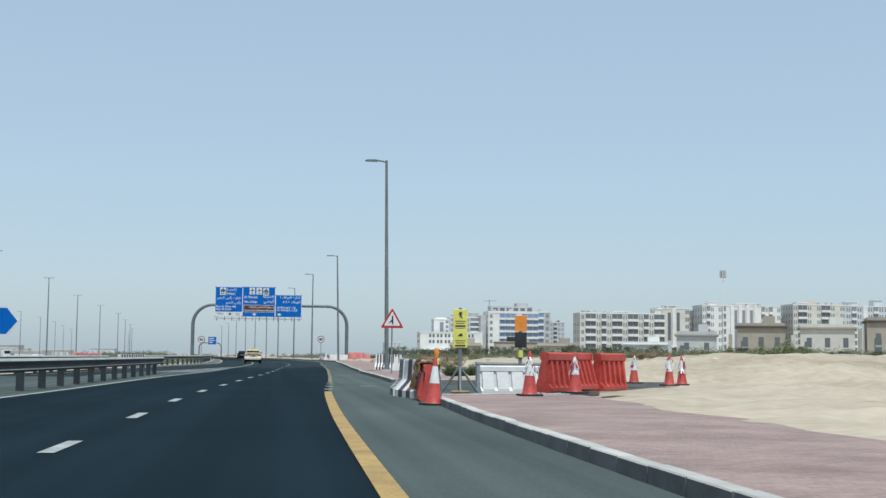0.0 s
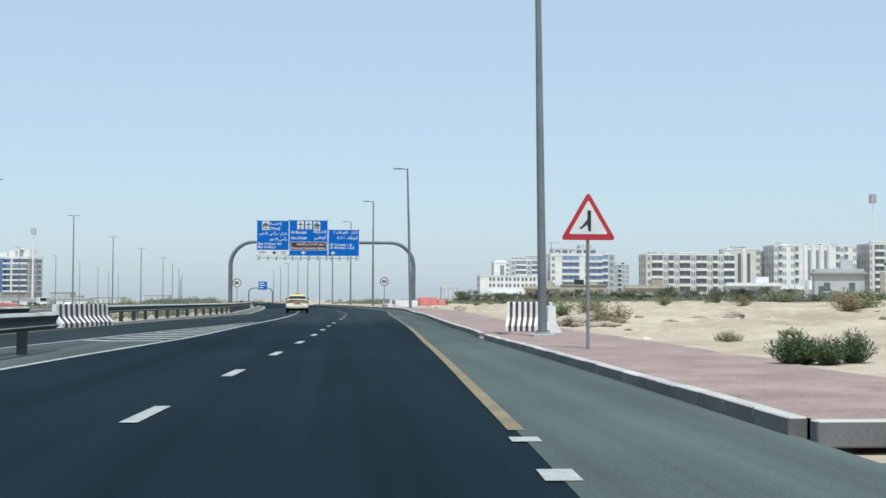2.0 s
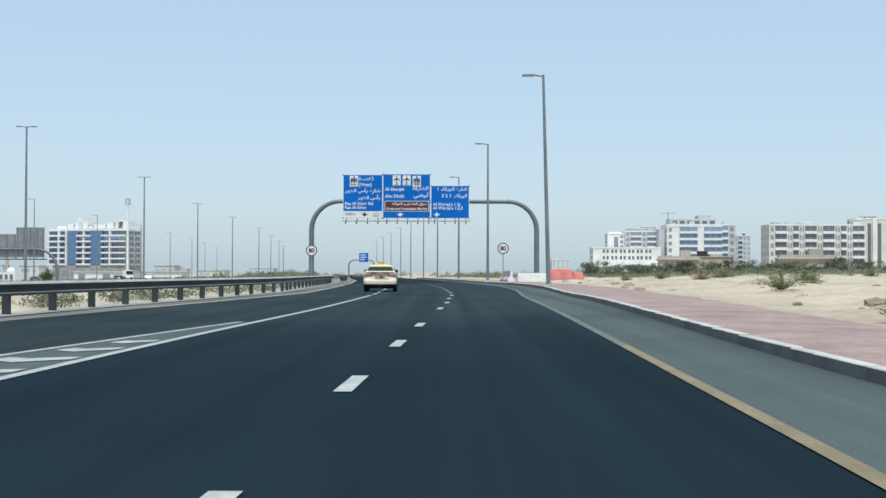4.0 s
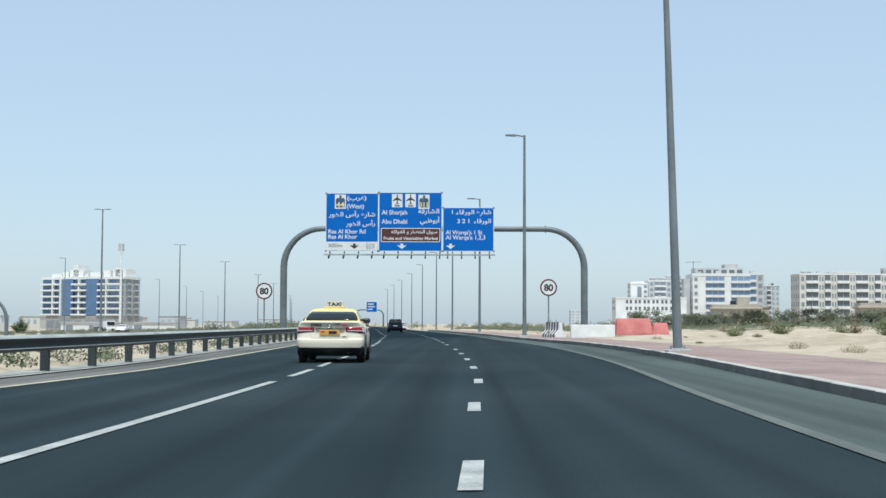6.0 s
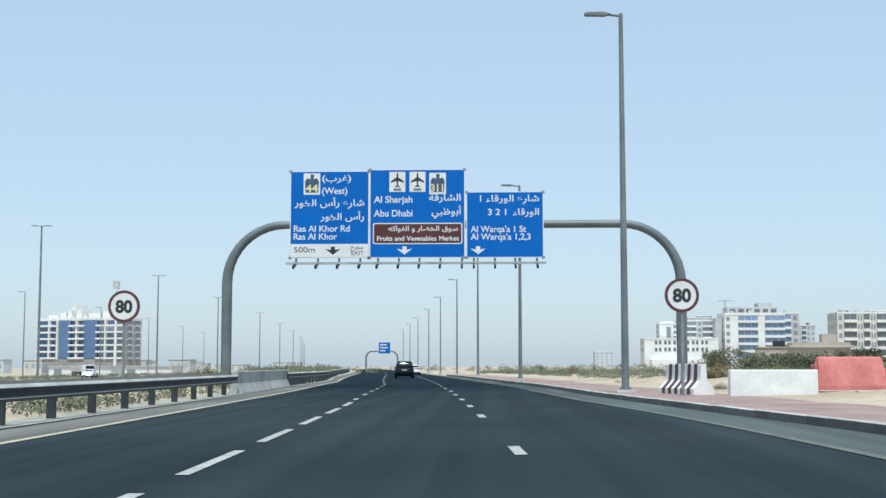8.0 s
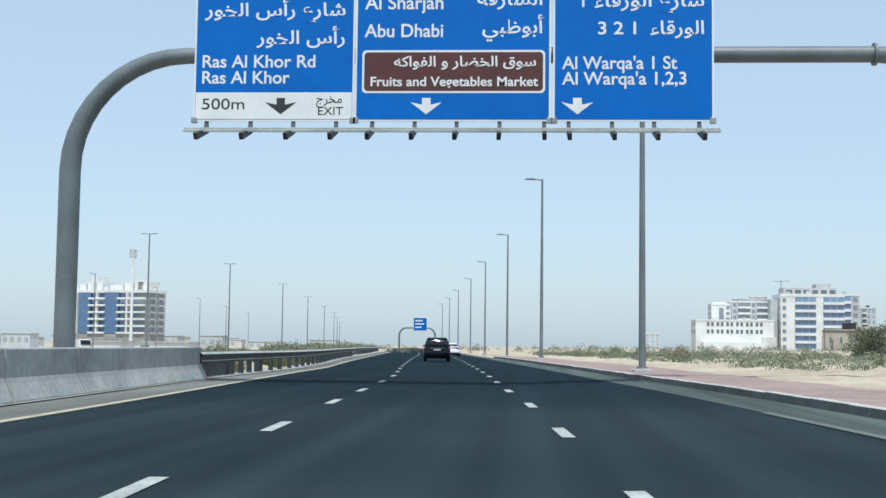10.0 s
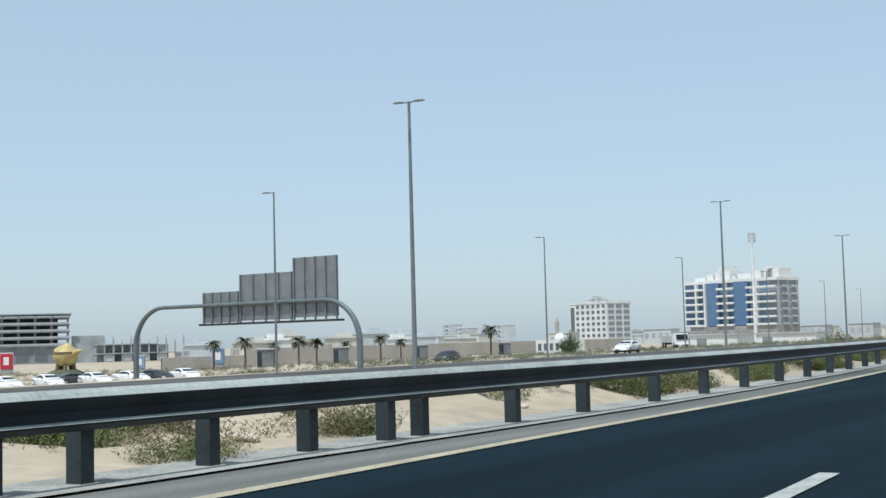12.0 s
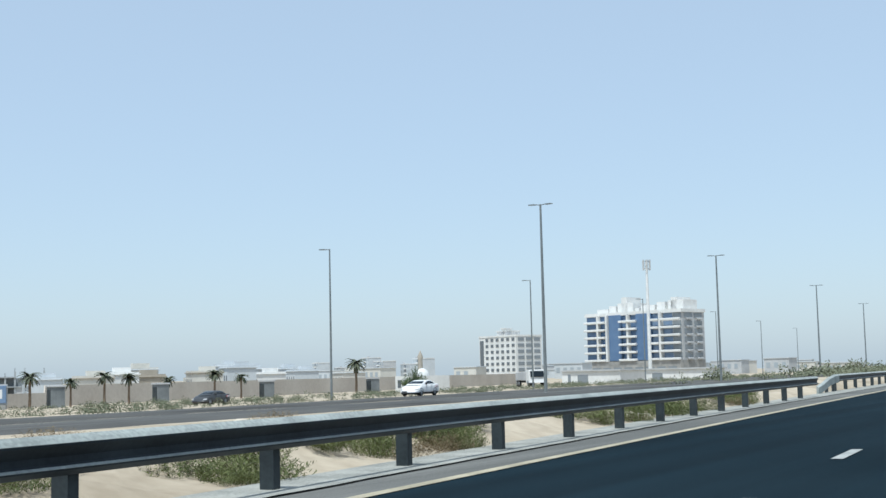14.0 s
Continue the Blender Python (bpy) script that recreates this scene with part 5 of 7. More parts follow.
class Hull:
    """A car's shell in level slices: rows (z, half width, tail y, nose y)."""

    def __init__(self, rows, r0, r1, p0, p1, top=None):
        self.rows, self.r0, self.r1, self.p0, self.p1, self.top = rows, r0, r1, p0, p1, top

    def at(self, z):
        _, w, y0, y1 = blend_rows(self.rows, z)
        pts = outline(w, y0, y1, self.r0, self.r1, self.p0, self.p1)
        if not self.top:
            return [(x, y, z) for x, y in pts]
        base, crest = self.rows[0][0], self.rows[-1][0]
        return [(x, y, base + (z - base) * (self.top(y) - base) / (crest - base)) for x, y in pts]

    def shell(self, zs=None):
        bm = bmesh.new()
        rings = []
        for z in zs or [r[0] for r in self.rows]:
            half = self.at(z)
            rings.append([bm.verts.new(p) for p in half] + [bm.verts.new((-x, y, q)) for x, y, q in half[-2:0:-1]])
        n = len(rings[0])
        for a, b in zip(rings, rings[1:]):
            for k in range(n):
                bm.faces.new((a[k], a[(k + 1) % n], b[(k + 1) % n], b[k]))
        m = n // 2
        for ring in (rings[0], rings[-1]):
            bm.faces.new((ring[0], ring[1], ring[-1]))
            for k in range(1, m - 1):
                bm.faces.new((ring[k], ring[k + 1], ring[-k - 1], ring[-k]))
            bm.faces.new((ring[m - 1], ring[m], ring[m + 1]))
        bmesh.ops.recalc_face_normals(bm, faces=bm.faces)
        return bm

    def spot(self, s, z, out=0.006):
        """A point on the shell: s counts outline points from the tail's middle, negative to the left."""
        half = self.at(z)
        a = min(int(abs(s)), len(half) - 2)
        f = abs(s) - a
        p, q = Vector(half[a]), Vector(half[a + 1])
        v = p.lerp(q, f)
        t = (q - p)
        nrm = Vector((t.y, -t.x, 0)).normalized() * out
        v += nrm
        return Vector((math.copysign(v.x, s) if s else 0.0, v.y, v.z))

    def patch(self, s0, s1, lower, upper, zs_extra=(), out=0.006, n=14):
        """A pane lying on the shell between s0 and s1, its edges lower(f) and upper(f)."""
        bm = bmesh.new()
        cols = []
        for k in range(n + 1):
            f = k / n
            s = s0 + (s1 - s0) * f
            lo, hi = lower(f), upper(f)
            cols.append([bm.verts.new(self.spot(s, lo + (hi - lo) * g / 4, out)) for g in range(5)])
        for a, b in zip(cols, cols[1:]):
            for g in range(4):
                bm.faces.new((a[g], b[g], b[g + 1], a[g + 1]))
        bmesh.ops.recalc_face_normals(bm, faces=bm.faces)
        bmesh.ops.solidify(bm, geom=bm.faces[:], thickness=0.004)
        return bm


def soft(ob, angle=34):
    ob.data.shade_smooth()
    m = ob.modifiers.new("edge", "EDGE_SPLIT")
    m.split_angle = radians(angle)
    return ob


def car(label, paint, roof_paint, body_rows, cab_rows, top, wheel_r, wheels_y, lamps, category="car", group="cars on the road", tall=False):
    """A car whose tail stands at about y = 0 and which points along +y."""
    t = thing("car", label, category, group=group)
    hull = Hull(body_rows, 0.5, 0.8, 5.0, 3.2, top)
    cab = Hull(cab_rows, 0.34, 0.7, 4.2 if not tall else 6.0, 3.4)
    dark_to = body_rows[2][0]
    soft(part("body", hull.shell([r[0] for r in body_rows if r[0] >= dark_to]), paint, t))
    soft(part("lower_bumper", hull.shell([r[0] for r in body_rows if r[0] <= dark_to]), BLACK_TRIM, t, "black lower bumper and sill"))
    soft(part("cabin", cab.shell(), roof_paint, t), 24)
    z0, z1 = cab_rows[1][0], cab_rows[-3][0]
    cut = 0.012

    def lo(f):
        return z0 + cut + 0.05 * max(0.0, abs(2 * f - 1) - 0.86) / 0.14

    def hi(f):
        return z1 - 0.02 - 0.06 * max(0.0, abs(2 * f - 1) - 0.8) / 0.2

    part("rear_window", cab.patch(-6.3, 6.3, lo, hi, out=0.008, n=30), CAR_GLASS, t, "wide dark rear window", True)
    n_half = len(cab.at(z0))
    part("windscreen", cab.patch(n_half - 1 - 6.3, n_half - 1.001, lambda f: z0 + 0.02, lambda f: z1 - 0.02, out=0.008), CAR_GLASS, t, "", True)
    part("windscreen", cab.patch(-(n_half - 1 - 6.3), -(n_half - 1.001), lambda f: z0 + 0.02, lambda f: z1 - 0.02, out=0.008), CAR_GLASS, t, "", True)
    w1 = max(r[1] for r in body_rows)
    for s in (-1, 1):
        for a, b in ((8.7, 10.75), (10.95, 13.1)):
            part("side_window", cab.patch(s * a, s * b, lambda f: z0 + 0.012, lambda f, a=a: z1 - 0.02 - (0.12 * max(0, 0.35 - f) / 0.35 if a < 10 else 0.10 * max(0, f - 0.7) / 0.3), out=0.01), CAR_GLASS, t, "", True)
        part("window_pillar", cab.patch(s * 10.72, s * 10.98, lambda f: z0 + 0.01, lambda f: z1 - 0.01, out=0.009, n=2), BLACK_TRIM, t)
        ym = cab_rows[1][3] - 0.95
        mirror = boxed(s * (w1 - 0.17), ym, z0 - 0.06, s * (w1 + 0.06), ym + 0.11, z0 + 0.09, bevel=0.045)
        part("mirror", mirror, BLACK_TRIM, t, "dark door mirror")
        for y in wheels_y:
            wheel(t, s * (w1 - 0.115), y, wheel_r, s)
            arch = [(s * (w1 - 0.012), y + math.cos(a) * (wheel_r + 0.055), wheel_r + math.sin(a) * (wheel_r + 0.055)) for a in np.linspace(-0.35, math.pi + 0.35, 14)]
            part("wheel_arch", tube(arch, 0.03, 6), BLACK_TRIM, t)
        for k in (0, 1):
            yy = wheels_y[0] + 0.55 + k * 0.98
            part("door_handle", boxed(s * (w1 - 0.015), yy, z0 - 0.2, s * (w1 + 0.02), yy + 0.2, z0 - 0.165, bevel=0.008), paint, t)
            part("door_seam", boxed(s * (w1 - 0.02), yy + 0.26, dark_to + 0.04, s * (w1 + 0.003), yy + 0.268, z0 - 0.06), BLACK_TRIM, t)
        zl0, zl1, s_in, s_out = lamps
        lamp_ob = part("tail_lamp", hull.patch(s * s_in, s * s_out, lambda f: zl0 + 0.05 * (1 - f) ** 2, lambda f: zl1 - 0.02 * (1 - f), out=0.014), RED_LENS, t, "dark red tail lamp", True)
        part("clear_lens", hull.patch(s * (s_in + (s_out - s_in) * 0.62), s * (s_out - 0.1), lambda f: zl0 + 0.03, lambda f: zl1 - 0.03, out=0.02, n=8), CLEAR_LENS, lamp_ob, "clear outer lens", True)
        part("light_bar", hull.patch(s * (s_in + 0.2), s * (s_out - 0.9), lambda f: zl0 + 0.06, lambda f: zl0 + 0.085, out=0.02, n=8), CLEAR_LENS, lamp_ob, "", True)
        m = len(hull.at(0.6))
        part("headlamp", hull.patch(s * (m - 1 - 6.5), s * (m - 1 - 3.0), lambda f: 0.72, lambda f: 0.88, out=0.012, n=8), CLEAR_LENS, t, "", True)
    part("front_grille", hull.patch(len(hull.at(0.6)) - 4.0, len(hull.at(0.6)) - 1.001, lambda f: 0.45, lambda f: 0.66, out=0.012, n=6), BLACK_TRIM, t)
    return t, hull, cab


def ramp_of(*rows):
    def f(y):
        return blend_rows(rows, y)[1]
    return f


SEDAN = [(0.18, 0.80, 0.34, 4.70), (0.30, 0.87, 0.12, 4.80), (0.395, 0.905, 0.02, 4.84), (0.41, 0.912, -0.015, 4.85), (0.50, 0.92, -0.035, 4.88), (0.60, 0.922, -0.04, 4.86), (0.625, 0.922, -0.03, 4.84),
         (0.65, 0.92, 0.025, 4.8), (0.80, 0.918, 0.045, 4.7), (0.93, 0.90, 0.055, 4.55), (1.0, 0.88, 0.03, 4.4), (1.06, 0.855, -0.005, 4.3), (1.085, 0.835, 0.0, 4.25), (1.10, 0.79, 0.07, 4.2)]
SEDAN_CAB = [(1.0, 0.82, 0.42, 3.95), (1.105, 0.785, 0.56, 3.62), (1.22, 0.735, 0.76, 3.28), (1.38, 0.635, 1.10, 2.86), (1.425, 0.57, 1.28, 2.66), (1.455, 0.44, 1.55, 2.3)]
SEDAN_TOP = ramp_of((0.0, 1.10), (0.75, 1.09), (1.4, 1.02), (3.4, 1.0), (4.2, 0.90), (4.9, 0.74))
TAIL = (0.775, 0.955, 0.95, 9.4)
taxi, hull, cab = car("cream taxi saloon with yellow roof and roof sign", CREAM_PAINT, YELLOW_PAINT, SEDAN, SEDAN_CAB, SEDAN_TOP, 0.335, (1.0, 3.82), TAIL, "taxi")
taxi.matrix_basis = pose(-2.2, 146.2, 0, 0, 0, 1.6) @ Matrix.Diagonal((1.03, 1.0, 1.07, 1))
sign = part("roof_sign", extrude_profile(bmesh.new(), [(-0.26, 1.50), (0.26, 1.50), (0.24, 1.64), (-0.24, 1.64)], 1.78, 1.95), YELLOW_PAINT, taxi, "yellow and white roof sign")
part("sign_face", boxed(-0.235, 1.774, 1.52, 0.235, 1.779, 1.625), SIGN_WHITE, sign)
words("TAXI", 0.12, SIGN_BLACK, sign, 0.0, 1.535, 1.768, "CENTER", "lettering", 0.4, 0.003)
part("sign_foot", boxed(-0.29, 1.76, 1.445, 0.29, 1.98, 1.50, bevel=0.015), YELLOW_PAINT, taxi)
part("number_plate", boxed(-0.28, -0.005, 0.74, 0.28, 0.02, 0.865, bevel=0.005), PLATE_ORANGE, taxi, "orange number plate")
part("plate_bar", boxed(-0.03, -0.01, 0.765, 0.19, -0.006, 0.84), BLACK_TRIM, taxi)
part("plate_bar", boxed(-0.24, -0.01, 0.80, -0.14, -0.006, 0.835), SIGN_RED, taxi)
part("plate_lip", boxed(-0.40, -0.005, 0.90, 0.40, 0.05, 0.915, bevel=0.004), BLACK_TRIM, taxi, "dark line under the boot lip")
for s in (-1, 1):
    part("boot_seam", hull.patch(s * 1.55, s * 1.3, lambda f: 0.645 + 0.13 * (1 - f) - 0.0, lambda f: 0.653 + 0.13 * (1 - f), out=0.004, n=8), BLACK_TRIM, taxi)
    part("bumper_vent", hull.patch(s * 5.8, s * 8.0, lambda f: 0.40, lambda f: 0.44 + 0.0 * f, out=0.006, n=6), BLACK_TRIM, taxi)
part("boot_seam", hull.patch(-1.3, 1.3, lambda f: 0.642, lambda f: 0.65, out=0.004, n=12), BLACK_TRIM, taxi)
ring = [(math.cos(a) * 0.085, -0.005, 0.995 + math.sin(a) * 0.058) for a in np.linspace(0, math.tau, 19)]
part("badge_ring", tube(ring, 0.011, 6), CHROME, taxi, "oval chrome badge")
part("badge", boxed(-0.045, -0.008, 0.96, 0.045, 0.02, 1.03, bevel=0.01), CHROME, taxi)
for x0 in (-0.52, -0.46, -0.40, -0.34, -0.28):
    part("lettering_bar", boxed(x0, -0.004, 0.975, x0 + 0.042, 0.03, 1.03), BLACK_TRIM, taxi)
part("lettering_bar", boxed(0.14, -0.004, 1.01, 0.28, 0.03, 1.03), BLACK_TRIM, taxi)
part("lettering_bar", boxed(0.32, -0.004, 0.985, 0.48, 0.03, 1.01), SIGN_RED, taxi)
part("lettering_bar", boxed(0.32, 0.014, 0.70, 0.46, 0.03, 0.715), CHROME, taxi)
for s in (-1, 1):
    part("side_emblem", boxed(s * 0.915, 0.62, 0.83, s * 0.924, 0.72, 0.93), SIGN_RED, taxi)
part("exhaust", tube([(0.5, 0.12, 0.26), (0.5, 0.3, 0.26)], 0.03, 10), BLACK_TRIM, taxi)

SUV = [(0.22, 0.86, 0.25, 4.75), (0.36, 0.93, 0.08, 4.86), (0.44, 0.955, 0.0, 4.9), (0.47, 0.96, -0.03, 4.92), (0.66, 0.968, -0.05, 4.92), (0.69, 0.966, -0.02, 4.9), (0.74, 0.965, 0.03, 4.88),
       (0.98, 0.96, 0.04, 4.7), (1.10, 0.945, 0.05, 4.5), (1.13, 0.92, 0.08, 4.45)]
SUV_CAB = [(1.0, 0.93, 0.05, 4.15), (1.12, 0.90, 0.07, 3.95), (1.36, 0.835, 0.13, 3.55), (1.62, 0.755, 0.24, 3.15), (1.70, 0.70, 0.34, 2.95), (1.75, 0.54, 0.62, 2.6)]
suv, _h, _c = car("dark blue-black sport utility vehicle with tinted windows", BLACK_PAINT, BLACK_PAINT, SUV, SUV_CAB, ramp_of((0.0, 1.13), (3.3, 1.11), (4.3, 1.02), (4.95, 0.84)), 0.38, (0.95, 3.85), (0.92, 1.09, 4.2, 9.3), "car", "cars on the road", True)
suv.matrix_basis = pose(-7.3, 277.5, 0, 0, 0, 4.5)
part("number_plate", boxed(-0.26, -0.015, 0.80, 0.26, 0.03, 0.91), CLEAR_LENS, suv, "pale number plate")
part("chrome_strip", boxed(-0.5, 0.0, 0.95, 0.5, 0.05, 0.975), CHROME, suv)
part("spoiler", boxed(-0.66, 0.16, 1.655, 0.66, 0.42, 1.70, bevel=0.015), BLACK_PAINT, suv)
for s in (-1, 1):
    part("roof_rail", tube([(s * 0.63, 0.6, 1.74), (s * 0.62, 1.6, 1.79), (s * 0.62, 2.8, 1.75)], 0.02, 6), BLACK_TRIM, suv)
white_car = car("white saloon car further along the highway", WHITE_CAR, WHITE_CAR, SEDAN, SEDAN_CAB, SEDAN_TOP, 0.335, (1.0, 3.82), TAIL)[0]
white_car.matrix_basis = pose(-9.0, 326.0, 0, 0, 0, 4)
parked = car("white saloon car on the far side of the highway", WHITE_CAR, WHITE_CAR, SEDAN, SEDAN_CAB, SEDAN_TOP, 0.335, (1.0, 3.82), TAIL, "car", "far vehicles")[0]
grey_car = car("dark grey saloon car on the far carriageway", GREY_CAR, GREY_CAR, SEDAN, SEDAN_CAB, SEDAN_TOP, 0.335, (1.0, 3.82), TAIL, "car", "far vehicles")[0]


def plain_z(x, y):
    """The level of the ground on the far side, without its bumps."""
    return -0.03 - dip(x, y) - min(0.02 * max(edge_x(y) - 3.6 - x, 0), 3.0)


# ---- the far carriageways ----
mid_x = curve_of((-100, -30), (80, -38.5), (148, -42.0), (218, -46.0), (294, -50.7), (368, -55.0), (428, -58.2), (497, -62.0), (636, -72.0), (846, -90.0))
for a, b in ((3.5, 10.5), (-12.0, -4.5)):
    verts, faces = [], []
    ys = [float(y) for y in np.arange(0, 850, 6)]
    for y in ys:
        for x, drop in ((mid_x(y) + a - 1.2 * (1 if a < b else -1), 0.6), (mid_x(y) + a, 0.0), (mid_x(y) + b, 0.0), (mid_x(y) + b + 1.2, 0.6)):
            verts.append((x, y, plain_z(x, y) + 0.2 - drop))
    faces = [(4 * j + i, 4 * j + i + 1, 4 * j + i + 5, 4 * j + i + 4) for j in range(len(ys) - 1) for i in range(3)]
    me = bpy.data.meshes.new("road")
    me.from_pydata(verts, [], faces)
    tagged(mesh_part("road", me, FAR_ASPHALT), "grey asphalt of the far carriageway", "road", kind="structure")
for k, (x, y, h, who) in enumerate(((-65.4, 363.5, 184, parked), (-92, 366, 186, grey_car))):
    m = pose(x, y, plain_z(x, y) + 0.2, 0, 0, h)
    who.matrix_basis = m
for k in (0, 1, 2, 4, 5, 6, 8, 9, 11):  # the row in the car park
    x, y = -114.5 + 0.55 * k + 0.8 * math.sin(k * 2.3), 305.5 + 2.35 * k
    ob = copy_thing(grey_car if k in (5, 9) else parked, pose(x, y, plain_z(x, y) + 0.12, 0, 0, -25 if k == 5 else -100 + 9 * math.sin(k)))
    tagged(ob, "dark car standing in the far car park" if k in (5, 9) else "white car standing in the far car park", "car", "cars in the car park")


def truck(label, m):
    t = thing("truck", label, "truck", m, group="far vehicles")
    part("cab", loft([[(-1.2, 0, 0.6), (1.2, 0, 0.6), (1.2, 0, 2.5), (-1.2, 0, 2.5)], [(-1.2, 1.5, 0.6), (1.2, 1.5, 0.6), (1.2, 1.5, 2.55), (-1.2, 1.5, 2.55)],
                      [(-1.15, 1.9, 0.6), (1.15, 1.9, 0.6), (1.1, 1.75, 1.5), (-1.1, 1.75, 1.5)]]), WHITE_CAR, t, "white cab")
    part("windscreen", quad_panel([(1.05, 1.93, 1.45), (-1.05, 1.93, 1.45), (-1.05, 1.7, 2.35), (1.05, 1.7, 2.35)]), CAR_GLASS, t)
    part("cargo_body", boxed(-1.25, -5.6, 0.95, 1.25, -0.2, 2.2, bevel=0.04), GREY_WALL, t, "grey load body")
    part("chassis", boxed(-0.5, -5.6, 0.6, 0.5, 1.4, 0.92), BLACK_TRIM, t)
    for y in (0.9, -3.9, -5.0):
        for s in (-1, 1):
            wheel(t, s * 1.05, y, 0.5, s, 0.3)
    return t


truck("white truck on the road beyond the far carriageway", pose(-88.8, 435.2, plain_z(-88.8, 435.2) + 0.3, 0, 0, 222))


# ---- buildings ----
def unit_box(name, material, sx_, sy_, sz_):
    bm = boxed(-sx_ / 2, -sy_ / 2, 0, sx_ / 2, sy_ / 2, sz_)
    me = bpy.data.meshes.new(name)
    bm.to_mesh(me)
    bm.free()
    me.materials.append(material)
    return me


def block(label, m, w, d, h, floors, plan, wall, glazing, podium=0.0, group="", roof=(), category="apartment building", blank=0, parapet=1.0, slab_of=None, flank=True, clutter=4):
    """A building whose front stands on y = 0 facing -y, from x = 0 to w. plan: one letter a bay: w a window, W two
    narrow ones, b a balcony with a dark sheet for its shaded recess, g a glazed balcony, s a tall glazed strip, p a
    proud pier, x bare wall; blank: lower storeys without openings."""
    t = thing("apartment_building", label, category, m, group=group)
    part("wall", boxed(0, 0, podium - 2.0, w, d, h), wall, t)
    if podium:
        part("podium", boxed(-0.8, -1.5, -1.0, w + 0.8, d, podium), DARK_CONCRETE, t)
    part("parapet", boxed(-0.25, -0.25, h, w + 0.25, d + 0.25, h + parapet), WHITE_WALL if wall != TAN_WALL else wall, t)
    slab_wall = slab_of or WHITE_WALL
    fh, bw = (h - podium) / floors, w / len(plan)
    win = unit_box("window", glazing, bw * 0.5, 0.24, fh * 0.5)
    slim = unit_box("window", glazing, bw * 0.26, 0.24, fh * 0.52)
    front = unit_box("balcony", slab_wall, bw * 0.98, 1.5, fh * 0.32)
    # dark sheet on the flat wall in place of a balcony's shaded recess
    shade_sheet = unit_box("recess", DARK_GLASS if wall in (CREAM_WALL, TAN_WALL) else HAZE_GREY_GLASS, bw * 0.94, 0.2, fh * 0.66)
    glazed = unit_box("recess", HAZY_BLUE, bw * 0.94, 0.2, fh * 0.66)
    for k, kind in enumerate(plan):
        x = (k + 0.5) * bw
        if kind == "p":
            part("pilaster", boxed(x - bw * 0.4, -1.1, podium, x + bw * 0.4, 0.2, h + 0.4), slab_wall, t)
        elif kind == "s":
            part("glazed_strip", boxed(x - bw * 0.35, -0.2, podium + fh * 0.8, x + bw * 0.35, 0.05, h - fh * 0.5), glazing, t)
    for i in range(blank, floors):
        z = podium + i * fh
        for k, kind in enumerate(plan):
            x = (k + 0.5) * bw
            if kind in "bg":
                mesh_part("window", glazed if kind == "g" else shade_sheet, None, t).matrix_basis = pose(x, -0.06, z + fh * 0.3)
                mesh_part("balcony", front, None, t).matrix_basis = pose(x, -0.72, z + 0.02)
            elif kind == "w":
                mesh_part("window", win, None, t).matrix_basis = pose(x, -0.06, z + fh * 0.3)
            elif kind == "W":
                for dx in (-0.22, 0.22):
                    mesh_part("window", slim, None, t).matrix_basis = pose(x + dx * bw, -0.06, z + fh * 0.3)
        n = max(2, int(d / 6))
        for k in range(n if flank else 0):
            mesh_part("window", slim, None, t).matrix_basis = pose(-0.06, (k + 0.5) * d / n, z + fh * 0.3, 0, 0, 90)
    for x0, y0, x1, y1, hh in roof:
        part("roof_room", boxed(x0, y0, h, x1, y1, h + hh), wall, t)
        part("roof_slab", boxed(x0 - 0.5, y0 - 0.5, h + hh, x1 + 0.5, y1 + 0.5, h + hh + 0.5), WHITE_WALL, t)
    r = random.Random(int(w * 7 + h * 13 + floors))
    for k in range(clutter):  # tanks and plant on the roof
        x, e = r.uniform(1, w - 3), r.uniform(1.2, 2.6)
        part("roof_plant", boxed(x, 2, h + parapet * 0.5, x + e, 4.5, h + parapet + r.uniform(0.6, 2.4)), GREY_WALL, t)
    return t


RB = 0.6  # level of the ground under the right-hand skyline
GR = "apartment blocks beyond the sand"
a_low = block("low white building with paired square windows above a blank base", pose(118, 1094, RB), 54, 24, 20.5, 4, "xWWWWWWx", WHITE_WALL, DARK_GLASS, group=GR, blank=2, clutter=2)
part("base_wing", boxed(4, -9, -2, 48, 0, 5.6), WHITE_WALL, a_low, "long white single-storey wing")
part("entrance", boxed(46, -3, -2, 55, 0, 9.5), CREAM_WALL, a_low)
tower = block("white stair tower with a rounded crown beside the stepped block", pose(133, 1122, RB), 14, 18, 32.5, 8, "xsw", WHITE_WALL, HAZE_GREY_GLASS, group=GR, clutter=0)
part("crown", tube([(7, 8, 32), (7, 8, 33.5), (7, 8, 34.6)], [6.6, 6.2, 4.2], 18), WHITE_WALL, tower)
block("stepped grey apartment block with open balconies", pose(147, 1120, RB), 27, 22, 34.5, 8, "wbbwbb", GREY_WALL, HAZE_GREY_GLASS, group=GR, roof=((3, 4, 25, 16, 2.6), (15, 5, 26, 14, 4.2)))
a_block = block("white-framed apartment block with blue glazed balconies", pose(178, 1100, RB), 44, 30, 38.2, 7, "wxgggxggg", WHITE_WALL, HAZE_GREY_GLASS, group=GR, parapet=2.0, clutter=3)
part("flank", boxed(-5.5, 8, -2, -0.3, 30, 36.5), GREY_WALL, a_block, "grey set-back flank")
part("penthouse", boxed(3, 5, 38.2, 40, 24, 44.6), GREY_WALL, a_block, "grey set-back penthouse")
part("penthouse", boxed(26, 6, 44.6, 36, 20, 47.6), GREY_WALL, a_block)
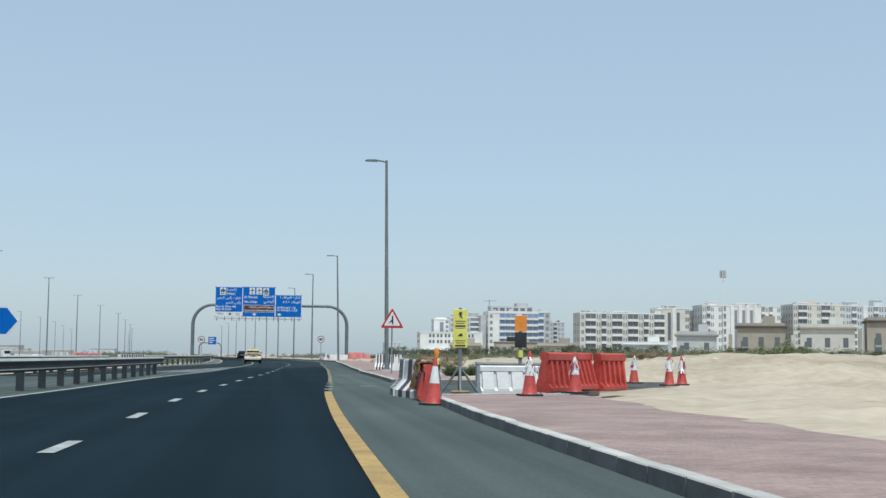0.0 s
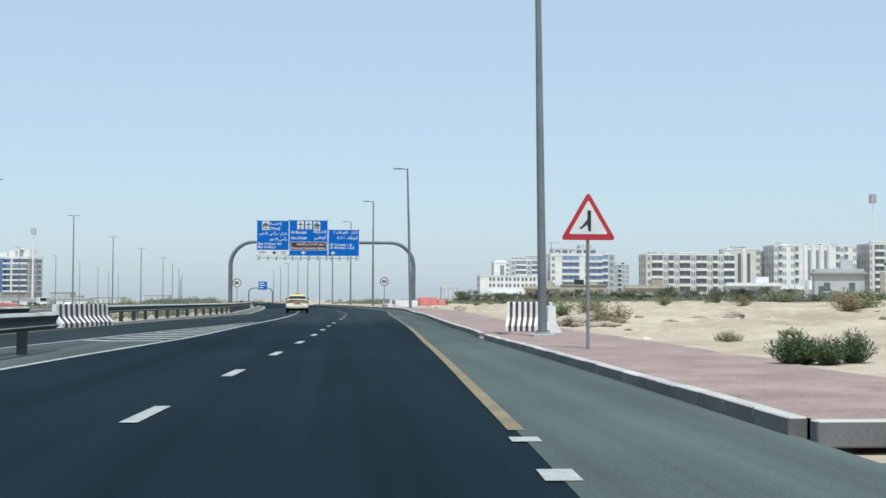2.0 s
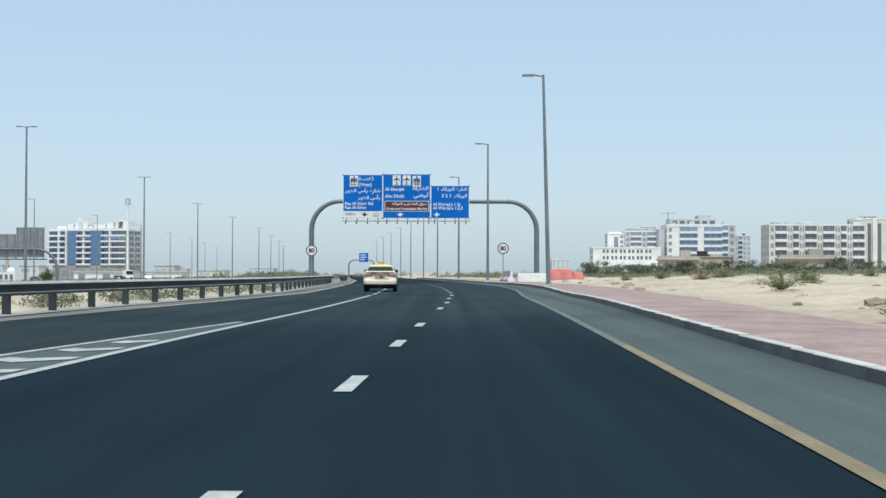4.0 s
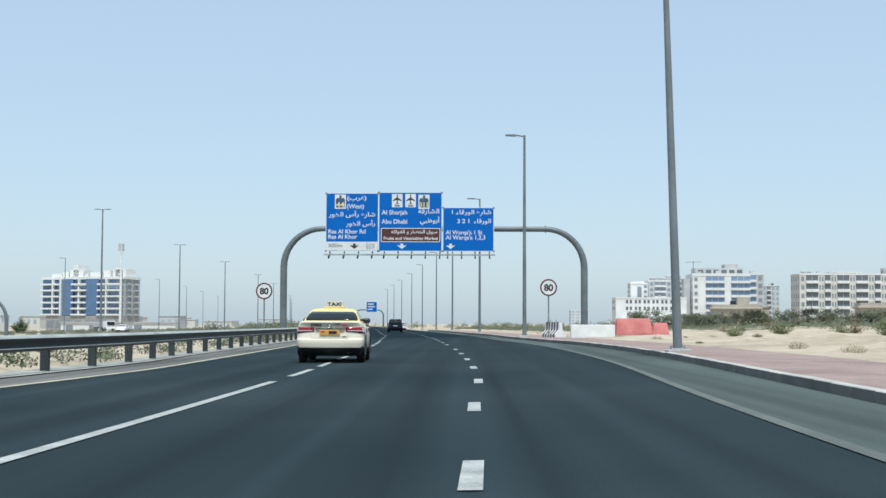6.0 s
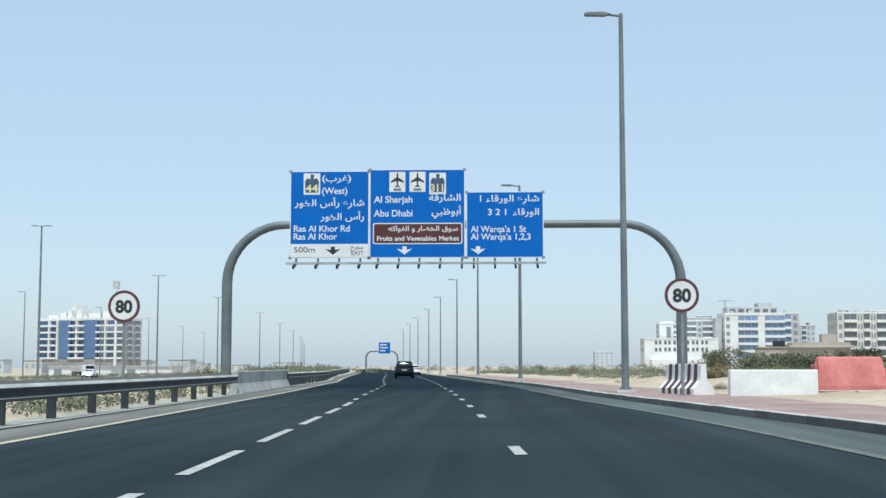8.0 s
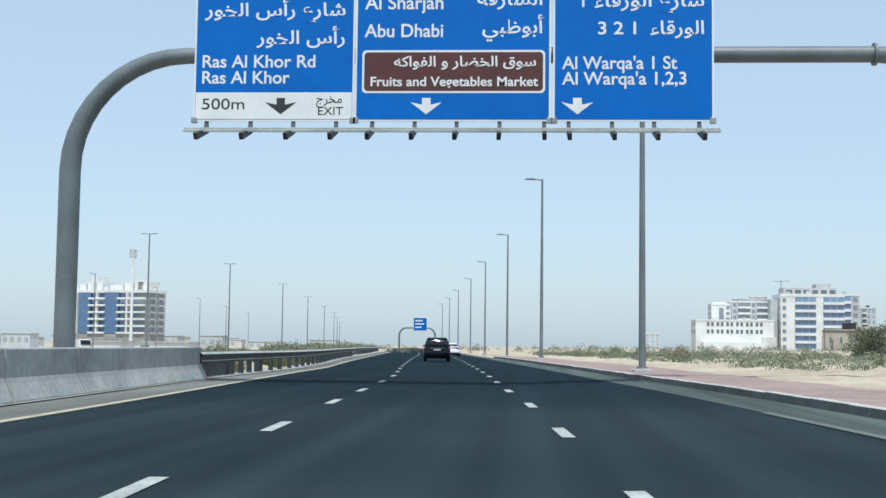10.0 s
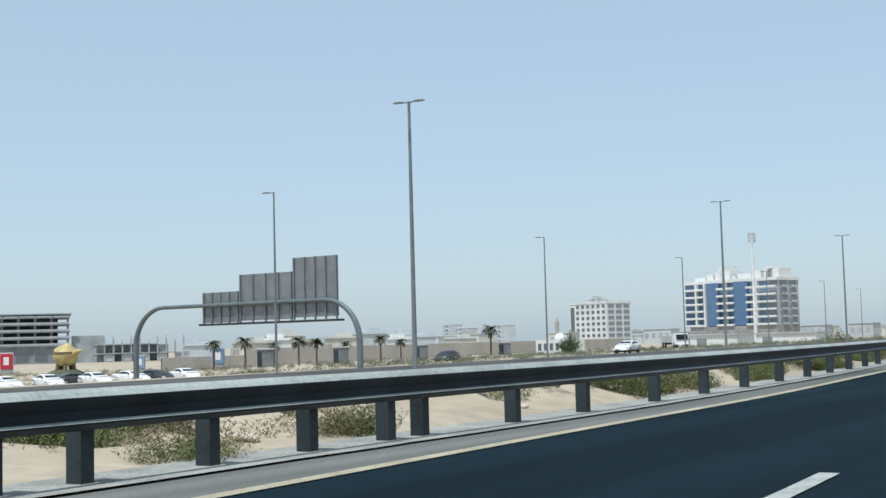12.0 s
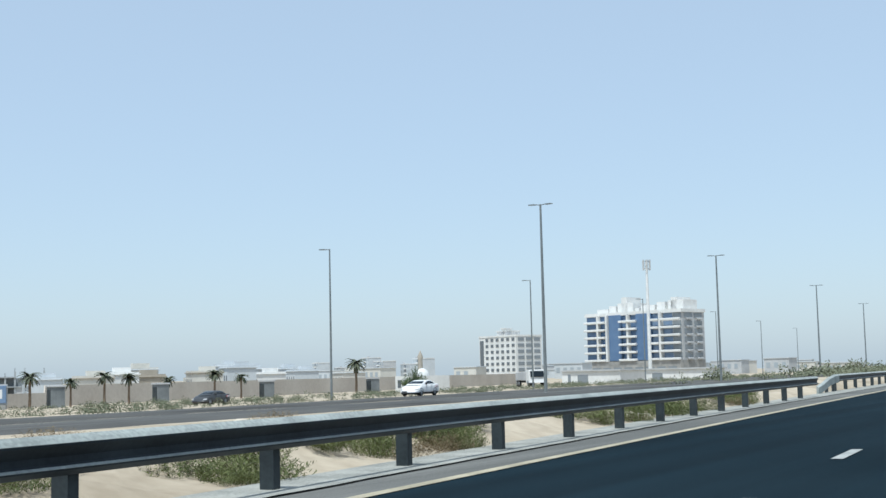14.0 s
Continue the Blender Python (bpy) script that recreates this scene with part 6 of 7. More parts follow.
for k in range(6):
    part("penthouse_window", boxed(5 + k * 6, 4.8, 40.6, 9 + k * 6, 5.1, 43.2), DARK_GLASS, a_block)
crane = [(1.5, 6, 44), (1.5, 6, 50)]
part("roof_mast", tube(crane, 0.25, 6), POLE_PAINT, a_block)
part("roof_mast", tube([(-4, 6, 49), (8, 6, 49.4)], 0.2, 6), POLE_PAINT, a_block)
block("grey-blue wing with curved glazed balconies", pose(222.5, 1108, RB), 12, 20, 39.5, 7, "gw", GREY_WALL, HAZE_GREY_GLASS, group=GR, clutter=1)
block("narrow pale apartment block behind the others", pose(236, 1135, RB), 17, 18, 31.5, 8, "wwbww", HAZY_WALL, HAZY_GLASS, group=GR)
block("long cream apartment block with white balconies", pose(252, 1070, RB), 74, 26, 38.2, 6, "wbbWbWbbWbbWbWbb", CREAM_WALL, HAZE_GREY_GLASS, group=GR, roof=((4, 4, 10, 12, 2.5), (24, 3, 46, 14, 1.8), (66, 2, 72, 12, 4.5)), clutter=6)
block("cream apartment block with a tall central recess", pose(327, 1092, RB), 28, 24, 44.0, 7, "WxspsxW", CREAM_WALL, DARK_GLASS, group=GR, roof=((9, 4, 19, 12, 2.6),))
block("plain grey apartment block set back in the row", pose(356, 1125, RB), 13, 22, 44, 9, "xxw", DARK_CONCRETE, HAZE_GREY_GLASS, group=GR, clutter=1)
block("white apartment block with tall central pilasters", pose(369, 1098, RB), 72, 28, 47.5, 7, "WbWxWbxpspspspxbWbxW", WHITE_WALL, HAZE_GREY_GLASS, group=GR, roof=((6, 4, 14, 12, 3.4), (31, 3, 55, 14, 2.2)), clutter=6)
block("pale grey apartment block set back in the row", pose(442, 1125, RB), 12, 22, 39, 8, "ww", GREY_WALL, HAZE_GREY_GLASS, group=GR, clutter=1)
d_block = block("cream apartment block under a low roof dome", pose(453.5, 1100, RB), 48, 30, 49.5, 8, "WbbWxWbbWxW", CREAM_WALL, HAZE_GREY_GLASS, group=GR, roof=((4, 4, 14, 12, 2.5),))
dome = bmesh.new()
bmesh.ops.create_uvsphere(dome, u_segments=20, v_segments=10, radius=1.0)
bmesh.ops.transform(dome, matrix=Matrix.LocRotScale((21, 15, 50), None, (9, 9, 4.5)), verts=dome.verts)
part("dome", dome, TAN_WALL, d_block, "low tan roof dome", True)
block("pale apartment block with slim paired windows", pose(503, 1112, RB), 47, 26, 49.5, 8, "WWbWpWbWW", HAZY_WALL, HAZE_GREY_GLASS, group=GR, roof=((8, 4, 18, 14, 4), (34, 4, 42, 14, 6)))
block("cream apartment block at the end of the row", pose(553, 1140, RB), 58, 26, 47, 8, "WbWbWxWbWbW", CREAM_WALL, HAZE_GREY_GLASS, group=GR, roof=((30, 4, 38, 12, 6),))
block("tall grey apartment block in the distance", pose(614, 1120, RB), 58, 26, 49, 9, "wbbwbbwbbw", GREY_WALL, HAZE_GREY_GLASS, group=GR)
block("small distant pale building on the skyline", pose(151, 1900, RB), 26, 24, 20, 5, "wwww", HAZY_WALL, HAZY_GLASS, group=GR, clutter=0)


def villa(label, m, w, d, h, wall, openings=3, cornice=None):
    t = thing("villa", label, "villa", m, group="villas on the sand")
    part("wall", boxed(0, 0, -1.0, w, d, h), wall, t)
    part("roof", boxed(-0.35, -0.35, h, w + 0.35, d + 0.35, h + 0.35, bevel=0.05), cornice or (TAN_WALL if wall != WHITE_WALL else WHITE_WALL), t, "flat roof with a thin cornice")
    part("parapet", boxed(0, 0, h + 0.35, w, d, h + 0.8), wall, t)
    part("roof_room", boxed(w * 0.55, d * 0.3, h + 0.8, w * 0.8, d * 0.8, h + 2.0), wall, t)
    for k in range(openings):
        x = w * (k + 0.5) / openings
        win_ob = part("window", boxed(x - 0.4, -0.05, h * 0.42, x + 0.4, 0.02, h * 0.72), DARK_GLASS, t)
        part("window_frame", boxed(x - 0.5, -0.09, h * 0.37, x + 0.5, -0.02, h * 0.42), wall, win_ob)
    part("door", boxed(w * 0.08, -0.06, 0, w * 0.08 + 1.1, 0.02, h * 0.6), DARK_GLASS, t)
    part("gate_pillar", boxed(-1.4, -0.5, -1.0, -0.8, 0.1, h * 0.8), wall, t)
    return t


BROWN_TRIM = surf("dark_brown_cornice", (0.06, 0.05, 0.04), (0.11, 0.09, 0.07), rough=0.8, scale=0.5, fine=4, bump=0.05)
villa("small flat-roofed white house on the sand", pose(79, 290, 0.8, 0, 0, -14), 10.5, 7, 3.3, WHITE_WALL, 3)
villa("white annexe with dark openings beside the white house", pose(91, 292, 0.8, 0, 0, -14), 8, 6, 2.7, WHITE_WALL, 3)
villa("grey flat-roofed villa under construction", pose(66, 208, 0.9, 0, 0, -18), 6.5, 7, 3.9, GREY_WALL, 2, DARK_CONCRETE)
villa("tan flat-roofed villa with a dark cornice", pose(75, 204, 0.9, 0, 0, -20), 7.6, 8, 5.3, TAN_WALL, 3, BROWN_TRIM)
villa("tan flat-roofed villa with a recessed porch", pose(84.5, 201, 0.9, 0, 0, -22), 8.5, 8, 5.2, CREAM_WALL, 3)
villa("cream flat-roofed villa beside a sand bank", pose(94.5, 198, 0.9, 0, 0, -22), 14, 8, 6.3, TAN_WALL, 4, BROWN_TRIM)
mid_house = villa("tan flat-roofed house with a dark tank on its roof", pose(117, 700, 0.6, 0, 0, -8), 24, 12, 8.2, TAN_WALL, 6, BROWN_TRIM)
part("roof_tank", boxed(7, 3, 9.0, 12, 8, 11.6), BLACK_TRIM, mid_house, "dark roof tank")
villa("low tan villa half hidden by shrubs", pose(63, 310, 0.8, 0, 0, -10), 10, 7, 3.0, TAN_WALL, 4)
villa("tan villa with a flat roof behind shrubs", pose(44, 330, 0.8, 0, 0, -8), 8, 7, 3.0, TAN_WALL, 3)


def mast(label, m, h, r=0.28, crown=1.4):
    t = thing("telecom_mast", label, "telecom mast", m, group="telecom masts")
    part("pole", tube([(0, 0, -0.5), (0, 0, h * 0.6), (0, 0, h)], [r, r * 0.75, r * 0.5], 12), WHITE_PAINT, t)
    for z in (h - 0.2, h - crown * 1.1):
        ring = [(math.cos(a) * crown * 0.42, math.sin(a) * crown * 0.42, z) for a in np.linspace(0, math.tau, 13)]
        part("antenna_ring", tube(ring, 0.05, 6), GALV, t)
    for k in range(6):
        a = math.tau * k / 6
        x, y = math.cos(a) * crown * 0.5, math.sin(a) * crown * 0.5
        part("antenna", boxed(x - 0.16, y - 0.12, h - crown * 1.3, x + 0.16, y + 0.12, h + 0.25, bevel=0.03), GREY_WALL, t)
    return t


mast("slim white telecom mast with a ring of antennas", pose(73, 205, 0.8), 14.6, 0.1, 0.75)
mast("tall white telecom mast before the blue-clad hotel", pose(-126.6, 588, -2.4), 33, 0.56, 2.0)

# the blue-clad block by the far carriageway
bx, by, ba = -195.2, 707.5, -18.2
blue = thing("apartment_building", "white block with blue glass bays and white balconies", "apartment building", pose(bx, by, -2.4, 0, 0, ba) @ Matrix.Diagonal((0.91, 1, 1, 1)))
W, D, H0, H1 = 48.5, 13.0, 6.8, 23.6
part("wall", boxed(0, 0, H0, W, D, H1), GREY_WALL, blue)
part("podium", boxed(3.4, -1.4, -0.5, W, D, H0), DARK_CONCRETE, blue, "grey two-storey podium")
for k in range(8):
    part("podium_opening", boxed(4.0 + k * 5.5, -1.46, 1.2, 8.0 + k * 5.5, -1.4, 4.6), HAZE_GREY_GLASS, blue)
part("parapet", boxed(-0.4, -0.8, H1, W + 0.4, D + 0.4, H1 + 1.2), WHITE_WALL, blue)
for x0, x1, hh in ((3, 9, 1.6), (9.5, 13, 2.6), (14, 22, 3.4), (16, 19, 5.6), (23, 25, 1.4), (26, 33, 2.2), (34, 38, 3.0), (39.5, 47, 3.4), (41, 44, 4.4)):
    part("roof_room", boxed(x0, 3, H1 + 1.2, x1, 11, H1 + 1.2 + hh), WHITE_WALL, blue)
for x0, x1 in ((12.5, 18.9), (26.5, 34.1)):
    part("blue_bay", boxed(x0, -0.9, H0 + 0.3, x1, 0.05, H1 + 0.2), BLUE_GLASS, blue, "tall blue glass bay")
fh = (H1 - H0) / 6
for i in range(6):
    z = H0 + i * fh
    for x0, x1, c in ((0.2, 6.6, BLUE_GLASS), (7.5, 11.0, BLUE_GLASS), (18.95, 22.2, BLUE_GLASS), (23.2, 26.45, BLUE_GLASS), (34.2, 38.2, HAZY_BLUE), (39.6, 44.0, HAZY_BLUE), (44.3, 48.2, HAZE_GREY_GLASS)):
        part("window", boxed(x0, -0.12, z + 0.75, x1, 0.02, z + fh - 0.1), c, blue)
    for x0, x1 in ((0.0, 6.6), (7.5, 11.0), (18.3, 27.1), (33.7, 38.2), (39.4, 48.5)):
        part("balcony", boxed(x0, -2.0, z + 0.05, x1, -0.95 if x0 > 12 else -0.12, z + 0.85, bevel=0.12), WHITE_WALL, blue)
    for k in range(2):
        part("window", boxed(W - 0.02, 1.2 + k * 5.8, z + 0.8, W + 0.1, 5.8 + k * 5.8, z + fh - 0.2), HAZE_GREY_GLASS, blue)
        part("balcony", boxed(W + 0.1, 2.4 + k * 5.8, z + 0.1, W + 1.0, 5.0 + k * 5.8, z + 0.8, bevel=0.1), GREY_WALL, blue)
for x in (7.05, 11.75, 22.7, 38.9):
    part("pilaster", boxed(x - 0.42, -1.7, H0, x + 0.42, 0.05, H1 + 0.4), WHITE_WALL, blue)

white_block = block("white apartment block with square dark windows and a grey flank", pose(-369, 950.6, -2.6, 0, 0, -24), 34.5, 20, 25, 7, "swwwwww", WHITE_WALL, DARK_GLASS, roof=((12, 4, 24, 12, 3.4), (15, 5, 19, 10, 5.0)), clutter=3)
for i in range(7):
    for k in range(3):
        part("flank_window", boxed(34.45, 1.5 + k * 6.2, i * 3.57 + 0.9, 34.7, 6.2 + k * 6.2, i * 3.57 + 3.0), HAZE_GREY_GLASS, white_block)
rr = random.Random(3)
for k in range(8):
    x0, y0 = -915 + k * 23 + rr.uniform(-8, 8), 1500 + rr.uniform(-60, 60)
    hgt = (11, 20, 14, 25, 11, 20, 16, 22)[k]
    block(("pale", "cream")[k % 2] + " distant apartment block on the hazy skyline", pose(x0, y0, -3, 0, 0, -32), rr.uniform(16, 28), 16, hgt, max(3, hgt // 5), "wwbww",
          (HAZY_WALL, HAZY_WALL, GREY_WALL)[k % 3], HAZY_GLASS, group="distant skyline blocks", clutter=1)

fr = random.Random(19)
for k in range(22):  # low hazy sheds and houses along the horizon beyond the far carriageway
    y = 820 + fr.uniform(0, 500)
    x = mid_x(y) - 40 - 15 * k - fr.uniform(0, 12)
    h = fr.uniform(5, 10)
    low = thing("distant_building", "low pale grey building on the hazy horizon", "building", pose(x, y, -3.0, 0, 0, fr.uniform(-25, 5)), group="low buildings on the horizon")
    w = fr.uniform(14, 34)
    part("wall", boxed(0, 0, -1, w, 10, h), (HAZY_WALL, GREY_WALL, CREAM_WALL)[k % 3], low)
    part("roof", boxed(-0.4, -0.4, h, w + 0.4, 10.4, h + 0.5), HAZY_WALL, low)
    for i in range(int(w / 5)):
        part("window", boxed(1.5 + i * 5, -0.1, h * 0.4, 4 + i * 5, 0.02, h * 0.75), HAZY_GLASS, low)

# compound wall behind the palms
wall_x = curve_of((250, -154), (521, -192), (700, -217))
verts, faces = [], []
for y in [396, 405, 414, 423, 423.2] + list(np.arange(432, 700, 9)):
    x = wall_x(float(y))
    zg = plain_z(x, y)
    top = 2.6 if y <= 423 else 3.9
    for dx, z in ((0, zg - 0.6), (0, zg + top), (-0.3, zg + top), (-0.3, zg - 0.6)):
        verts.append((x + dx, float(y), z))
n = len(verts) // 4
for j in range(n - 1):
    faces += [(j * 4 + i, j * 4 + i + 1, j * 4 + i + 5, j * 4 + i + 4) for i in range(3)]
me = bpy.data.meshes.new("compound_wall")
me.from_pydata(verts, [], faces)
SANDY_WALL = surf("sandy_wall_render", (0.47, 0.42, 0.36), (0.60, 0.55, 0.48), rough=0.95, scale=0.1, fine=1.5, bump=0.05)
tagged(mesh_part("compound_wall", me, SANDY_WALL), "long sand-coloured boundary wall behind the palms", "wall", kind="structure")
for k, (y, w, h) in enumerate(((478, 10, 4.8), (489, 9, 5.6), (500, 12, 4.9), (530, 9, 5.7), (566, 11, 5.0))):
    villa("pale flat-roofed villa behind the boundary wall", pose(wall_x(y) - 62, y + 20, plain_z(-170, y), 0, 0, -38), w, 9, h, (CREAM_WALL, WHITE_WALL, TAN_WALL)[k % 3], 5)
rv = random.Random(12)
for k in range(11):
    y = 468 + k * 16 + rv.uniform(-5, 5)
    villa("distant flat-roofed house behind the boundary wall", pose(wall_x(y) - rv.uniform(60, 115), y + 45, -3.0, 0, 0, -38 + rv.uniform(-9, 9)), rv.uniform(7, 14), 9, rv.uniform(5.0, 8.5), (HAZY_WALL, CREAM_WALL, HAZY_WALL)[k % 3], 4, HAZY_WALL)
KIOSK_GREY = surf("kiosk_grey_paint", (0.13, 0.145, 0.15), (0.21, 0.225, 0.23), rough=0.7, scale=0.6, fine=6, bump=0.03)
kiosk = thing("kiosk", "", "")
part("body", boxed(0, 0, 0, 2.9, 2.2, 3.3, bevel=0.05), KIOSK_GREY, kiosk)
part("roof", boxed(-0.15, -0.15, 3.3, 3.05, 2.35, 3.6, bevel=0.04), GREY_WALL, kiosk)
for x in (0.2, 1.5):
    part("door", boxed(x, -0.04, 0.2, x + 1.2, 0.0, 2.9), POST_STEEL, kiosk)
kiosk.matrix_basis = pose(-161, 407, plain_z(-161, 407), 0, 0, -30)
tagged(kiosk, "grey utility kiosk before the boundary wall", "kiosk", group="utility kiosks")
for x, y in ((-166, 437), (-171, 475), (-178, 527)):
    copy_thing(kiosk, pose(x, y, plain_z(x, y), 0, 0, -30))

# small mosque and white sheds beyond the far carriageway
mosque = thing("mosque", "small white domed mosque beside the highway", "mosque", pose(-145, 487, -2.3, 0, 0, -20) @ Matrix.Scale(0.8, 4))
part("wall", boxed(0, 0, 0, 11, 9, 4.2), WHITE_WALL, mosque)
for k in range(4):
    part("window", boxed(1 + k * 2.5, -0.06, 1.2, 2.4 + k * 2.5, 0.02, 3.2), DARK_GLASS, mosque)
dm = bmesh.new()
bmesh.ops.create_uvsphere(dm, u_segments=20, v_segments=10, radius=1.7)
bmesh.ops.translate(dm, verts=dm.verts, vec=(5.5, 4.5, 4.4))
part("dome", dm, WHITE_WALL, mosque, "white dome", True)
part("minaret", tube([(0.6, 8, 0), (0.6, 8, 8.5), (0.6, 8, 9.2), (0.6, 8, 10.8)], [0.7, 0.6, 0.75, 0.05], 12), TAN_WALL, mosque)
for x, y, w in ((-120, 520, 14), (-112, 545, 18), (-140, 560, 22)):
    sh = thing("shed", "long low white shed beyond the far carriageway", "shed", pose(x, y, -2.4, 0, 0, -18), group="sheds")
    part("wall", boxed(0, 0, 0, w, 6, 3.6), WHITE_WALL, sh)
    part("roof", boxed(-0.4, -0.4, 3.6, w + 0.4, 6.4, 3.9), GREY_WALL, sh)
    part("door", boxed(2, -0.05, 0, 5, 0.02, 2.8), HAZE_GREY_GLASS, sh)

# concrete frame under construction
# cooler, bluer concrete greys with the distance haze mixed in
SITE_CONCRETE = surf("bare_site_concrete", (0.24, 0.26, 0.27), (0.38, 0.40, 0.41), scale=0.3, fine=4, bump=0.15)
SITE_DARK = surf("raw_grey_concrete", (0.15, 0.165, 0.175), (0.26, 0.28, 0.29), scale=0.3, fine=4, bump=0.15)
frame_b = thing("unfinished_building", "grey concrete building frame under construction", "building site", pose(-421.7, 511.9, -3.0, 0, 0, 49) @ Matrix.Diagonal((1, 1, 0.93, 1)))
FB = 7.4  # top of the closed lower storeys
part("lower_block", boxed(0, 0.4, -1, 60, 24, FB), SITE_DARK, frame_b, "blank grey lower storeys")
part("core", boxed(4, 10, FB, 56, 22, FB + 11.2), SITE_DARK, frame_b)
for k in range(9):
    part("opening", boxed(1.5 + k * 6.6, 0.3, 1.0, 6.0 + k * 6.6, 0.42, 3.6), DARK_GLASS, frame_b)
for i in range(5):
    z = FB + 2.85 * i
    part("floor_slab", boxed(-0.3, -0.6, z - 0.5, 60.3, 24, z + 0.15), SITE_DARK, frame_b)
    if i < 4:
        part("upstand", boxed(0, -0.2, z + 0.15, 60, 0.05, z + 0.75), GREY_WALL, frame_b)
        for k in range(11):
            part("column", boxed(0.2 + k * 5.9, 0.1, z, 1.0 + k * 5.9, 0.8, z + 2.4), SITE_DARK, frame_b)
part("roof_canopy", boxed(23, -0.9, FB + 12.4, 61, 20, FB + 12.9), SITE_CONCRETE, frame_b)
part("stair_tower", boxed(10.5, -0.8, -1, 13.0, 3, FB + 12.0), GREY_WALL, frame_b)
for k in range(7):
    part("roof_post", boxed(24 + k * 6, 0.2, FB + 11.4, 24.4 + k * 6, 0.6, FB + 12.4), SITE_DARK, frame_b)
wing = thing("unfinished_building", "low concrete frame with bare columns and starter bars", "building site", pose(-382.0, 558.3, -3.0, 0, 0, 49))
part("wall", boxed(0, 2, -1, 12, 12, 10.2), SITE_CONCRETE, wing)
part("wall", boxed(8, 3, -1, 36, 16, 6.3), SITE_DARK, wing)
for i in range(2):
    part("floor_slab", boxed(8, 0, 3.4 * (i + 1) - 0.45, 42 - 10 * i, 16, 3.4 * (i + 1)), SITE_CONCRETE, wing)
for k in range(11):
    x = 8.4 + k * 3.3
    part("column", boxed(x, 0.2, -1, x + 0.6, 0.8, 8.6 if k % 3 else 7.2), SITE_CONCRETE, wing)
    if k % 2:
        part("wall_panel", boxed(x + 0.6, 0.5, 0.2, x + 3.3, 0.7, 2.9), GREY_WALL, wing)
    for dx in (0.1, 0.4):
        part("starter_bar", tube([(x + dx, 0.5, 8.4 if k % 3 else 7.0), (x + dx, 0.5, 9.8 if k % 3 else 8.2)], 0.06, 5), SITE_DARK, wing)

GOLD = surf("dull_gold", (0.34, 0.26, 0.10), (0.56, 0.45, 0.20), rough=0.5, scale=0.5, fine=4, bump=0.1)
DARK_GOLD = surf("tarnished_gold", (0.10, 0.075, 0.035), (0.19, 0.14, 0.07), rough=0.6, scale=0.5, fine=4, bump=0.1)
mon = thing("monument", "large dull gold coffee pot monument on a green mound", "monument", pose(-179.7, 377.8, plain_z(-179.7, 377.8), 0, 0, 0) @ Matrix.Scale(0.72, 4))
part("base", tube([(0, 0, -2.2), (0, 0, -0.4), (0, 0, 0.9), (0, 0, 1.6)], [5.4, 5.0, 4.2, 2.6], 24), PALM_LEAF, mon, "planted green mound")
for k in range(5):
    a = math.tau * k / 5 + 0.5
    part("leg", tube([(math.cos(a) * 2.2, math.sin(a) * 2.2, 1.2), (math.cos(a) * 1.8, math.sin(a) * 1.8, 2.9)], [0.45, 0.6], 8), DARK_GOLD, mon)
part("pot", tube([(0, 0, 2.5), (0, 0, 3.0), (0, 0, 4.2), (0, 0, 5.3), (0, 0, 5.9)], [1.7, 2.3, 2.9, 3.1, 2.9], 24), GOLD, mon)
part("lid", tube([(0.2, 0, 5.9), (0.3, 0, 6.4), (0.5, 0, 7.1), (0.6, 0, 7.6), (0.6, 0, 8.1)], [3.0, 2.6, 1.8, 0.8, 0.15], 24), GOLD, mon)
part("band", tube([(0, 0, 5.45), (0, 0, 5.85)], [3.2, 3.2], 24), DARK_GOLD, mon)
part("spout", tube([(2.4, 0, 5.0), (4.2, 0, 6.0), (5.6, 0, 6.1)], [0.9, 0.6, 0.25], 10), GOLD, mon)
for x, y, c, lab in ((-210.8, 390.2, SIGN_RED, "tall red advertising board on the ground"), (-168, 384, HAZY_BLUE, "blue information board beside the far road"), (-166.6, 402.5, HAZY_BLUE, "blue information board beside a dark cabinet"), (-215, 386.5, SIGN_WHITE, "white information board beside the far road")):
    t = thing("advert_board", lab, "signboard", pose(x, y, plain_z(x, y), 0, 0, 32) @ Matrix.Scale(1.3 if x < -200 else 1.2 if x > -167 else 0.95, 4))
    board = part("board", boxed(-0.9, -0.1, 0.9, 0.9, 0.1, 3.2, bevel=0.03), c, t)
    part("poster_panel", boxed(-0.4, -0.12, 1.5, 0.4, -0.104, 2.7), SIGN_WHITE if c is not SIGN_WHITE else GREY_WALL, board)
    part("board_frame", boxed(-1.0, 0.11, 0.7, 1.0, 0.25, 3.4), GREY_WALL, t)
    part("foot", boxed(-0.9, -0.25, 0, 0.9, 0.28, 0.7), DARK_CONCRETE, t)


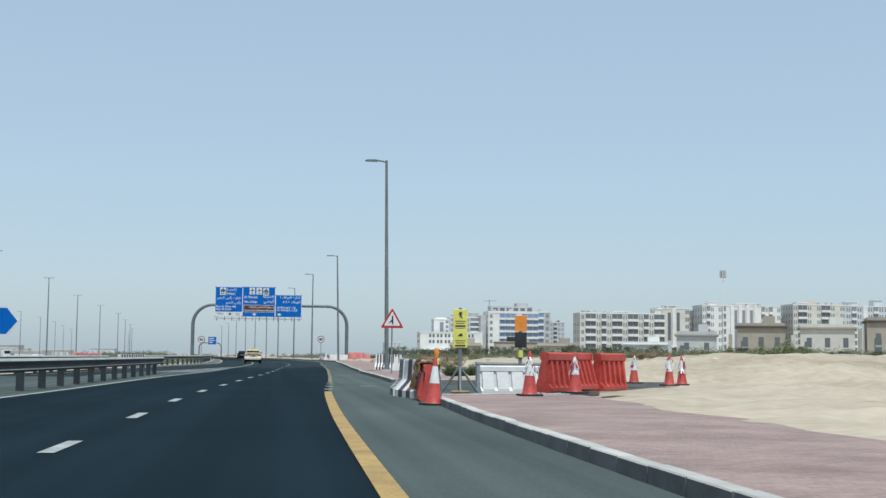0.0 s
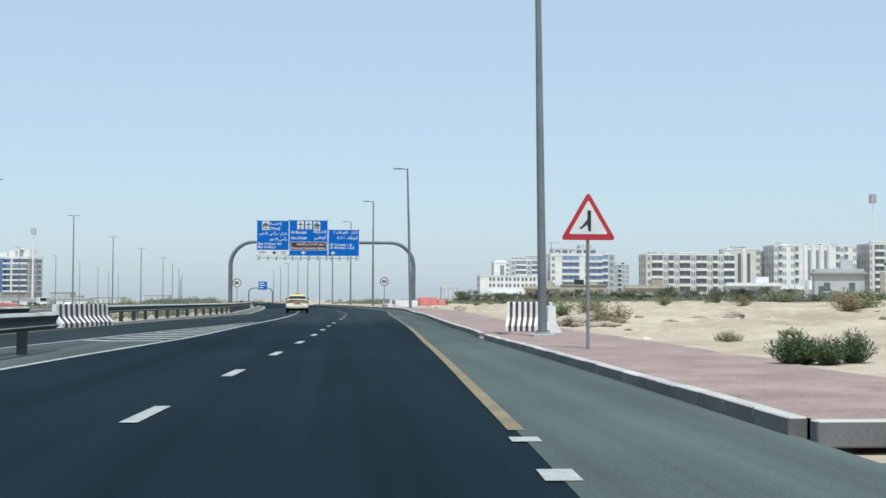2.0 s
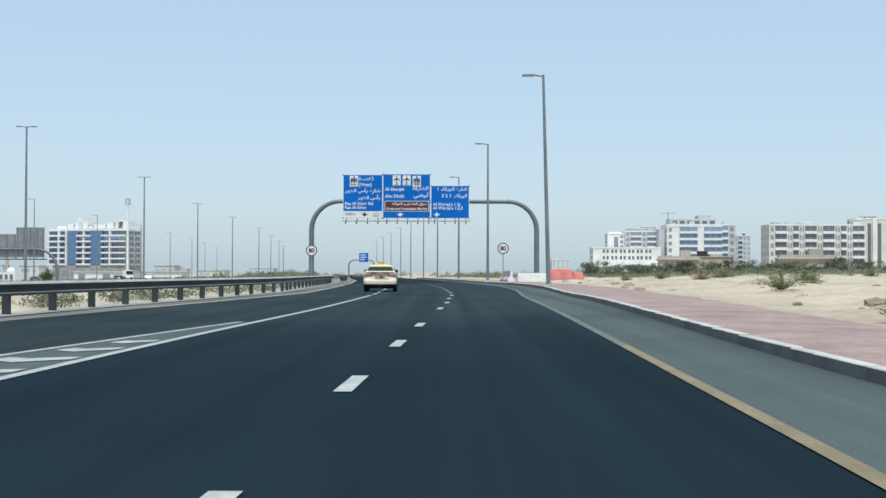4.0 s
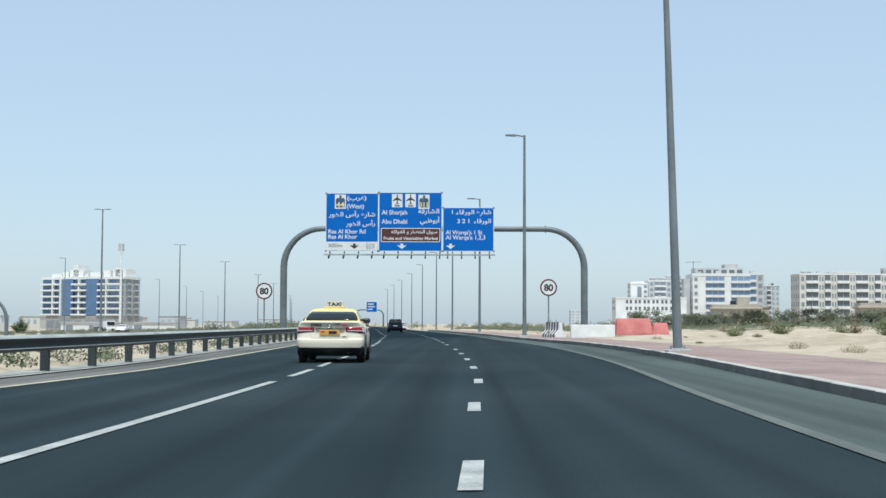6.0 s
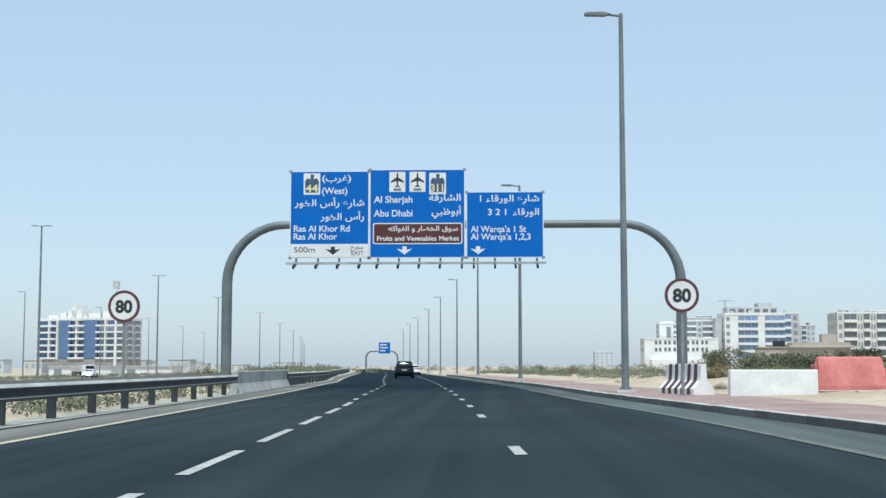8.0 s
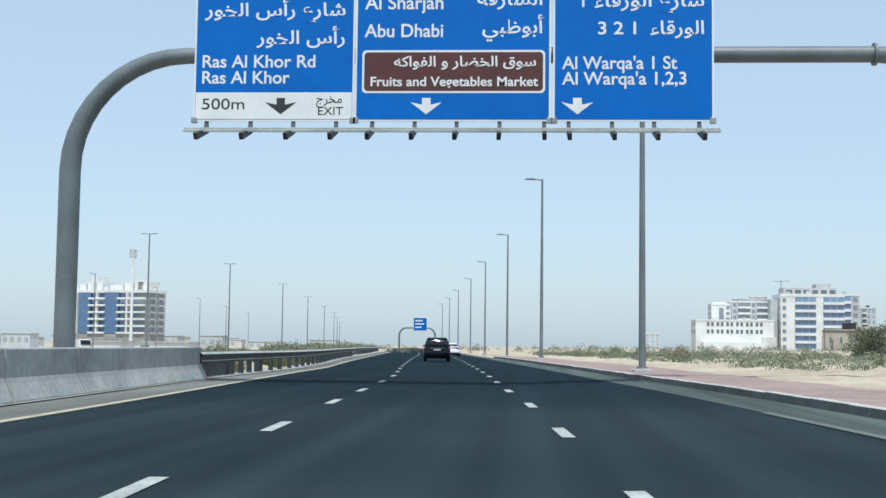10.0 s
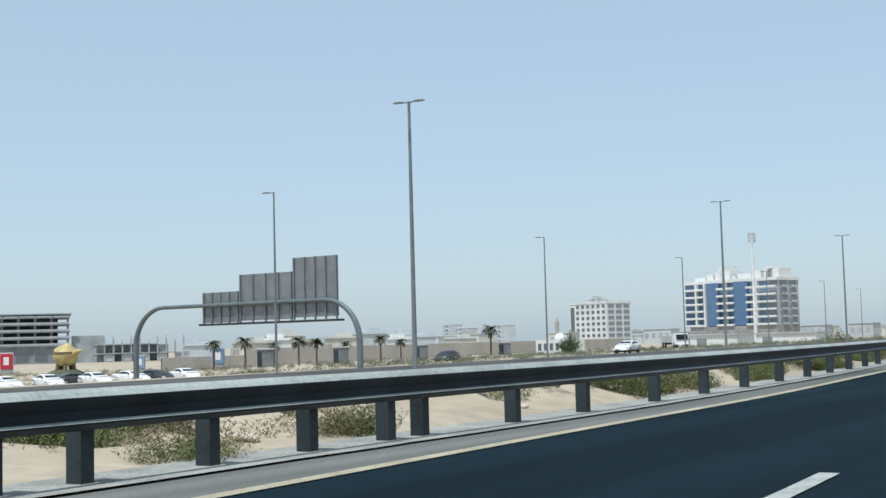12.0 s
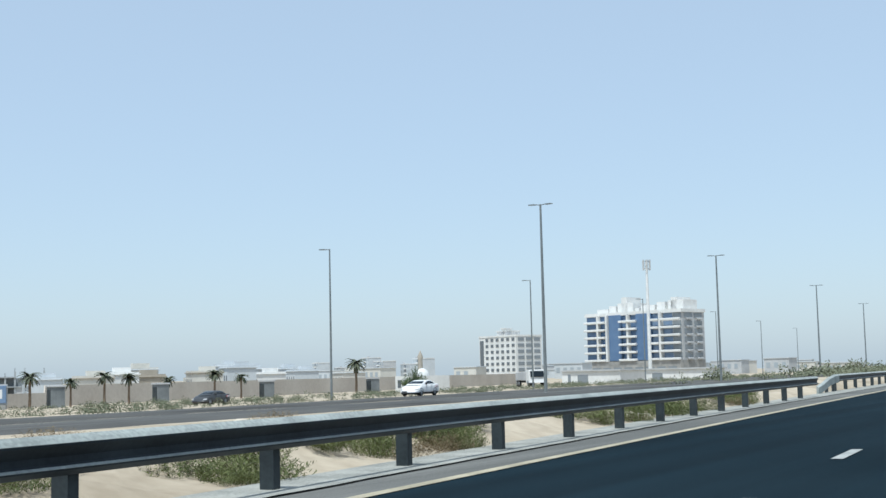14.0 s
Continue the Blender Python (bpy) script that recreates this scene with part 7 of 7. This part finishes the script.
# ---- plants and rubble ----
def shrub_mesh(seed, stems=85, leaves=10, dry=False, leaf=None):
    """A low desert shrub of unit size: thin stems fanned out from the root, set with narrow leaves."""
    r = random.Random(seed)
    bm = bmesh.new()
    for k in range(stems):
        a, lean = r.uniform(0, math.tau), r.uniform(0.0, 0.95) ** 0.7
        tip = Vector((math.cos(a) * lean * 0.55, math.sin(a) * lean * 0.55, (1.05 - 0.62 * lean) * r.uniform(0.62, 1.05)))
        root = Vector((math.cos(a) * 0.12 * lean, math.sin(a) * 0.12 * lean, -0.05))
        side = Vector((-math.sin(a), math.cos(a), 0)) * 0.007
        vs = [bm.verts.new(p) for p in (root - side, root + side, tip)]
        bm.faces.new(vs)
        for j in range(leaves):
            f = (j + r.random()) / leaves
            c = root.lerp(tip, 0.12 + 0.88 * f)
            d = Vector((r.gauss(0, 1), r.gauss(0, 1), r.uniform(0.2, 1.8))).normalized() * r.uniform(0.08, 0.17)
            s = d.cross(Vector((r.gauss(0, 1), r.gauss(0, 1), r.gauss(0, 1)))).normalized() * 0.011
            q = [bm.verts.new(p) for p in (c - s * 0.5, c + d * 0.55 - s, c + d, c + d * 0.55 + s)]
            bm.faces.new(q)
    me = bpy.data.meshes.new("shrub")
    bm.to_mesh(me)
    bm.free()
    me.materials.append(leaf or (DRY_LEAF if dry else LEAF))
    return me


def tuft_mesh(seed, leaf, stems=300):
    """An upright bushy tuft of unit size: many thin erect twigs with small narrow leaves."""
    r = random.Random(seed)
    verts, faces = [], []
    for k in range(stems):
        a, q = r.uniform(0, math.tau), r.random() ** 0.6
        root = Vector((math.cos(a) * q * 0.42, math.sin(a) * q * 0.42, -0.08))
        tall = (1.0 - 0.5 * q * q) * r.uniform(0.55, 1.05)
        tip = root + Vector((math.cos(a) * 0.16 * q + r.gauss(0, 0.05), math.sin(a) * 0.16 * q + r.gauss(0, 0.05), tall))
        for j in range(9):
            f = (j + r.random()) / 9
            c = root.lerp(tip, 0.1 + 0.9 * f)
            d = Vector((r.gauss(0, 0.6), r.gauss(0, 0.6), r.uniform(0.7, 1.8))).normalized() * r.uniform(0.05, 0.14)
            u = d.cross(Vector((r.gauss(0, 1), r.gauss(0, 1), r.gauss(0, 1)))).normalized() * 0.0065
            i = len(verts)
            verts += [c - u * 0.6, c + d * 0.5 - u, c + d, c + d * 0.5 + u]
            faces.append((i, i + 1, i + 2, i + 3))
    me = bpy.data.meshes.new("shrub")
    me.from_pydata([tuple(v) for v in verts], [], faces)
    me.materials.append(leaf)
    return me


OLIVE_LEAF = surf("olive_scrub_leaf", (0.050, 0.066, 0.017), (0.14, 0.16, 0.052), rough=0.8, scale=1.2, fine=9, bump=0.0)
RUST_LEAF = surf("rusty_dry_leaf", (0.10, 0.075, 0.04), (0.22, 0.17, 0.095), rough=0.9, scale=1.2, fine=9, bump=0.0)
BUSH_LEAF = surf("dark_bush_leaf", (0.035, 0.06, 0.022), (0.085, 0.12, 0.045), rough=0.8, scale=1.5, fine=9, bump=0.0)
BUSH = [shrub_mesh(s, 170, 13, False, BUSH_LEAF) for s in (21, 22)]
GREEN = [shrub_mesh(s) for s in (1, 2, 3, 4)]
DRY = [shrub_mesh(s, 110, 5, True) for s in (11, 12, 13)]
pr = random.Random(42)


def shrub(x, y, w, h, dry=False, z=None, label="", group="shrubs on the sand"):
    ob = new("shrub", pr.choice(BUSH if "dense" in label else DRY if dry else GREEN))
    zz = ground_z(x, y) if z is None else z
    ob.matrix_basis = pose(x, y, zz, 0, 0, pr.uniform(0, 360)) @ Matrix.Diagonal((w, w * pr.uniform(0.8, 1.0), h, 1))
    return tagged(ob, label or ("dry brown desert shrub on the sand" if dry else "low green desert shrub on the sand"), "shrub", group)


for dx, w, h in ((0.0, 0.9, 0.62), (0.5, 0.85, 0.5), (1.0, 0.8, 0.6), (0.25, 0.7, 0.5)):
    shrub(8.35 + dx, 57.2 + 0.2 * math.sin(dx * 9), w, h, False, None, "dense dark green shrub at the edge of the footway")
for x, y, w, h, d in ((24.6, 95, 2.2, 1.1, True), (26.2, 97, 2.4, 1.3, False), (45, 132, 3, 1.6, False), (49, 135, 3.2, 1.8, False), (52, 134, 3.6, 2.0, False), (56, 137, 4.0, 2.2, False),
                      (60, 140, 3.4, 1.6, False), (39, 128, 2.6, 1.5, True), (36, 124, 2.0, 1.0, True), (12.4, 92, 1.6, 0.8, True), (13.6, 93.5, 1.8, 0.9, True),
                      (11.4, 86, 1.2, 0.7, False), (9.8, 84.6, 1.5, 0.5, True), (10.8, 84.2, 1.3, 0.45, True), (11.6, 85.0, 1.2, 0.5, True), (9.9, 96, 1.6, 0.7, True), (10.6, 97, 1.3, 0.6, True), (12.0, 99, 1.5, 0.9, False), (14.2, 104, 2.0, 1.0, True), (16.4, 112, 2.0, 0.9, False), (13.0, 117, 1.6, 0.7, False)):
    shrub(x, y, w, h, d)
for k in range(60):
    y = pr.uniform(95, 330)
    off = pr.uniform(9, 60) if y < 205 else pr.uniform(5.5, 45)
    w = pr.uniform(0.9, 2.6)
    shrub(kerb_x(y) + 3 + off, y, w, w * pr.uniform(0.35, 0.6), pr.random() < 0.4)
TUFTS = [tuft_mesh(s, OLIVE_LEAF) for s in (31, 32, 33)]
RUSTY = [tuft_mesh(s, RUST_LEAF, 110) for s in (34, 35)]
for k in range(230):  # clumps in the strip behind the guard rail, with bare sand between
    y = pr.uniform(226, 306)
    gap = noise.noise(Vector((y * 0.16, 3.0, 0.0))) + 0.35 * noise.noise(Vector((y * 0.6, 9.0, 0.0)))
    if gap < -0.1 and k % 6:
        continue
    x = rail_x(y) - 0.95 - pr.uniform(0, 1) ** 1.5 * 3.4
    rusty = pr.random() < 0.24
    ob = new("shrub", pr.choice(RUSTY if rusty else TUFTS))
    w, tall = pr.uniform(0.7, 1.5), max(0.22, min(pr.uniform(0.34, 0.66), 0.66 - ground_z(x, y)))
    ob.matrix_basis = pose(x, y, ground_z(x, y), 0, 0, pr.uniform(0, 360)) @ Matrix.Diagonal((w, w, tall * (0.8 if rusty else 1.0), 1))
    tagged(ob, "dry rusty brown tuft behind the guard rail" if rusty else "upright olive green tuft behind the guard rail", "shrub", "shrubs behind the guard rail")


def crown_mesh(seed):
    """A rounded evergreen bush of unit size: clumps of small leaves on a short branching stem, with an uneven outline."""
    r = random.Random(seed)
    verts, faces = [], []
    clumps = [(Vector((r.gauss(0, 0.24), r.gauss(0, 0.24), r.uniform(0.18, 0.8))), r.uniform(0.14, 0.26)) for _ in range(17)]
    for c, size in clumps:
        for j in range(95):
            d = Vector((r.gauss(0, 1), r.gauss(0, 1), r.gauss(0, 0.8))).normalized() * size * r.random() ** 0.4
            u = Vector((r.gauss(0, 1), r.gauss(0, 1), r.gauss(0, 1))).normalized() * 0.036
            v = u.orthogonal().normalized() * 0.017
            i = len(verts)
            p = c + d
            verts += [p - u, p - v, p + u, p + v]
            faces.append((i, i + 1, i + 2, i + 3))
        i = len(verts)
        verts += [Vector((-0.02, 0, -0.05)), Vector((0.02, 0, -0.05)), c]
        faces.append((i, i + 1, i + 2))
    me = bpy.data.meshes.new("bush")
    me.from_pydata([tuple(v) for v in verts], [], faces)
    me.materials.append(HAZY_LEAF)
    return me


# leaf green greyed to stand for haze over the distance
HAZY_LEAF = surf("hazy_olive_leaf", (0.058, 0.068, 0.040), (0.125, 0.135, 0.082), rough=0.9, scale=0.8, fine=6, bump=0.0)
CROWNS = [crown_mesh(s) for s in (51, 52, 53, 54)]
br = random.Random(77)
for k in range(74):
    if k < 52:
        x = 24 + 66 * (k + br.uniform(-0.6, 0.6)) / 52
        y = 284 - 0.05 * x + br.uniform(-5, 5)
        w, h = br.uniform(2.2, 4.6), br.uniform(1.5, 3.0)
    else:
        x, y = br.uniform(40, 112), 180 + br.uniform(-6, 8)
        w, h = br.uniform(1.6, 3.2), br.uniform(0.9, 1.9)
    ob = new("bush", br.choice(CROWNS))
    ob.matrix_basis = pose(x, y, ground_z(x, y) - 0.1, 0, 0, br.uniform(0, 360)) @ Matrix.Diagonal((w, w, h, 1))
    tagged(ob, "dark olive green evergreen bush before the villas", "bush", "bushes before the villas")
for k in range(70):  # small tufts and clods in the sand beside the footway
    y = br.uniform(52, 215)
    x = kerb_x(y) + 3.6 + br.uniform(0, 1) ** 1.4 * 16
    ob = new("shrub", br.choice(RUSTY if k % 3 else TUFTS))
    w = br.uniform(0.25, 0.7)
    ob.matrix_basis = pose(x, y, ground_z(x, y), 0, 0, br.uniform(0, 360)) @ Matrix.Diagonal((w, w, w * br.uniform(0.3, 0.5), 1))
    tagged(ob, "small dry tuft in the sand beside the footway", "shrub", "shrubs on the sand")


def scrub_band(name, label, seed, count, place, size):
    """Many far shrubs joined into one stretch of scrub."""
    r = random.Random(seed)
    verts, faces = [], []
    for k in range(count):
        x, y = place(r)
        w = r.uniform(*size)
        z = ground_z(x, y) if x > kerb_x(y) else plain_z(x, y) + 0.1
        for j in range(90):
            a, q = r.uniform(0, math.tau), r.random() ** 0.6
            c = Vector((x + math.cos(a) * q * w * 0.5, y + math.sin(a) * q * w * 0.5, z + r.uniform(0, 1) * w * 0.55 * (1.05 - q * 0.7)))
            u = Vector((r.gauss(0, 1), r.gauss(0, 1), r.gauss(0, 1))).normalized() * w * 0.06
            v = u.orthogonal().normalized() * w * 0.025
            i = len(verts)
            verts += [c - u, c - v, c + u, c + v]
            faces.append((i, i + 1, i + 2, i + 3))
    me = bpy.data.meshes.new(name)
    me.from_pydata([tuple(v) for v in verts], [], faces)
    return tagged(mesh_part(name, me, BAND_LEAF), label, "scrub", kind="stuff")


scrub_band("scrub", "distant band of dark green scrub before the buildings", 7, 330, lambda r: (r.uniform(30, 120), r.uniform(225, 300)), (1.2, 2.6))
scrub_band("scrub", "distant scrub and trees along the skyline", 8, 300, lambda r: (r.uniform(-60, 260), r.uniform(380, 620)), (1.4, 3.2))
scrub_band("scrub", "low green scrub along the far carriageway", 9, 620, lambda r: (lambda y: (mid_x(y) - 13.5 - 60 * r.random() ** 1.4, y))(r.uniform(322, 560)), (0.7, 1.7))
shrub(-113, 441, 5.0, 4.2, False, plain_z(-113, 441), "dense dark green bush beside the small mosque")
scrub_band("scrub", "far trees along the highway in the haze", 10, 160, lambda r: (lambda y: (edge_x(y) - r.uniform(8, 40), y))(r.uniform(430, 800)), (2.0, 5.0))
scrub_band("scrub", "green scrub beside the footway past the gantry", 12, 620, lambda r: (lambda y: (kerb_x(y) + 6.5 + 26 * r.random() ** 1.3, y))(r.uniform(232, 345)), (0.7, 1.6))
scrub_band("scrub", "low dry scrub behind the guard rail", 14, 330, lambda r: (lambda y: (rail_x(y) - 0.9 - 5 * r.random() ** 1.6, y))(r.uniform(100, 212)), (0.5, 1.2))
scrub_band("scrub", "dark green planting beside the car park", 15, 320, lambda r: (r.uniform(-215, -95), r.uniform(330, 396)), (0.8, 2.0))
scrub_band("scrub", "olive green hedge of scrub before the villas", 13, 330, lambda r: (lambda u: (48 + 52 * u, 182 - 8 * u + r.uniform(0, 7)))(r.random()), (1.8, 3.4))


def palm_meshes():
    trunk = tube([(0, 0, -0.3), (0.05, 0.02, 1.5), (0.02, 0, 3.2), (0, 0, 4.6)], [0.24, 0.2, 0.18, 0.2], 10)
    crown = bmesh.new()
    r = random.Random(6)
    for k in range(40):
        a = math.tau * k / 40 * 3 + r.uniform(-0.1, 0.1)
        up = r.uniform(-0.7, 1.3)
        prev, pos_, d = None, Vector((0, 0, 4.6)), Vector((math.cos(a), math.sin(a), up)).normalized()
        for j in range(6):
            w = 0.34 * (1 - j / 6.5)
            side = Vector((-math.sin(a), math.cos(a), 0)) * w
            droop = Vector((0, 0, -0.10 * w))
            row = [crown.verts.new(pos_ - side + droop * 3), crown.verts.new(pos_), crown.verts.new(pos_ + side + droop * 3)]
            if prev and j % 1 == 0:
                crown.faces.new((prev[0], prev[1], row[1], row[0]))
                crown.faces.new((prev[1], prev[2], row[2], row[1]))
            prev = row
            pos_ = pos_ + d * 0.40
            d = (d + Vector((0, 0, -0.30))).normalized()
    return trunk, crown


palm = thing("palm_tree", "date palm with a shaggy green crown", "palm tree", group="palms before the boundary wall")
tb, cb_ = palm_meshes()
part("trunk", tb, BARK, palm)
part("crown", cb_, PALM_LEAF, palm)
palm_x = curve_of((300, -146), (521, -177), (620, -191))
spots = (393, 403, 413, 422, 429, 441, 457, 467, 521)
for k, y in enumerate(spots):
    s = 1.0 + 0.12 * math.sin(k * 2.3)
    m = pose(palm_x(y), y, plain_z(palm_x(y), y), 0, 0, 47 * k) @ Matrix.Diagonal((s, s, s, 1))
    if k == 0:
        palm.matrix_basis = m
    else:
        s *= 1.65 if y > 500 else 1.0
        p = copy_thing(palm, pose(palm_x(y), y, plain_z(palm_x(y), y), 0, 0, 47 * k))
        p.scale = (s, s, s)

# rubble and lumps of sand
rub = []
for s in range(4):
    bm = bmesh.new()
    bmesh.ops.create_icosphere(bm, subdivisions=2, radius=0.5)
    for v in bm.verts:
        v.co *= 1 + 0.35 * noise.noise(v.co * 2.5 + Vector((s * 7, 0, 0)))
        v.co.z *= 0.6
    me = bpy.data.meshes.new("rock")
    bm.to_mesh(me)
    bm.free()
    me.materials.append(STONE)
    rub.append(me)
brown = []
for me in rub:
    dark_me = me.copy()
    dark_me.materials.clear()
    dark_me.materials.append(RUBBLE)
    brown.append(dark_me)
for k in range(60):  # tipped rubble beside the footway
    cx, cy = ((10.6, 82.5), (9.9, 87.5), (12.5, 92.0), (17.0, 90.0), (11.5, 101.0), (14.0, 97.0))[k % 6]
    x, y, s = cx + pr.gauss(0, 0.8), cy + pr.gauss(0, 1.0), pr.uniform(0.15, 0.6)
    ob = new("rock", pr.choice(brown))
    ob.matrix_basis = pose(x, y, ground_z(x, y) + 0.08 * s, 0, 0, pr.uniform(0, 360)) @ Matrix.Diagonal((s * 1.4, s, s * 0.8, 1))
    tagged(ob, "brown broken lump of rubble tipped on the sand", "rock", "rubble on the sand")
for k in range(150):
    if k < 90:
        y = pr.uniform(226, 304)
        x = rail_x(y) - 0.8 - pr.uniform(0, 8)
        s = pr.uniform(0.15, 0.75) ** 1.4
    else:
        y = pr.uniform(6, 200)
        x = kerb_x(y) + 3.6 + pr.uniform(0, 22)
        s = pr.uniform(0.08, 0.32)
    ob = new("rock", pr.choice(rub))
    ob.matrix_basis = pose(x, y, ground_z(x, y) + 0.05 * s, 0, 0, pr.uniform(0, 360)) @ Matrix.Diagonal((s * 1.3, s, s * 0.8, 1))
    tagged(ob, "pale rough lump of stone on the sand", "rock", "rubble on the sand")
for x, y, lump in ((4.62, 28.35, 0.3), (4.45, 28.1, 0.22), (4.5, 27.75, 0.26), (4.3, 27.9, 0.14), (4.42, 26.75, 0.24)):
    ob = new("rock", pr.choice(rub))
    ob.matrix_basis = pose(x, y, 0.03, 0, 0, pr.uniform(0, 360)) @ Matrix.Diagonal((lump * 1.5, lump, lump * 0.6, 1))
    tagged(ob, "broken pale lump of kerb concrete on the asphalt", "rock", "rubble on the sand")
